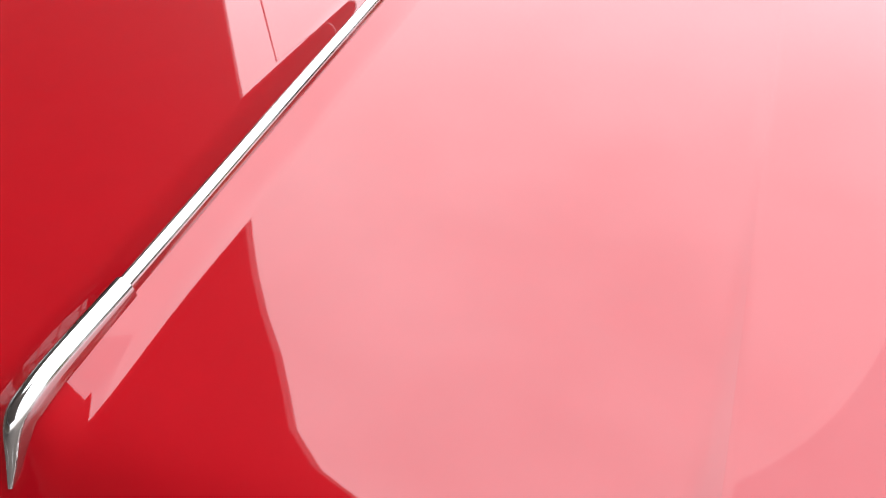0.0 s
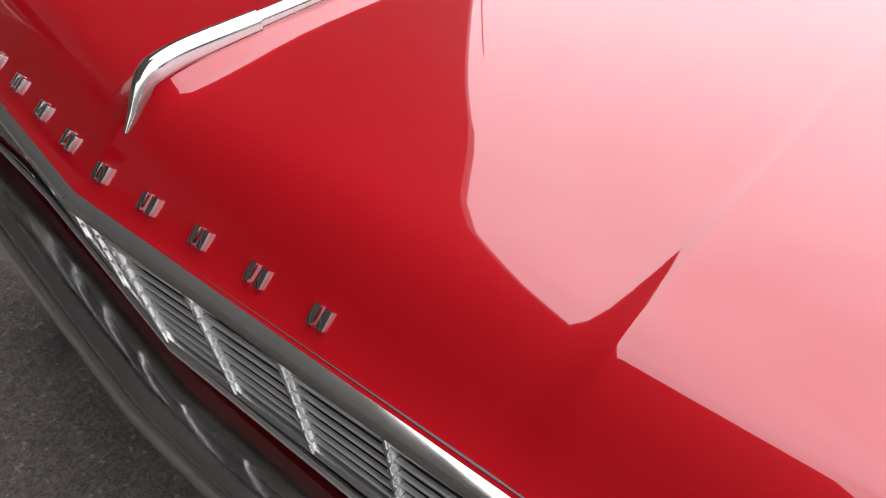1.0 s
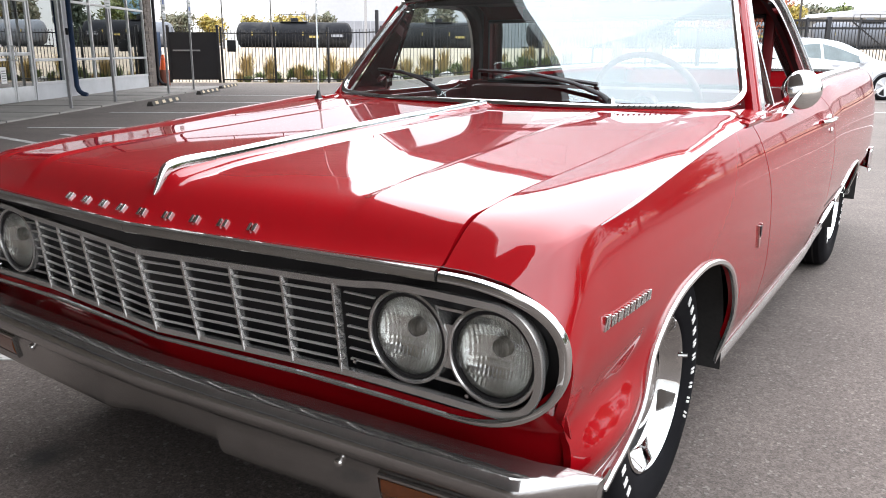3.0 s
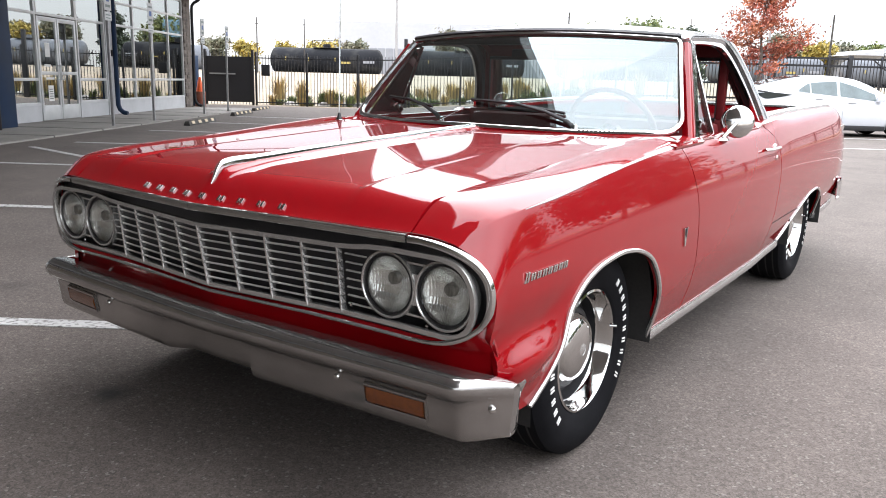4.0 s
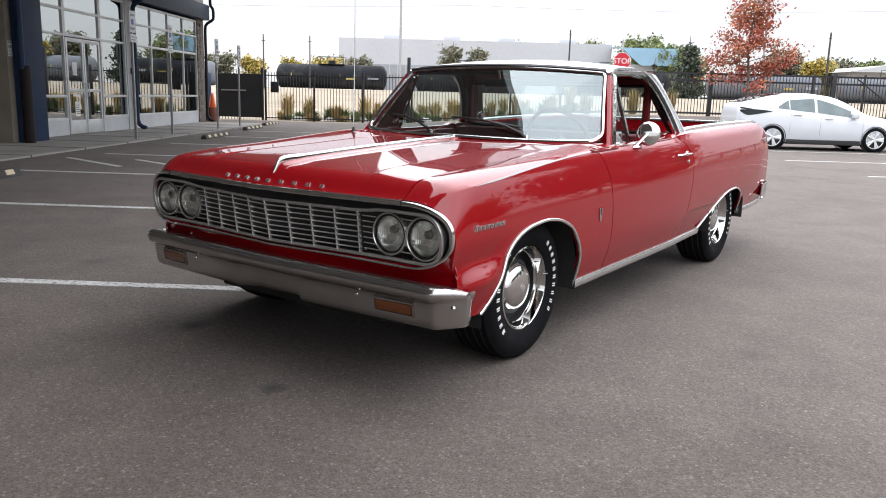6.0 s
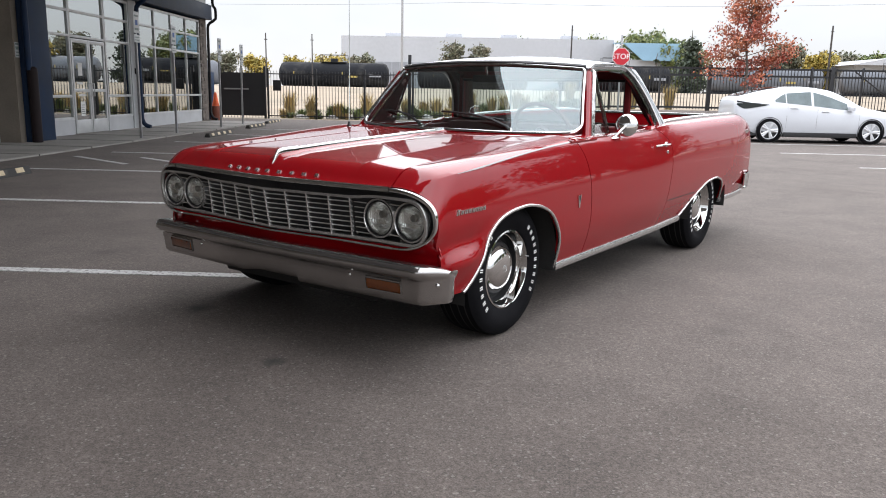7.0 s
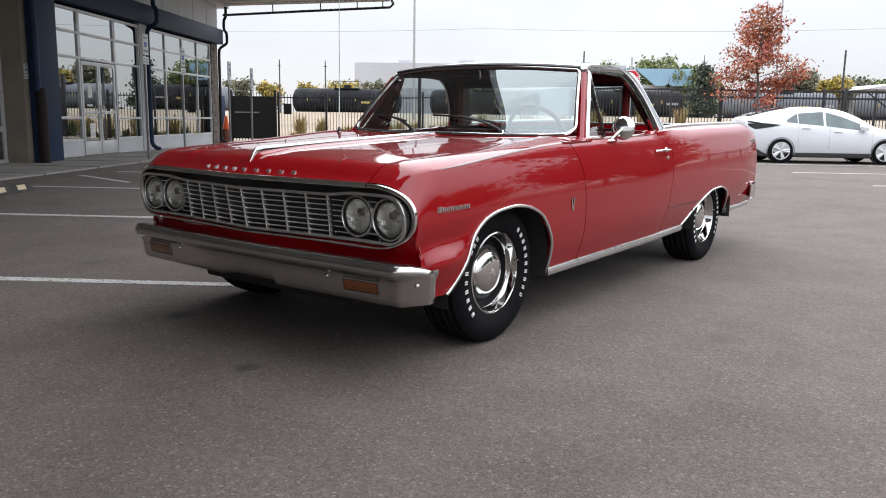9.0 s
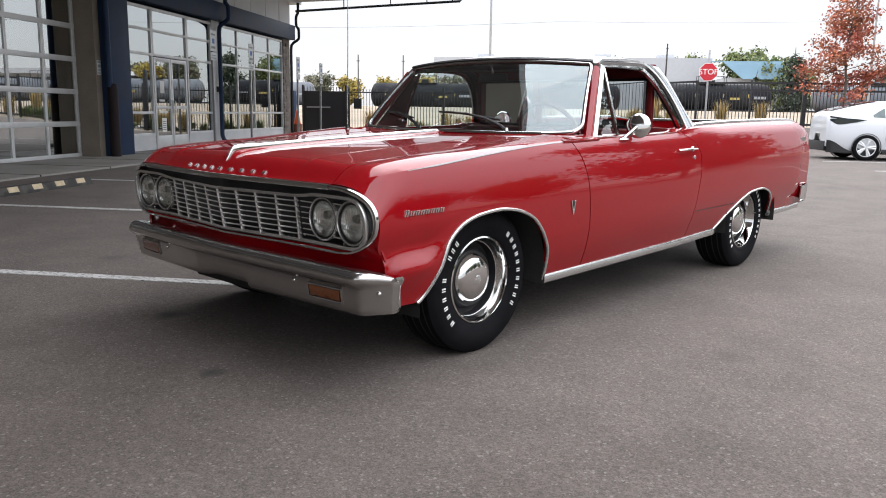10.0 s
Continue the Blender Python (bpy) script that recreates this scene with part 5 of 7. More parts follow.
for px, xa, qa, xb, qb in ((0.446, 0.385, 0.135, -0.075, 0.225), (-0.213, -0.270, 0.135, -0.600, 0.225)):
    a = Vector((px, 0.698, 0.962))
    mid = on_screen(lerp(xa, xb, 0.52), lerp(qa, qb, 0.52), 0.030)
    knee = a.lerp(mid, 0.45) + Vector((0, -0.006, 0.022))
    wiper = body("wiper", tube([tuple(a), tuple(a.lerp(knee, 0.25) + Vector((0, 0, 0.012))), tuple(knee), tuple(mid)], 0.0085, 8, up=(0, -0.7, 0.7), flat=0.7, scale=lambda t: 1.35 - 0.65 * t), M["black"], None, "black wiper arm")
    blade = [tuple(on_screen(lerp(xa, xb, k), lerp(qa, qb, k), 0.010 + 0.012 * math.sin(math.pi * k))) for k in np.linspace(0, 1, 9)]
    body("wiper_blade", tube(blade, 0.0065, 6, up=(0, -0.7, 0.7)), M["black"], wiper, "black rubber blade")
    body("wiper_pivot", lathe(bmesh.new(), [(0, 0.020), (0.010, 0.018), (0.014, 0.004), (0.016, -0.016)], 16, Matrix.Translation(a)), M["chrome"], wiper, "chrome pivot cap")
ax, ay = -0.712, 0.570
az = 0.925
aerial = body("aerial", tube([(ax, ay, az + 0.02), (ax - 0.004, ay + 0.01, az + 0.45), (ax - 0.012, ay + 0.02, az + 0.92)], 0.0032, 6, up=(1, 0, 0), scale=lambda t: 1.2 - 0.6 * t), M["chrome"], None, "thin chrome whip aerial")
body("aerial_base", lathe(bmesh.new(), [(0, 0.055), (0.006, 0.053), (0.010, 0.035), (0.018, 0.022), (0.023, 0.004), (0.024, -0.004)], 18, pose(ax, ay, az)), M["black"], aerial, "black aerial base with chrome collar")
body("aerial_collar", lathe(bmesh.new(), [(0.0185, 0.022), (0.021, 0.016), (0.0235, 0.008)], 18, pose(ax, ay, az + 0.001)), M["chrome"], aerial, "chrome collar")


# ---- wheels ----
def build_wheel(tyre_r, width):
    """One wheel on its own axis: +z is its outer face, its middle at the origin."""
    w = thing("wheel", "", "")
    for k in ("label", "category"):
        if k in w:
            del w[k]
    h = width / 2
    rr = 0.196
    prof = [(rr, -h * 0.80), (rr + 0.02, -h * 0.98), (tyre_r - 0.055, -h * 1.04), (tyre_r - 0.022, -h * 0.96), (tyre_r - 0.004, -h * 0.80), (tyre_r, -h * 0.4), (tyre_r, h * 0.4), (tyre_r - 0.004, h * 0.80), (tyre_r - 0.022, h * 0.96), (tyre_r - 0.040, h * 1.02),
            (tyre_r - 0.060, h * 1.045), (rr + 0.045, h * 1.03), (rr + 0.040, h * 1.00), (rr + 0.012, h * 0.97), (rr + 0.004, h * 0.90), (rr, h * 0.84)]
    tyre = part("tyre", lathe(bmesh.new(), prof, 72), M["rubber"], w, "black radial tyre with raised white marks")
    for g in (-0.55, -0.2, 0.2, 0.55):
        part("tread_groove", lathe(bmesh.new(), [(tyre_r + 0.0008, g * h - 0.004), (tyre_r + 0.0008, g * h + 0.004)], 60), M["dark"], tyre, "dark tread groove")
    mid = (rr + tyre_r) / 2 - 0.010
    for a0, n, step in ((-45, 10, 9.0), (160, 6, 9.5), (122, 3, 8.0)):
        for i in range(n):
            a = radians(a0 + i * step)
            bm = bar_block(0.0082, 0.0115, 0.0056, -0.001, 0.0022)
            m = pose(0, 0, h * 1.038) @ Matrix.Rotation(a, 4, "Z") @ pose(mid, 0, 0) @ Matrix.Rotation(radians(-90), 4, "Z")
            bmesh.ops.transform(bm, matrix=m, verts=bm.verts)
            part("tyre_mark", bm, M["tyre_white"], tyre, "white raised tyre mark")
    part("trim_ring", lathe(bmesh.new(), [(rr + 0.003, h * 0.86), (rr + 0.001, h * 0.92), (rr - 0.006, h * 0.94), (rr - 0.010, h * 0.88), (rr - 0.017, h * 0.55), (rr - 0.022, h * 0.46), (rr - 0.025, h * 0.45)], 64), M["chrome"], w, "polished chrome trim ring")
    part("steel_wheel", lathe(bmesh.new(), [(rr - 0.020, h * 0.44), (rr - 0.028, h * 0.12), (rr - 0.040, h * 0.10), (0.144, h * 0.14), (0.132, h * 0.38), (0.124, h * 0.44), (0.10, h * 0.44), (0.0, h * 0.44)], 48), M["black"], w, "gloss black steel wheel")
    part("hub_cap", lathe(bmesh.new(), [(0.0, h * 0.80), (0.025, h * 0.795), (0.05, h * 0.775), (0.075, h * 0.735), (0.093, h * 0.675), (0.103, h * 0.60), (0.107, h * 0.53), (0.112, h * 0.47)], 48), M["chrome"], w, "polished chrome dog-dish hub cap")
    part("hub_cap_emblem", lathe(bmesh.new(), [(0, h * 0.83), (0.012, h * 0.825), (0.022, h * 0.79)], 20), M["trim"], w, "embossed cap centre")
    part("tyre_valve", tube([(rr - 0.012, 0, h * 0.86), (rr - 0.004, 0, h * 1.05)], 0.006, 8, up=(0, 1, 0)), M["chrome"], w, "chrome valve cap")
    part("brake_drum", lathe(bmesh.new(), [(0.0, h * 0.1), (0.13, h * 0.1), (0.135, 0.0), (0.135, -h * 0.5)], 32), M["dark"], w, "dark brake drum")
    return w


for y, r, wd, x in ((0.0, 0.335, 0.225, 0.778), (2.921, 0.338, 0.235, 0.765)):
    for s in (1, -1):
        w = build_wheel(r, wd)
        w.parent = car
        w.matrix_basis = Matrix.Translation((s * x, y, r - 0.002)) @ pose(0, 0, 0, 90, 0, 90 * s) @ Matrix.Rotation(radians(12 if s > 0 else 40), 4, "Z")

# wheel wells, underbody, axle and exhaust
for y, r, z1 in ((0.0, 0.43, 0.72), (2.93, 0.43, 0.66)):
    for s in (1, -1):
        bm = bmesh.new()
        rows = []
        for x in (0.925, 0.70, 0.52):
            rows.append([(s * x, y + r * math.cos(a), min(z1, 0.30 + r * math.sin(a))) for a in np.linspace(-0.12, math.pi + 0.12, 27)])
        grid(bm, rows)
        body("wheel_well", bm, M["dark"], None, "dark wheel well")
body("underbody", newbox(-0.53, 0.53, -0.60, 4.0, 0.235, 0.52, 0.02), M["dark"], None, "dark underbody")
for s in (1, -1):
    body("rocker_inner", newbox(s * 0.53, s * 0.89, 0.46, 2.44, 0.25, 0.50, 0.02), M["dark"], None, "dark inner rocker")
    body("rear_inner", newbox(s * 0.53, s * 0.86, 3.36, 4.0, 0.32, 0.60, 0.02), M["dark"], None, "dark inner rear panel")
    body("nose_inner", newbox(s * 0.40, s * 0.84, -0.60, -0.44, 0.36, 0.52, 0.02), M["dark"], None, "dark inner nose panel")
body("radiator_support", newbox(-0.86, 0.86, -0.60, -0.58, 0.36, 0.78), M["dark"], None, "dark radiator support")
body("inner_bay", newbox(-0.50, 0.50, -0.60, 0.66, 0.5, 0.80), M["dark"], None, "dark engine bay block")
body("exhaust_pipe", tube([(0.45, 2.2, 0.24), (0.50, 3.2, 0.27), (0.62, 3.6, 0.29), (0.64, 4.1, 0.30)], 0.028, 12, up=(1, 0, 0)), M["galv"], None, "steel exhaust pipe")


# ---- the car park: u runs out from the shopfront, v along it ----
ENV = Matrix.Rotation(radians(34), 4, "Z")


def place(u, v, z=0.0, turn=0.0):
    return ENV @ pose(u, v, z, 0, 0, turn)


def berm(u, v):
    """Flat lot; a low bank under the fence and a field that climbs to the railway."""
    base = 0.04 + 0.63 * ease((u + 4.0) / 11.0)
    k = min(1, max(0, (v - 19.5) / 6.0))
    k = k * k * (3 - 2 * k)
    far = min(1, max(0, (v - 28.0) / 60.0))
    return base * k * (1 - far) + 1.50 * far


def build_ground():
    bm = bmesh.new()
    us = [-900, -300, -120, -60, -30, -14, -9, -6, -4, -2, 0, 2, 4, 6, 8, 10, 12, 15, 20, 30, 60, 120, 300, 900]
    vs = [-900, -300, -100, -40, -15, -5, 0, 5, 10, 15, 19.5, 20.5, 21.5, 22.5, 23.5, 24.5, 25.5, 28, 34, 44, 58, 75, 88, 100, 140, 260, 500, 900]
    rows = [[tuple(ENV @ Vector((u, v, berm(u, v)))) for u in us] for v in vs]
    grid(bm, rows)
    lot = part("ground", bm, M["asphalt"])
    lot.data.materials.append(M["field"])
    for p in lot.data.polygons:
        c = ENV.inverted() @ p.center
        if c.y > 25.0 or abs(c.x) > 60 or c.y < -60:
            p.material_index = 1
    return tagged(lot, "grey worn asphalt car park with a tan field beyond", "ground", kind="structure")


build_ground()


def slab(name, u0, u1, v0, v1, z0, z1, mat, label, category, bevel=0.0, parent=None):
    ob = part(name, newbox(u0, u1, v0, v1, z0, z1, bevel), mat, parent)
    if not parent:
        ob.matrix_basis = ENV
        tagged(ob, label, category)
    return ob


def line_mark(u0, u1, v0, v1, turn=0.0):
    ob = part("parking_line", newbox(-(u1 - u0) / 2, (u1 - u0) / 2, -(v1 - v0) / 2, (v1 - v0) / 2, 0.0, 0.004), M["line"])
    ob.matrix_basis = place((u0 + u1) / 2, (v0 + v1) / 2, 0, turn)
    return tagged(ob, "worn white painted parking line on asphalt", "road marking", "parking lines")


for v in (-2.45, 0.57, 3.63, 6.64, 9.68, 12.7, 15.7, 18.7):
    line_mark(-6.0, -0.4, v - 0.05, v + 0.05)
for k in range(4):
    line_mark(-6.4 + 1.15 * k, -4.6 + 1.15 * k, 8.1, 8.2, -40)
for u in (7.4, 10.1, 12.8, 15.5):
    pass
line_mark(7.3, 13.0, 13.20, 13.30)
line_mark(7.4, 13.0, 9.80, 9.90)
line_mark(7.3, 13.0, 16.55, 16.65)

pavement = slab("pavement", -9.2, -6.75, -24, 24.3, 0.0, 0.03, M["concrete"], "pale grey concrete walkway along the shopfront", "pavement")
pavement["kind"] = "structure"
for v in np.arange(-22.5, 24, 1.83):
    slab("pavement_joint", -9.2, -6.74, v - 0.006, v + 0.006, 0.0, 0.0335, M["dark"], "", "", parent=pavement)


def wheel_stop():
    w = thing("wheel_stop", "black rubber wheel stop with faded yellow reflectors on asphalt", "wheel stop", group="wheel stops")
    bm = bmesh.new()
    sweep(bm, [(0, -0.915, 0), (0, -0.90, 0), (0, 0.90, 0), (0, 0.915, 0)], [(-0.075, 0.0), (0.075, 0.0), (0.072, 0.03), (0.040, 0.10), (-0.040, 0.10), (-0.072, 0.03)], scale=lambda t: 0.9 if t in (0, 1) else 1)
    part("stop_body", bm, M["rubber_stop"], w)
    for k in range(4):
        y = -0.66 + 0.44 * k
        for s in (1, -1):
            bm = newbox(-0.034, 0.034, -0.09, 0.09, -0.002, 0.003, 0.002)
            bmesh.ops.transform(bm, matrix=pose(s * 0.0575, y, 0.066, 0, s * 66, 0), verts=bm.verts)
            part("reflector", bm, M["yellow"], w, "faded yellow reflector")
    return w


first_stop = wheel_stop()
STOPS = [(-5.5, 5.15), (-5.85, 15.3), (-6.18, 19.83), (-6.45, 22.98)]
first_stop.matrix_basis = place(*STOPS[0])
for u, v in STOPS[1:]:
    copy_thing(first_stop, place(u, v))

# ---- shopfront building ----
FU = -8.9
building = thing("shop_building", "navy and grey shop building with aluminium glazing and a canopy", "building", ENV.copy())


def bpart(name, u0, u1, v0, v1, z0, z1, mat, label="", parent=None, bevel=0.0):
    return part(name, newbox(u0, u1, v0, v1, z0, z1, bevel), mat, parent or building, label)


def glazing(name, v0, v1, z0, z1, vs, zs, parent=None):
    """A glazed screen: bright members at the given places and a pane in each field."""
    win = bpart(name, FU - 0.05, FU + 0.02, v0, v1, z1 - 0.06, z1, M["frame"], "aluminium head member", parent)
    for z in [z0] + zs:
        bpart("glazing_bar", FU - 0.05, FU + 0.018, v0, v1, z - 0.03, z + 0.03, M["frame"], "aluminium glazing bar", win, 0.004)
    for v in [v0 + 0.03] + vs + [v1 - 0.03]:
        bpart("glazing_post", FU - 0.05, FU + 0.022, v - 0.03, v + 0.03, z0, z1, M["frame"], "aluminium glazing post", win, 0.004)
    ve, ze = [v0] + vs + [v1], [z0] + zs + [z1]
    for a, b in zip(ve, ve[1:]):
        for c, d in zip(ze, ze[1:]):
            bpart("window_pane", FU - 0.02, FU - 0.012, a + 0.03, b - 0.03, c + 0.03, d - 0.03, M["shop_glass"], "reflective shop glass", win)
    return win


# entrance bay
glazing("shop_window", 12.50, 14.05, 0.40, 3.40, [], [0.92, 2.30, 2.87])
glazing("shop_window", 15.80, 17.25, 0.40, 3.40, [], [0.92, 2.30, 2.87])
glazing("shop_window", 14.05, 15.80, 2.30, 3.40, [], [2.87])
bpart("kick_panel", FU - 0.06, FU + 0.01, 12.50, 14.05, 0.03, 0.38, M["panel"], "pale grey panel")
bpart("kick_panel", FU - 0.06, FU + 0.01, 15.80, 17.25, 0.03, 0.38, M["panel"], "pale grey panel")
door_pair = thing("entrance_door", "", "")
for k in ("label", "category"):
    if k in door_pair:
        del door_pair[k]
door_pair.parent = building
for v0, v1 in ((14.09, 14.915), (14.935, 15.76)):
    for a, b, c, d in ((v0, v0 + 0.07, 0.04, 2.25), (v1 - 0.07, v1, 0.04, 2.25), (v0 + 0.07, v1 - 0.07, 2.16, 2.25), (v0 + 0.07, v1 - 0.07, 0.04, 0.36), (v0 + 0.07, v1 - 0.07, 1.02, 1.09)):
        bpart("door_rail", FU - 0.04, FU + 0.015, a, b, c, d, M["frame"], "aluminium door rail", door_pair, 0.004)
    bpart("door_pane", FU - 0.015, FU - 0.007, v0 + 0.07, v1 - 0.07, 0.36, 2.16, M["shop_glass"], "reflective door glass", door_pair)
for v in (14.87, 14.98):
    part("door_pull", tube([(FU + 0.015, v, 0.92), (FU + 0.075, v, 0.92), (FU + 0.075, v, 1.22), (FU + 0.015, v, 1.22)], 0.013, 8, up=(0, 1, 0)), M["frame"], door_pair, "aluminium pull handle")
for v, z, w, h in ((14.48, 1.55, 0.20, 0.30), (14.52, 0.62, 0.22, 0.34), (14.45, 1.22, 0.26, 0.05), (14.52, 0.94, 0.34, 0.05)):
    bpart("door_notice", FU - 0.006, FU - 0.003, v - w / 2, v + w / 2, z - h / 2, z + h / 2, M["paper"], "white paper notice", door_pair)
for k in range(5):
    bpart("notice_print", FU - 0.003, FU - 0.001, 14.44, 14.60, 0.50 + 0.05 * k, 0.515 + 0.05 * k, M["sign_dark"], "", door_pair)
# pier with downpipe, then the second bay
bpart("wall_pier", FU - 0.10, FU + 0.04, 17.25, 17.72, 0.03, 3.46, M["panel"], "pale grey pier")
glazing("shop_window", 17.72, 22.80, 0.40, 3.40, [19.0, 20.3, 21.55], [0.92, 2.30, 2.87])
bpart("kick_panel", FU - 0.06, FU + 0.01, 17.72, 22.80, 0.03, 0.38, M["panel"], "pale grey panel")
for v in (18.4, 19.65, 20.9, 22.2):
    part("panel_screw", lathe(bmesh.new(), [(0, 0.006), (0.012, 0.004), (0.014, 0)], 10, pose(FU + 0.01, v, 0.10, 0, 90)), M["frame"], building, "")
# stacked stone corner
pier = bpart("corner_pier", FU - 0.50, FU + 0.03, 22.80, 23.22, 0.03, 3.46, M["grey_wall"], "dark corner pier")
for k in range(30):
    z = 0.05 + k * 0.113
    cut = 22.82 + 0.38 * (0.35 + 0.3 * random.random())
    for a, b in ((22.80, cut - 0.006), (cut + 0.006, 23.22)):
        d = 0.035 + 0.03 * random.random()
        bpart("stone", FU + 0.0, FU + d, a, b, z, z + 0.103, M["stone"], "", pier, 0.008)
# blue column, grey pier, brown bollard pipe
bpart("blue_column", FU - 0.05, FU + 0.54, 11.243, 12.17, 0.03, 4.8, M["navy"], "navy steel column", None, 0.01)
bpart("blue_column", FU - 0.05, FU + 0.05, 12.173, 12.49, 0.03, 4.2, M["navy"], "navy steel column", None, 0.01)
bpart("grey_pier", FU - 0.30, FU + 0.43, 11.05, 11.24, 0.03, 4.6, M["grey_wall"], "grey-brown stucco pier")
part("pipe_guard", lathe(bmesh.new(), [(0, 1.50), (0.06, 1.49), (0.092, 1.46), (0.10, 1.38), (0.10, 0.0)], 20, pose(FU + 0.645, 11.27, 0.03)), M["brown_pipe"], building, "dark brown pipe guard")
part("downpipe", tube([(FU + 0.615, 11.21, 4.8), (FU + 0.615, 11.21, 1.45)], 0.06, 12, up=(1, 0, 0)), M["navy"], building, "navy downpipe")
bpart("wall_sign", FU + 0.433, FU + 0.445, 11.085, 11.215, 1.69, 1.98, M["sign_white"], "small white sign")
for z0, z1 in ((1.93, 1.965), (1.84, 1.90), (1.78, 1.80), (1.72, 1.74)):
    bpart("wall_sign_print", FU + 0.445, FU + 0.448, 11.10, 11.20, z0, z1, M["sign_grey"], "faded grey print bar")
# fascia beam, upper wall, downpipes
bpart("fascia_beam", FU - 0.2, FU + 0.25, 12.173, 23.50, 3.46, 3.96, M["navy"], "navy fascia beam", None, 0.01)
bpart("upper_wall", FU - 0.3, FU + 0.02, -24, 23.6, 3.96, 4.75, M["siding"], "white ribbed upper wall")
for v in np.arange(12.8, 23.5, 1.22):
    bpart("siding_rib", FU + 0.02, FU + 0.028, v - 0.02, v + 0.02, 3.97, 4.75, M["siding"], "")
for v, out in ((17.5, 0.33), (23.58, 0.24)):
    u = FU + out
    part("downpipe", tube(smooth_line([(u + 0.10, v, 4.75), (u + 0.10, v, 4.45), (u + 0.02, v, 4.25), (u + 0.02, v, 4.0), (u + 0.12, v, 3.82), (u + 0.12, v, 3.55), (u - 0.16, v, 3.30), (u - 0.18, v, 3.1), (u - 0.18, v, 0.30), (u - 0.10, v, 0.12), (u + 0.06, v, 0.06)], 44), 0.06 if v < 20 else 0.05, 12, up=(0, 1, 0)), M["navy"] if v < 20 else M["gate"], building, "dark navy downpipe" if v < 20 else "black downpipe")
bpart("corner_post", FU - 0.1, FU + 0.02, 23.24, 23.50, 0.03, 3.46, M["stone"], "dark corner post")
bpart("rear_corner_post", FU - 0.28, FU - 0.06, 24.10, 24.40, 0.0, 1.72, M["rear_blue"], "blue painted rear corner post")
bpart("wall_light", FU + 0.03, FU + 0.10, 17.44, 17.52, 1.5, 1.66, M["black"], "small black wall fitting")

# sectional glass garage doors
for v0, v1 in ((6.98, 11.045), (2.30, 6.20)):
    g = bpart("garage_door", FU - 0.05, FU + 0.0, v0, v1, 0.03, 0.10, M["frame"], "aluminium bottom rail")
    for i in range(6):
        z = 0.05 + i * 0.648
        bpart("section_rail", FU - 0.05, FU + 0.012, v0, v1, z - 0.05, z + 0.05, M["frame"], "aluminium section rail", g, 0.004)
        if i < 5:
            n = 4
            for j in range(n + 1):
                v = lerp(v0 + 0.04, v1 - 0.04, j / n)
                bpart("section_stile", FU - 0.04, FU + 0.008, v - 0.035, v + 0.035, z + 0.05, z + 0.598, M["frame"], "", g)
                if j < n:
                    bpart("section_pane", FU - 0.02, FU - 0.012, v + 0.035, lerp(v0 + 0.04, v1 - 0.04, (j + 1) / n) - 0.035, z + 0.05, z + 0.598, M["garage_glass"], "reflective door glass", g)
    bpart("grey_pier", FU - 0.30, FU + 0.06, v0 - 0.70, v0 - 0.02, 0.03, 4.2, M["grey_wall"], "grey-brown stucco pier")
bpart("door_head_beam", FU - 0.25, FU + 0.05, -24, 11.045, 3.345, 3.96, M["navy"], "navy head beam")
# unseen near stretch, kept plain and dark to darken the bonnet's reflection
bpart("end_wall", FU - 0.3, FU + 0.02, -24, 1.58, 0.03, 3.345, M["grey_wall"], "grey-brown wall")
# dim rooms behind the glass
bpart("room_floor", FU - 8, FU - 0.06, -24, 23.6, 0.0, 0.028, M["room"], "")
bpart("room_back", FU - 8.2, FU - 8, -24, 23.6, 0.0, 4.6, M["room"], "")
bpart("room_ceiling", FU - 8, FU - 0.06, -24, 23.6, 3.7, 3.8, M["room"], "")
bpart("room_end_wall", FU - 8, FU - 0.06, 23.62, 23.75, 0.0, 4.6, M["grey_wall"], "")
bpart("room_end_wall", FU - 8, FU - 0.06, -24.1, -24, 0.0, 4.6, M["grey_wall"], "")
bpart("roof_slab", FU - 8.2, FU + 0.3, -24, 24.1, 4.75, 5.3, M["siding"], "white roof edge")
# olive wall whose raised colour replaces the garage's own lighting
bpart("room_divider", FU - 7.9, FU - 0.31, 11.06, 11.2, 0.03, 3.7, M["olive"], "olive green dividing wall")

# canopy that reaches out over the stalls; its near part is unseen, added for shade
CAN_U = -2.85


def deck_z(u):
    return 4.82 + 0.035 * (u - FU)


def deck_edge(v):
    """Outer edge of the canopy, which draws back past the parked car."""
    return 0.7 if v < -1.2 else -1.0 if v < 4.0 else lerp(-1.0, CAN_U, (v - 4.0) / 20.0)


# the first deck is unseen, added to shade the asphalt and darken reflections
for v0, v1, outline in ((-18.0, -1.204, [(FU, -18.0), (0.7, -18.0), (0.7, -1.204), (FU, -1.204)]), (-1.2, 24.0, [(FU, -1.2), (-1.0, -1.2), (-1.0, 4.0), (CAN_U, 24.0), (FU, 24.0)])):
    bm = prism(outline, 0.30)
    for v in bm.verts:
        v.co.z += deck_z(v.co.x)
    deck = part("canopy_deck", bm, M["soffit"], building, "pale grey canopy underside")
    for k in range(1, int((v1 - v0) / 0.6)):
        at = v0 + 0.6 * k
        bm = newbox(FU + 0.1, deck_edge(at) - 0.05, at, at + 0.012, -0.012, 0.004)
        for v in bm.verts:
            v.co.z += deck_z(v.co.x)
        part("soffit_joint", bm, M["galv"], deck)
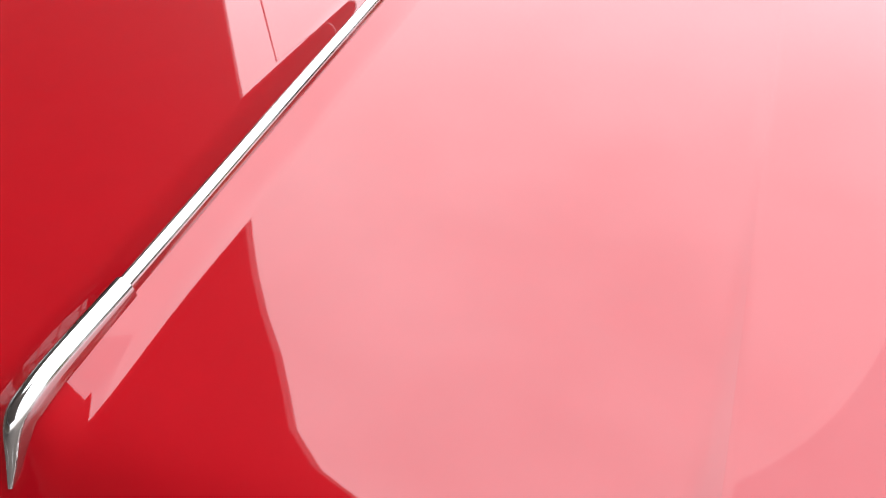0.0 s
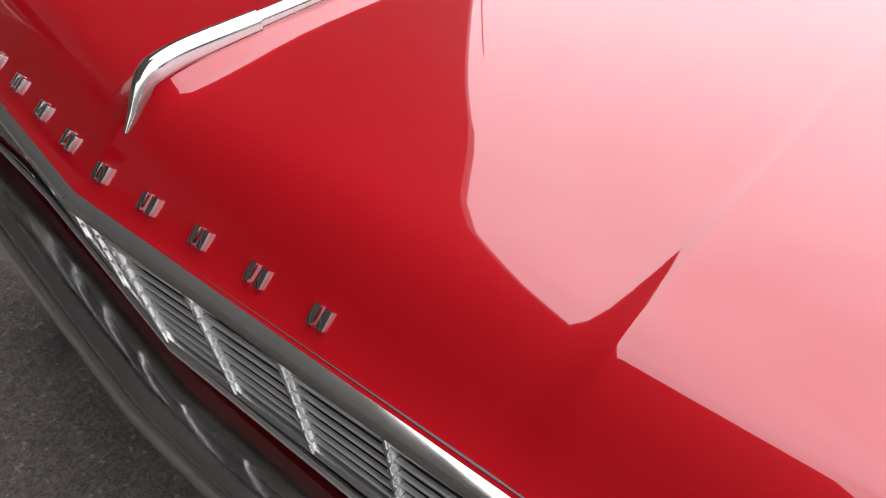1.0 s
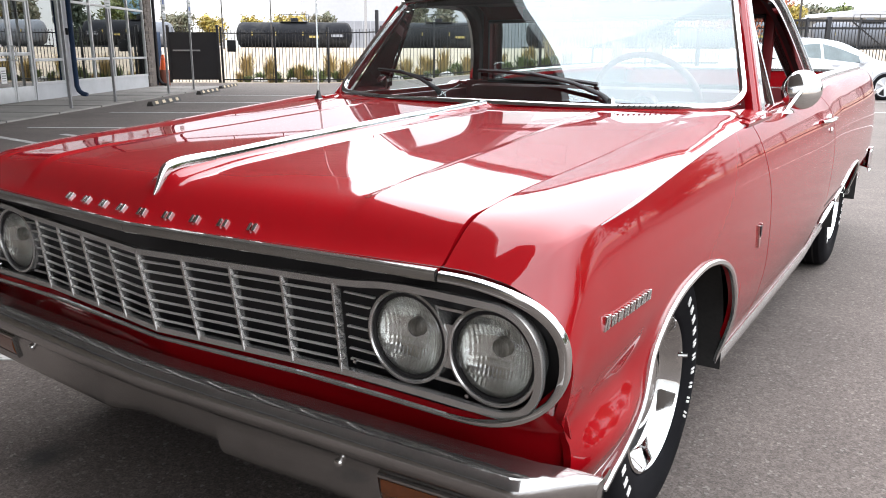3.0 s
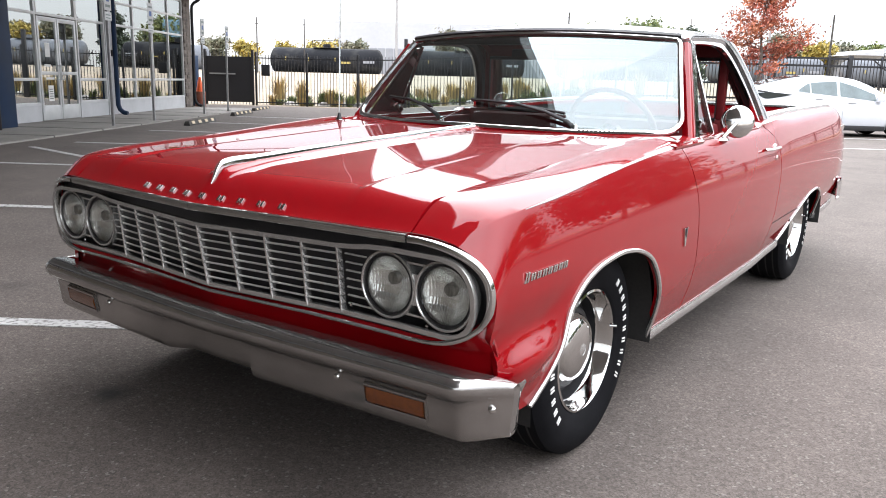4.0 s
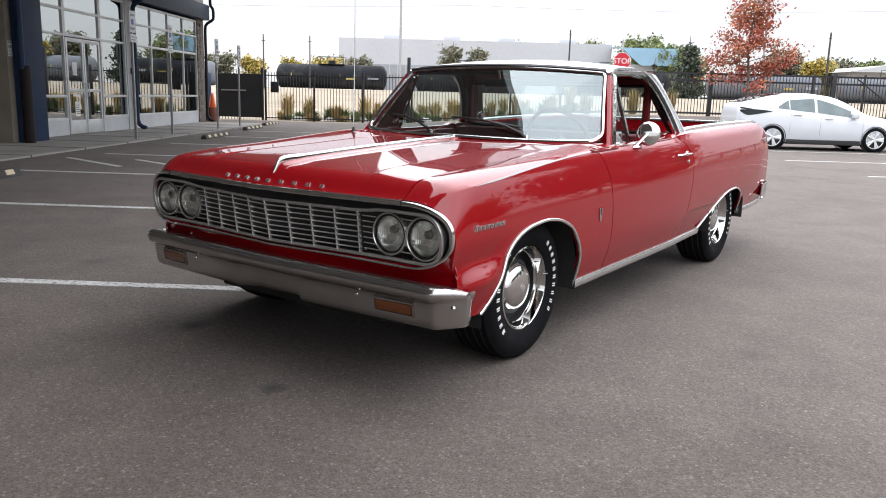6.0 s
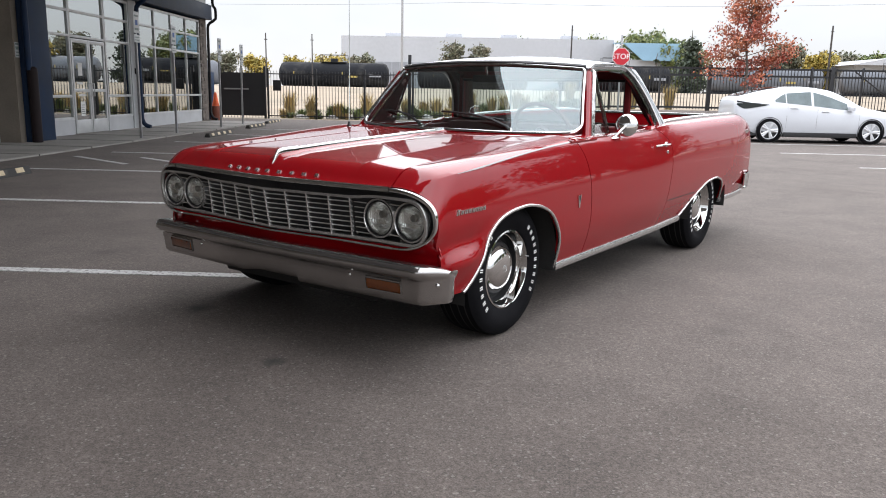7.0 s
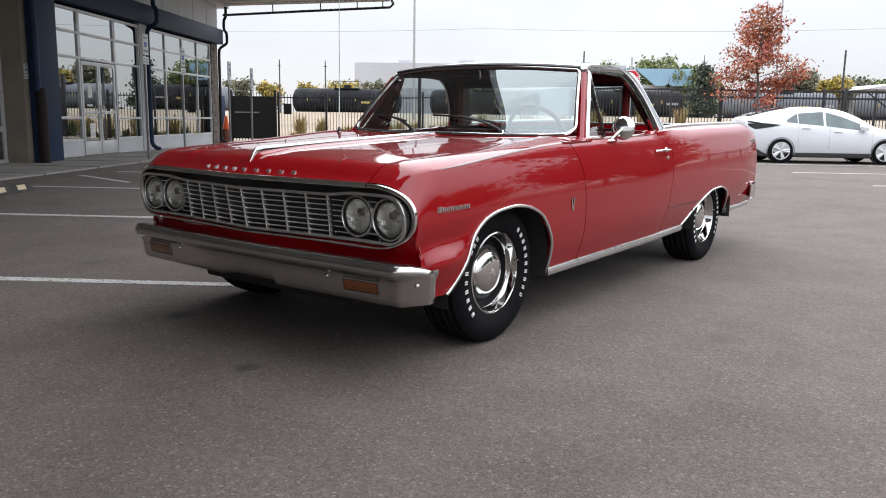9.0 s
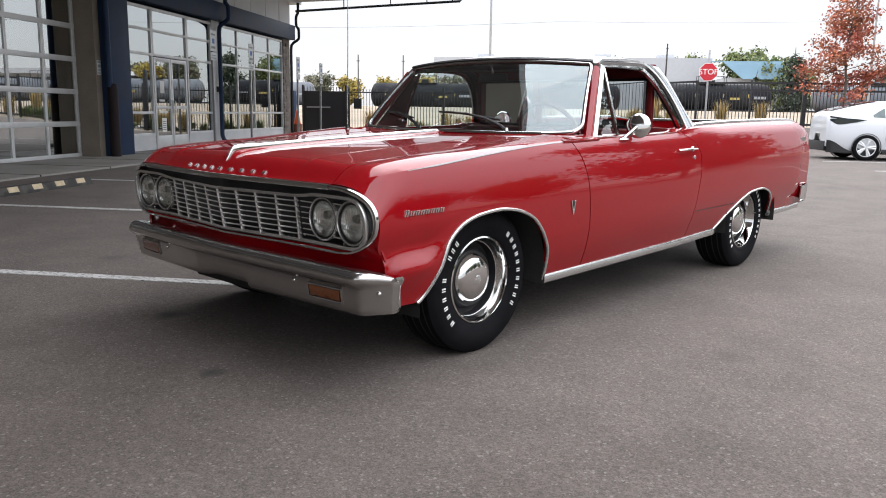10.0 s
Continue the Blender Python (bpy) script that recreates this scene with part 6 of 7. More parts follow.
bm = tube([(FU + 0.1, 24.0, 4.52), (-6.0, 24.05, 4.68), (CAN_U, 24.05, 4.84), (CAN_U + 0.12, 24.0, 4.95), (CAN_U + 0.12, 23.5, 5.0)], 0.045, 8, up=(0, 0, 1))
part("canopy_edge_pipe", bm, M["black"], building, "black canopy edge pipe")
for u in (-7.0, -5.3, -4.0, -3.1):
    part("canopy_hanger", tube([(u, 24.0, 4.52 + 0.053 * (u - FU)), (u, 23.98, deck_z(u) + 0.02)], 0.02, 6, up=(1, 0, 0)), M["black"], building, "")


# ---- sign posts, cone, fence ----
def sign_post(v, u=-7.0, h=2.70):
    p = thing("parking_sign_post", "galvanised post with narrow white and blue parking signs", "sign post", place(u, v, 0.03), "parking sign posts")
    part("post", newbox(-0.025, 0.025, -0.025, 0.025, 0, h - 0.05, 0.004), M["galv"], p)
    part("upper_sign", newbox(0.026, 0.032, -0.15, 0.15, h - 0.50, h - 0.04, 0.002), M["sign_white"], p, "white sign plate")
    part("sign_symbol", newbox(0.032, 0.035, -0.06, 0.06, h - 0.33, h - 0.22), M["sign_blue"], p, "small blue symbol panel")
    part("sign_print", newbox(0.032, 0.035, -0.10, 0.10, h - 0.15, h - 0.11), M["sign_grey"], p)
    part("sign_print", newbox(0.032, 0.035, -0.10, 0.10, h - 0.44, h - 0.39), M["sign_grey"], p)
    part("lower_sign", newbox(0.026, 0.032, -0.15, 0.15, h - 0.70, h - 0.53, 0.002), M["sign_white"], p, "white sign plate")
    for k in range(2):
        part("sign_print", newbox(0.032, 0.035, -0.10, 0.10, h - 0.66 + 0.06 * k, h - 0.64 + 0.06 * k), M["sign_grey"], p)
    return p


for v, h in ((13.3, 2.80), (15.45, 2.68), (19.0, 2.60), (21.2, 2.55)):
    sign_post(v, h=h)

cone = thing("traffic_cone", "orange traffic cone standing on a rusty brown drum", "cone", place(-8.75, 23.85, 0.03))
part("cone_body", lathe(bmesh.new(), [(0.0, 0.98), (0.03, 0.98), (0.045, 0.95), (0.13, 0.50)], 24), M["orange"], cone)
part("drum", lathe(bmesh.new(), [(0.14, 0.50), (0.17, 0.50), (0.18, 0.47), (0.17, 0.3), (0.18, 0.25), (0.17, 0.2), (0.18, 0.0)], 24), M["barrel"], cone, "rusty brown drum")

FV = 26.0
fence = thing("fence", "black steel picket fence with taller posts on a low bank", "fence", ENV.copy())


def fz(u):
    return 0.02 + 0.63 * ease((u + 4.0) / 11.0)


bm = bmesh.new()
u = -7.4
while u < 34:
    w = 0.009 if u < 4.6 else 0.012
    box(bm, u - w, u + w, FV - 0.009, FV + 0.009, fz(u) + 0.06, fz(u) + lerp(1.83, 1.60, ease((u - 1.0) / 5.0)))
    u += 0.118
tagged(part("picket_run", bm, M["fence"], fence), kind="stuff")
i = 0
u = -7.4
while u < 34:
    part("fence_post", newbox(u - 0.035, u + 0.035, FV - 0.035, FV + 0.035, fz(u) - 0.1, fz(u) + lerp(1.92, 1.68, ease((u - 1.0) / 5.0)), 0.005), M["fence"], fence)
    deep = 0.02 if u < 3.7 else 0.036
    for dz in (0.13, lerp(1.71, 1.58, ease((u - 1.0) / 5.0))) + ((1.32,) if u > 3 else ()):
        bm = sweep(bmesh.new(), [(u, FV, fz(u) + dz), (u + 1.86, FV, fz(u + 1.86) + dz)], [(-0.018, -deep), (0.018, -deep), (0.018, deep), (-0.018, deep)])
        part("fence_rail", bm, M["fence"], fence)
    u += 1.86
gate = thing("sheet_gate", "black solid sheet gate with a grey cross bar beside the fence", "gate", ENV.copy())
part("gate_sheet", newbox(-9.24, -7.54, FV - 0.02, FV + 0.02, 0.14, 1.76), M["gate"], gate)
for u in (-9.25, -7.52):
    part("gate_post", newbox(u - 0.04, u + 0.04, FV - 0.05, FV + 0.05, 0.0, 2.0, 0.005), M["fence"], gate)
part("gate_bar", newbox(-9.1, -8.15, FV - 0.05, FV - 0.025, 1.12, 1.17), M["galv"], gate, "grey cross bar")
part("gate_box", newbox(-7.18, -6.88, FV - 0.12, FV - 0.03, 1.10, 1.50, 0.01), M["gate"], gate, "black control box")
bm = bmesh.new()
u = -9.2
while u < -7.5:
    box(bm, u - 0.009, u + 0.009, FV - 0.009, FV + 0.009, 0.06, 1.93)
    u += 0.118
tagged(part("gate_pickets", bm, M["fence"], gate), kind="stuff")
for u in (9.3, 13.8):
    part("tall_fence_post", newbox(u - 0.07, u + 0.07, FV - 0.10, FV + 0.04, fz(u) - 0.2, fz(u) + 1.70, 0.006), M["fence"], fence)
part("tall_fence_post", newbox(-1.95 - 0.06, -1.95 + 0.06, FV - 0.1, FV + 0.04, 0.1, 2.52, 0.006), M["fence"], fence)
for u0 in (14.6, 17.4):
    bm = sweep(bmesh.new(), [(u0, FV - 0.03, fz(u0) + 1.56), (u0 + 1.6, FV - 0.03, fz(u0) + 0.4)], [(-0.02, -0.02), (0.02, -0.02), (0.02, 0.02), (-0.02, 0.02)])
    part("fence_brace", bm, M["fence"], fence)

# stop sign
stop = thing("stop_sign", "red octagonal stop sign with white letters on a steel post", "sign", place(5.84, 25.3, fz(5.84)))
part("post", newbox(-0.03, 0.03, -0.03, 0.03, 0, 2.70, 0.004), M["galv"], stop)
oct_pts = [(0.335 * math.cos(radians(22.5 + 45 * k)), 0.335 * math.sin(radians(22.5 + 45 * k))) for k in range(8)]
sz = 2.56 - fz(5.84)
part("sign_border", prism(oct_pts, 0.004, pose(0, -0.034, sz, 90, 0, 0)), M["white_print"], stop, "white border")
part("sign_face", prism([(x * 0.94, y * 0.94) for x, y in oct_pts], 0.008, pose(0, -0.034, sz, 90, 0, 0)), M["sign_red"], stop, "red sign face")
part("sign_word", letters("STOP", 0.27, 0.002, pose(0, -0.045, sz, 90, 0, 0)), M["white_print"], stop, "white word")


# ---- trees ----
def tree(name, label, u, v, z, height, radius, mat, count, leaf, crown_from, trunk=0.08, seed=1, conifer=False, thin=1.0, cone=False, boughs=30):
    rnd = random.Random(seed)
    t = thing(name, label, "tree", place(u, v, z))
    bm = bmesh.new()
    line = [(rnd.uniform(-0.03, 0.03) * k * height * 0.15, rnd.uniform(-0.03, 0.03) * k * height * 0.15, height * 0.93 * k / 6) for k in range(7)]
    sweep(bm, line, round_shape(trunk, 8), up=(1, 0, 0), scale=lambda q: 1.15 - 0.95 * q)
    limbs = []
    for k in range(boughs):
        q = rnd.uniform(crown_from * 0.9, 0.92)
        a = rnd.uniform(0, 2 * math.pi)
        reach = radius * (1.05 - q) / (1.05 - crown_from) if conifer else radius * math.sin(math.pi * min(1, max(0.2, (q - crown_from * 0.8) / (1.02 - crown_from * 0.8)))) ** 0.6
        if cone:
            reach = radius * ((1.04 - q) / (1.04 - crown_from)) ** 0.95
        reach *= rnd.uniform(0.65, 1.08)
        base = Vector((0, 0, height * q * (0.93 if cone else 0.82)))
        tip = base + Vector((math.cos(a) * reach, math.sin(a) * reach, reach * (0.05 if conifer else rnd.uniform(-0.05, 0.6) if cone else rnd.uniform(0.35, 0.9))))
        mid = base.lerp(tip, 0.5) + Vector((0, 0, 0.06 * reach))
        limbs.append((base, mid, tip))
        sweep(bm, [tuple(base), tuple(mid), tuple(tip)], round_shape(trunk * 0.28, 5), up=(0.3, 0.2, 1), scale=lambda s: 1.1 - 0.9 * s)
    part("trunk", bm, M["bark"], t, "grey-brown trunk and limbs")
    verts, faces = [], []
    reaches = [(tip - base).length ** 1.3 for base, mid, tip in limbs]
    for k in range(count):
        base, mid, tip = rnd.choices(limbs, reaches)[0] if cone else rnd.choice(limbs)
        s = rnd.uniform(0.2, 1.08)
        p = base.lerp(mid, s * 2) if s < 0.5 else mid.lerp(tip, s * 2 - 1)
        spread = radius * 0.17 * thin
        p = p + Vector((rnd.gauss(0, spread), rnd.gauss(0, spread), rnd.gauss(0, spread * 0.8)))
        n = Vector((rnd.gauss(0, 1), rnd.gauss(0, 1), rnd.gauss(0.5, 1))).normalized()
        a = n.orthogonal().normalized()
        b = n.cross(a)
        sz2 = leaf * rnd.uniform(0.6, 1.3)
        i0 = len(verts)
        verts += [tuple(p - a * sz2), tuple(p + b * sz2 * 0.55 + n * sz2 * 0.1), tuple(p + a * sz2), tuple(p - b * sz2 * 0.55 + n * sz2 * 0.1)]
        faces.append((i0, i0 + 1, i0 + 2, i0 + 3))
    me = bpy.data.meshes.new("crown")
    me.from_pydata(verts, [], faces)
    me.materials.append(mat)
    crown = new("crown", me)
    crown.parent = t
    crown["kind"] = "stuff"
    return t


tree("maple_tree", "young maple tree with thin red autumn foliage", 10.3, 25.0, 0.55, 5.35, 2.0, M["leaf_red"], 7200, 0.056, 0.22, 0.055, 3, thin=0.42, cone=True, boughs=60)
FAR = [("yellow", -34.1, 120, 4.9, 2.1, "leaf_yellow"), ("grey", -38.6, 118, 4.6, 2.6, "leaf_grey"), ("yellow", -27.9, 122, 4.7, 2.0, "leaf_yellow"), ("yellow", -23.1, 123, 4.9, 2.6, "leaf_yellow"), ("green", -16.9, 118, 5.4, 1.9, "leaf_grey"),
       ("green", -2.5, 118, 8.2, 2.2, "leaf_grey"), ("grey", 0.9, 120, 8.0, 1.9, "leaf_grey"), ("green", 11.4, 198, 14.6, 3.4, "leaf_green"), ("green", 17.6, 198, 14.4, 3.6, "leaf_green"), ("green", 23.6, 198, 14.8, 3.6, "leaf_green"), ("green", 30.5, 198, 15.8, 4.2, "leaf_green"),
       ("green", 35.5, 165, 13.8, 4.0, "leaf_green"), ("green", 35.2, 142, 10.0, 3.8, "leaf_green"), ("green", 40.5, 150, 9.0, 4.0, "leaf_green"), ("grey", 55.5, 140, 9.2, 3.0, "leaf_grey"), ("yellow", 59.8, 136, 8.2, 2.3, "leaf_yellow"), ("grey", 69.5, 152, 8.6, 3.2, "leaf_grey"), ("grey", 75.5, 152, 8.0, 3.2, "leaf_green")]
for n, (c, u, v, h, r, mk) in enumerate(FAR):
    tree("background_tree", {"yellow": "yellow autumn tree beyond the railway", "green": "green leafy tree beyond the railway", "grey": "thin grey-green tree beyond the railway"}[c], u, v, 1.4, h, r, M[mk], 3600 if v < 130 else 9000, 0.25 if v < 130 else 0.36, 0.12, 0.16, 20 + n, thin=1.0 if v < 130 else 1.25)
tree("conifer_tree", "dark conifer tree beyond the fence", 29.3, 104, 1.4, 9.0, 2.6, M["leaf_dark"], 5000, 0.24, 0.05, 0.2, 60, True)
tree("conifer_tree", "small dark conifer tree beyond the fence", 23.8, 100, 1.4, 5.6, 0.7, M["leaf_dark"], 900, 0.22, 0.05, 0.15, 61, True)


LOT_TREES = ((32.5, -13.0, 6.0, 3.2, "leaf_green"), (33.0, -7.0, 6.6, 3.4, "leaf_dark"), (32.0, -1.5, 5.4, 3.0, "leaf_green"), (33.5, 4.0, 6.8, 3.4, "leaf_dark"), (32.5, 10.0, 5.8, 3.2, "leaf_green"), (28.5, 16.0, 13.0, 5.0, "leaf_dark"), (36.0, 24.0, 6.4, 3.4, "leaf_red"))
for n, (u, v, h, r, mk) in enumerate(LOT_TREES):
    tree("lot_tree", "leafy red autumn tree at the far side of the car park" if mk == "leaf_red" else "leafy tree at the far side of the car park", u, v, 0.0, h, r, M[mk], 9000, 0.17 * max(1.0, h / 8.5), 0.10, 0.13, 80 + n)


# ---- planting by the fence ----
def tuft(u, v, h, r, mat, label, seed, n=170):
    rnd = random.Random(seed)
    verts, faces = [], []
    for k in range(n):
        a, d = rnd.uniform(0, 6.283), r * 0.35 * math.sqrt(rnd.random())
        lean, hh = rnd.uniform(0.1, 1.0) * r, h * rnd.uniform(0.55, 1.05)
        ca, sa = math.cos(a), math.sin(a)
        w = 0.012
        i0 = len(verts)
        verts += [(ca * d - sa * w, sa * d + ca * w, 0), (ca * d + sa * w, sa * d - ca * w, 0), (ca * (d + lean * 0.4) + sa * w, sa * (d + lean * 0.4) - ca * w, hh * 0.7), (ca * (d + lean * 0.4) - sa * w, sa * (d + lean * 0.4) + ca * w, hh * 0.7), (ca * (d + lean), sa * (d + lean), hh)]
        faces += [(i0, i0 + 1, i0 + 2, i0 + 3), (i0 + 3, i0 + 2, i0 + 4)]
    me = bpy.data.meshes.new("grass_tuft")
    me.from_pydata(verts, [], faces)
    me.materials.append(mat)
    ob = new("grass_tuft", me)
    ob.matrix_basis = place(u, v, berm(u, v) - 0.02)
    return tagged(ob, label, "grass", "grass tufts", "stuff")


low = random.Random(11)
for k in range(46):
    tuft(-7.0 + 0.26 * k + low.uniform(-0.12, 0.12), 26.25 + low.uniform(0, 0.9), low.uniform(0.22, 0.48), low.uniform(0.22, 0.38), M["grass_tan"] if k % 5 == 0 else M["grass_green"], "low tan grass behind the fence" if k % 5 == 0 else "low green grass tuft behind the fence", 300 + k, 110)
rnd = random.Random(5)
for k in range(34):
    u = -7.0 + 0.36 * k + rnd.uniform(-0.2, 0.2)
    tan = k % 3 == 0 or u > -3.4 and k % 2
    tuft(u, 26.5 + rnd.uniform(0, 1.6), rnd.uniform(0.75, 1.25) if tan else rnd.uniform(0.35, 0.65), rnd.uniform(0.28, 0.45), M["grass_tan"] if tan else M["grass_green"], "tall tan ornamental grass behind the fence" if tan else "low green grass tuft behind the fence", 100 + k)
for k, u in enumerate((6.6, 8.0, 12.2)):
    tuft(u, 26.6, 1.0, 0.4, M["grass_tan"], "tall tan ornamental grass behind the fence", 170 + k)
for k in range(12):
    u = -6.6 + 0.7 * k + rnd.uniform(-0.3, 0.3)
    bm = bmesh.new()
    bmesh.ops.create_icosphere(bm, subdivisions=2, radius=rnd.uniform(0.12, 0.28))
    for v in bm.verts:
        v.co *= 1 + 0.25 * noise.noise(v.co * 6 + Vector((k, 0, 0)))
        v.co.z *= 0.6
    vv = 26.3 + rnd.uniform(0, 1.0)
    rock = part("rock", bm, M["rock"])
    rock.matrix_basis = place(u, vv, berm(u, vv) + 0.03)
    tagged(rock, "pale landscape rock among the grasses", "rock", "landscape rocks")


# ---- tank train ----
def tank_car(u, mat, label, seed):
    t = thing("tank_car", label, "rail car", place(u, 95, 0.90 if u < 10 else 1.12))
    L, R = 6.9, 1.52
    m = pose(0, 0, 2.05, 0, 90, 0)
    prof = [(0, L), (R * 0.55, L - 0.10), (R * 0.9, L - 0.38), (R, L - 0.7)] + [(R, L - 0.7 - k * (2 * L - 1.4) / 6) for k in range(1, 6)] + [(R, -L + 0.7), (R * 0.9, -L + 0.38), (R * 0.55, -L + 0.10), (0, -L)]
    part("tank", lathe(bmesh.new(), prof, 36, m), mat, t)
    part("underframe", newbox(-7.2, 7.2, -1.2, 1.2, 0.35, 0.62), M["tank_black"], t, "black underframe")
    for s in (-5.0, 5.0):
        part("bogie", newbox(s - 1.1, s + 1.1, -1.1, 1.1, 0.0, 0.5, 0.08), M["dark"], t, "dark bogie")
    part("walkway", newbox(-1.6, 1.6, -0.8, 0.8, 3.58, 3.63), M["fence"], t, "black walkway")
    part("dome", lathe(bmesh.new(), [(0, 0.5), (0.4, 0.5), (0.45, 0.42), (0.45, 0.0)], 18, pose(0, 0, 3.55)), mat, t, "manway dome")
    for s in (-1.6, 1.6):
        for y in (-0.8, 0.8):
            part("rail_post", newbox(s - 0.03, s + 0.03, y - 0.03, y + 0.03, 3.6, 4.5), M["fence"], t)
    for y in (-0.8, 0.8):
        part("hand_rail", newbox(-1.6, 1.6, y - 0.025, y + 0.025, 4.45, 4.5), M["fence"], t)
    for x in (-4.8, -2.0, 1.2, 4.0):
        part("reflective_mark", newbox(x, x + 0.09, -1.56, -1.5, 2.0, 2.42), M["yellow_print"], t)
    part("tank_print", newbox(2.0, 3.1, -1.55, -1.48, 1.75, 2.0), M["yellow_print"], t, "yellow print bar")
    part("tank_print", newbox(4.6, 6.0, -1.55, -1.48, 1.85, 2.15), M["ware_dark"], t, "grey print bar")
    return t


for u, mk, lab in ((-38.5, "tank_grey", "grey railway tank car"), (-17.1, "tank_black", "black railway tank car"), (0.2, "tank_black", "black railway tank car"), (17.6, "tank_black", "black railway tank car"), (36.0, "tank_grey", "weathered dark grey railway tank car"), (52.0, "tank_grey", "weathered dark grey railway tank car"), (67.8, "tank_grey", "weathered dark grey railway tank car"), (-54.3, "tank_grey", "grey railway tank car")):
    tank_car(u, M[mk], lab, 0)

# ---- far buildings ----
wh = thing("warehouse", "long pale flat-roofed warehouse behind the railway", "building", ENV.copy())
part("wall", newbox(-25.5, 26.7, 150, 190, 1.4, 11.4), M["warehouse"], wh)
part("lower_band", newbox(-25.6, 26.8, 149.9, 150.0, 1.4, 6.6), M["ware_dark"], wh, "darker lower band")
for k in range(34):
    part("wall_joint", newbox(-25.0 + 1.55 * k, -24.92 + 1.55 * k, 149.85, 149.9, 1.4, 6.6), M["warehouse"], wh)
for u in (-16, -4, 7, 19):
    part("roof_unit", newbox(u - 1.6, u + 1.6, 156, 160, 11.4, 12.5, 0.1), M["warehouse"], wh, "roof unit")
sh = thing("blue_roof_shed", "grey shed with a light blue metal roof", "building", ENV.copy())
part("wall", newbox(26.9, 36.0, 140, 160, 1.4, 7.4), M["warehouse"], sh)
bm = bmesh.new()
grid(bm, [[(26.5, 139, 10.2), (36.4, 139, 10.2)], [(26.5, 150, 10.9), (36.4, 150, 10.9)]])
grid(bm, [[(26.5, 139, 10.2), (36.4, 139, 10.2)], [(30.0, 138.5, 7.2), (36.4, 138.5, 7.2)]])
rim(bm, 0.2)
part("roof", bm, M["blue_roof"], sh, "light blue metal roof")
lw = thing("low_warehouse", "low pale warehouse behind the grey tank cars", "building", ENV.copy())
part("wall", newbox(62, 110, 128, 150, 1.4, 6.6), M["warehouse"], lw)
part("roof", prism([(60.5, 0), (112, 0), (112, 0.4), (66, 1.1)], 24, Matrix.Translation((0, 150, 6.6)) @ pose(0, 0, 0, 90, 0, 0)), M["warehouse"], lw, "shallow pale roof")


# ---- poles and wires ----
def pole(u, v, top, r, mat, label, arm=False):
    p = thing("utility_pole" if arm else "light_pole", label, "pole", place(u, v, 0.5))
    part("shaft", lathe(bmesh.new(), [(r, 0), (r * 0.7, top), (0, top)], 10), mat, p)
    if arm:
        part("cross_arm", newbox(-0.18, 0.18, -0.04, 0.04, top - 0.7, top - 0.62), M["wood_pole"], p)
    return p


pole(-5.4, 60, 13.0, 0.11, M["galv"], "tall grey light pole beyond the fence")
pole(-21.7, 80, 6.4, 0.085, M["wood_pole"], "weathered utility pole by the railway", True)
pole(-17.8, 85, 6.7, 0.085, M["wood_pole"], "weathered utility pole by the railway", True)
pole(14.2, 112, 10.3, 0.14, M["wood_pole"], "weathered utility pole by the railway", True)
pole(41.3, 90, 8.9, 0.14, M["wood_pole"], "weathered utility pole by the railway", True)
pole(19.7, 50, 12.0, 0.08, M["galv"], "thin grey light pole beyond the fence")
wires = thing("overhead_wires", "thin dark overhead wire above the railway", "wires", ENV.copy())
for z, dz in ((10.4, 0.3),):
    pts = [(u, 84, z + dz * u / 30 + 0.35 * ((u % 44 - 22) / 22) ** 2) for u in np.linspace(-60, 80, 60)]
    part("wire", tube(pts, 0.011, 4), M["wire"], wires)


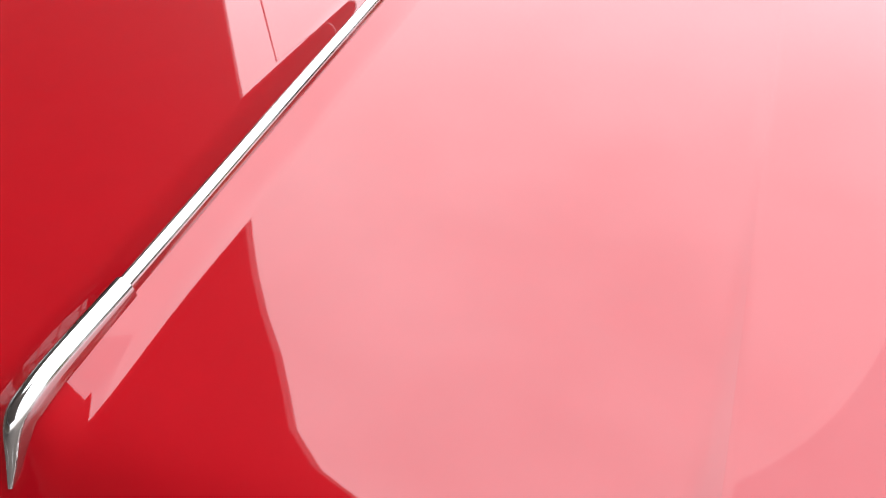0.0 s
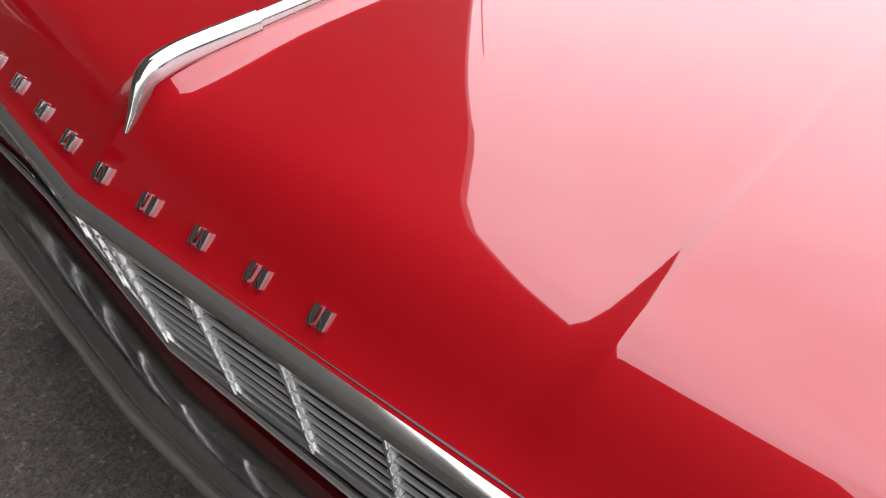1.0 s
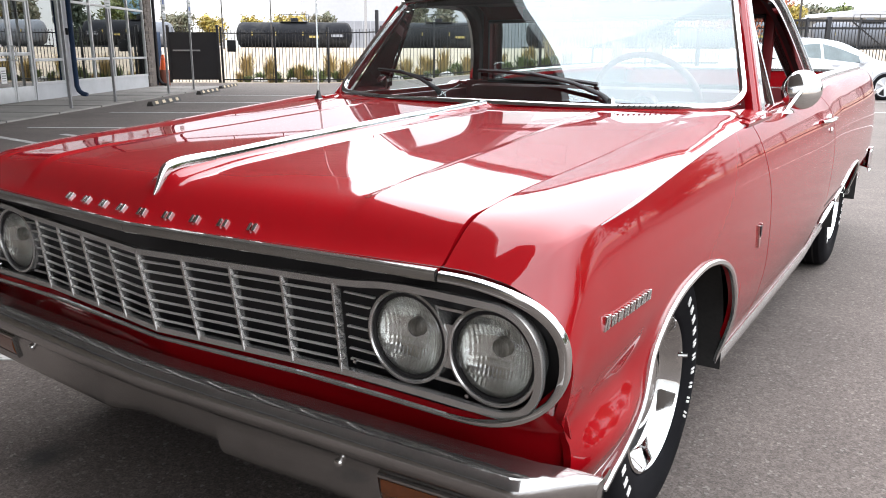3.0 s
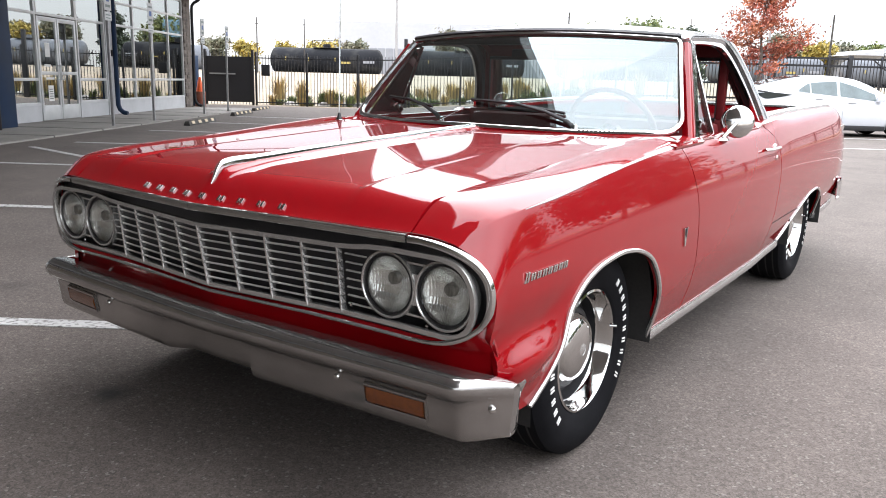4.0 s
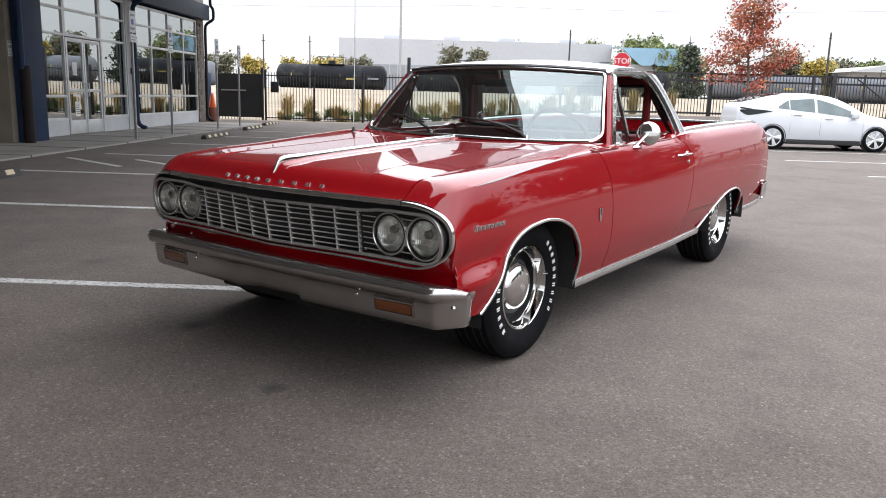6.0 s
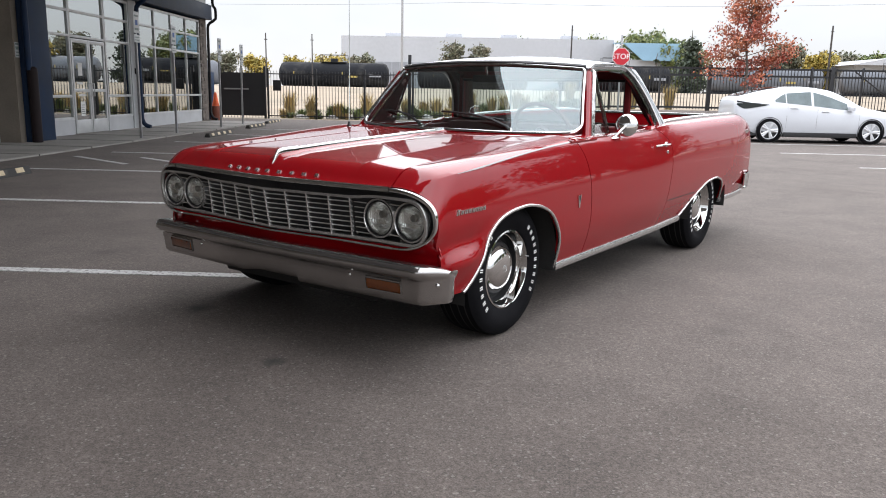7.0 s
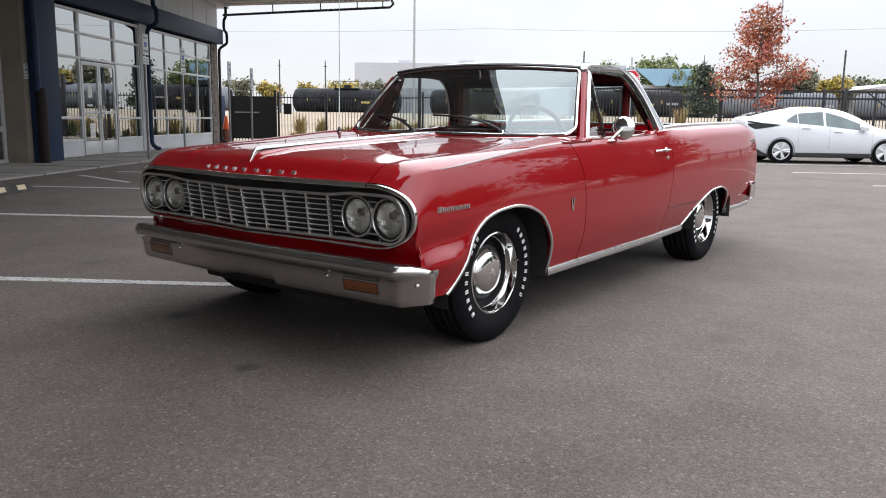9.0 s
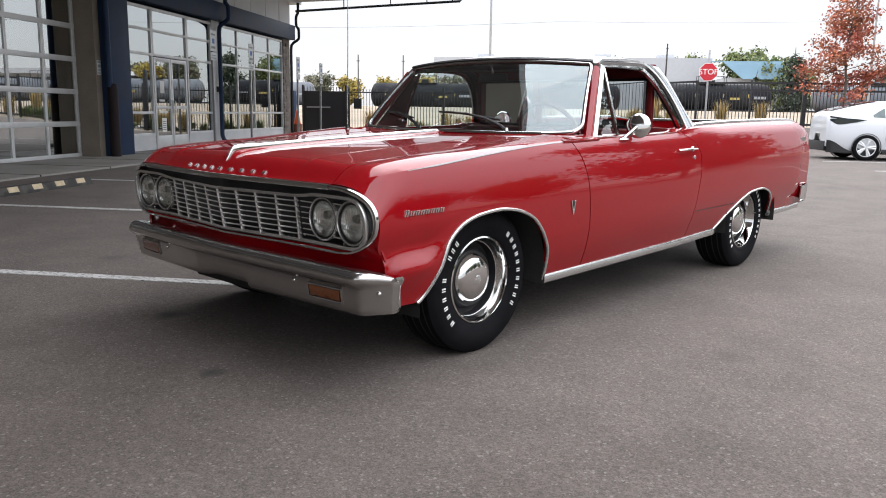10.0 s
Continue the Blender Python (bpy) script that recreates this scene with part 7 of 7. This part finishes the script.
# ---- the white hatchback ----
def white_hatchback(m):
    c = thing("white_hatchback", "white hatchback car parked by the fence", "car", m)
    # x forward along the car, y across, z up; origin under the rear axle
    roofl = curve((-1.15, -1.13, -1.09, -1.04, -0.6, 0.0, 0.42, 0.9, 1.5, 2.0, 2.55, 3.0, 3.45, 3.62), (0.82, 1.03, 1.15, 1.19, 1.31, 1.43, 1.49, 1.50, 1.44, 1.27, 0.97, 0.88, 0.72, 0.58))
    belt = curve((-1.15, -1.12, -1.0, -0.4, 0.0, 1.0, 2.0, 2.6, 3.2, 3.62), (0.76, 0.95, 1.02, 1.05, 1.05, 0.98, 0.88, 0.85, 0.78, 0.56))
    half = curve((-1.15, -1.05, -0.8, -0.3, 0.5, 2.0, 2.9, 3.35, 3.62), (0.74, 0.80, 0.85, 0.88, 0.90, 0.90, 0.88, 0.76, 0.50))
    low = curve((-1.15, -0.5, 0.0, 2.8, 3.62), (0.34, 0.24, 0.20, 0.20, 0.26))
    rows = []
    for x in [-1.15, -1.14, -1.13, -1.115, -1.09, -1.07, -1.04] + list(np.linspace(-0.98, 3.62, 48)):
        h, b, r, lo = half(x), belt(x), roofl(x), low(x)
        r = max(r, b + 0.01)
        up = min(1, (r - b) / 0.4)
        sec = [(h * 0.93, lo), (h * 0.985, lo + 0.12), (h, lerp(lo, b, 0.5)), (h * 0.985, lerp(lo, b, 0.8)), (h * 0.95, b), (h * (0.93 - 0.11 * up), lerp(b, r, 0.5)), (h * (0.90 - 0.18 * up), lerp(b, r, 0.86)), (h * (0.80 - 0.18 * up), lerp(b, r, 0.97)), (h * 0.35, r), (0, r + 0.004)]
        rows.append([(x, y, z) for y, z in sec] + [(x, -y, z) for y, z in sec[-2::-1]])
    rows = [[(-1.162 + 0.008 * f, y * f, lerp(0.58, z, f)) for _, y, z in rows[0]] for f in (0.3, 0.7, 0.93)] + rows
    bm = bmesh.new()
    grid(bm, rows)
    bmesh.ops.holes_fill(bm, edges=[e for e in bm.edges if len(e.link_faces) == 1])
    part("body_shell", bm, M["white_car"], c, "glossy white body")
    for s in (1, -1):
        def onside(x, q, d=0.006):
            h, b, r = half(x), belt(x), max(roofl(x), belt(x) + 0.01)
            up = min(1, (r - b) / 0.4)
            a, z0 = (h * 0.95, b) if q < 0.5 else (h * (0.93 - 0.11 * up), lerp(b, r, 0.5))
            e, z1 = (h * (0.93 - 0.11 * up), lerp(b, r, 0.5)) if q < 0.5 else (h * (0.90 - 0.18 * up), lerp(b, r, 0.86))
            k = q * 2 if q < 0.5 else q * 2 - 1
            return (x, s * (lerp(a, e, k) + d), lerp(z0, z1, k))
        for x0, x1, qa, qb in ((0.12, 0.40, (0.08, 0.22), (0.06, 0.64)), (0.43, 1.08, (0.05, 0.66), (0.05, 0.84)), (1.15, 2.05, (0.05, 0.84), (0.06, 0.50))):
            bm = bmesh.new()
            grid(bm, [[onside(x, lerp(lerp(qa[0], qb[0], t), lerp(qa[1], qb[1], t), k)) for k in np.linspace(0, 1, 5)] for t in np.linspace(0, 1, 7) for x in [lerp(x0, x1, t)]])
            part("side_window", bm, M["car_glass"], c, "green-grey tinted side window")
        for x in (1.23, 0.43, 2.35):
            bm = tube([(x, s * (half(x) * 0.998 + 0.001), 0.40), (x, s * (half(x) + 0.001), 0.62), (x + 0.02, s * (half(x) * 0.968 + 0.001), belt(x) - 0.04)], 0.002, 5, up=(0, 1, 0))
            part("door_gap", bm, M["dark"], c, "dark door gap")
        for x in (0.62, 1.45):
            part("door_handle", newbox(x - 0.10, x + 0.10, s * (half(x) * 0.985) - 0.02, s * (half(x) * 0.985) + 0.02, belt(x) - 0.10, belt(x) - 0.075, 0.008), M["white_car"], c, "white door handle")
        part("wing_mirror", newbox(2.02, 2.18, s * 0.86, s * 1.02, 0.88, 1.0, 0.03), M["white_car"], c, "white wing mirror")
        bm = bmesh.new()
        top = curve((-1.10, -0.62, -0.06), (1.03, 1.045, 1.010))
        foot = curve((-1.10, -0.86, -0.5, -0.06), (0.99, 0.89, 0.93, 1.002))
        grid(bm, [[(x, s * (half(x) * 0.985 + 0.006), lerp(foot(x), top(x), f)) for x in np.linspace(-1.10, -0.06, 15)] for f in (0, 0.5, 1.0)])
        lip = bmesh.new()
        grid(lip, [[(x, s * (half(x) * 0.955 + 0.012), 1.105 - 0.12 * (x + 1.1) - f) for x in np.linspace(-1.10, -0.62, 9)] for f in (0, 0.02, 0.042)])
        part("spoiler_lip", lip, M["black"], c, "black spoiler edge")
        bm2 = bmesh.new()
        grid(bm2, [[(x, s * (half(x) * 0.99 + 0.012), lerp(0.19, 0.50 - 0.26 * ease((x + 1.12) / 0.70), f)) for x in np.linspace(-1.14, -0.40, 10)] for f in (0, 0.5, 1)])
        part("bumper_skirt", bm2, M["black"], c, "black lower bumper skirt")
        part("tail_lamp", bm, M["dark_glass"], c, "dark tail lamp")
        part("sill_strip", newbox(0.38, 2.32, s * 0.84, s * 0.902, 0.16, 0.285, 0.01), M["black"], c, "black sill")
        for x in (0.0, 2.694):
            w = thing("wheel", "", "")
            for k in ("label", "category"):
                if k in w:
                    del w[k]
            w.parent = c
            w.matrix_basis = pose(x, s * 0.80, 0.325, 90, 0, 0 if s < 0 else 180)
            part("arch_lining", lathe(bmesh.new(), [(0.355, 0.102), (0.340, 0.104), (0.340, 0.02)], 40), M["black"], w, "black arch lining")
            part("tyre", lathe(bmesh.new(), [(0.232, 0.105), (0.25, 0.112), (0.29, 0.112), (0.318, 0.095), (0.325, 0.06), (0.325, -0.1)], 40), M["rubber"], w, "black tyre")
            part("wheel_back", lathe(bmesh.new(), [(0, 0.055), (0.225, 0.06), (0.232, 0.105)], 32), M["black"], w, "dark wheel dish")
            for k in range(5):
                a = 2 * math.pi * k / 5
                for off in (-0.14, 0.14):
                    p0 = (0.04 * math.cos(a), 0.04 * math.sin(a), 0.098)
                    p1 = (0.224 * math.cos(a + off), 0.224 * math.sin(a + off), 0.105)
                    part("spoke", tube([p0, p1], 0.026, 6, flat=0.45), M["alloy"], w, "silver spoke")
            part("rim", lathe(bmesh.new(), [(0.214, 0.10), (0.221, 0.110), (0.235, 0.110)], 40), M["alloy"], w, "silver rim")
            part("hub", lathe(bmesh.new(), [(0, 0.108), (0.045, 0.106), (0.055, 0.095)], 20), M["alloy"], w, "silver hub")
    bm = bmesh.new()
    grid(bm, [[(x, y * half(x) * (0.62 - 0.02 * k), max(roofl(x), belt(x)) + 0.012) for y in np.linspace(-1, 1, 9)] for k, x in enumerate(np.linspace(2.0, 2.62, 6))])
    part("windscreen", bm, M["dark_glass"], c, "dark windscreen")
    bm = bmesh.new()
    grid(bm, [[(x, y * half(x) * 0.60, max(roofl(x), belt(x)) + 0.012) for y in np.linspace(-1, 1, 9)] for x in np.linspace(-0.95, 0.30, 8)])
    part("rear_window", bm, M["dark_glass"], c, "dark rear window")
    part("roof_fin", prism([(0, 0), (0.22, 0), (0.05, 0.07)], 0.04, pose(0.36, 0.02, 1.375, 90, 0, 0), 0.006), M["white_car"], c, "white roof fin")
    part("rear_diffuser", newbox(-1.185, -1.10, -0.66, 0.66, 0.22, 0.47, 0.02), M["black"], c, "black rear diffuser")
    part("underside", newbox(-0.6, 3.4, -0.78, 0.78, 0.16, 0.30), M["dark"], c, "dark underside")
    for ob in c.children:                          # short rear overhang
        if ob.type == "MESH":
            for v in ob.data.vertices:
                v.co.x *= 0.80 if v.co.x < 0 else 1.0
    return c


white_hatchback(place(8.50, 18.22, 0.0, 0))
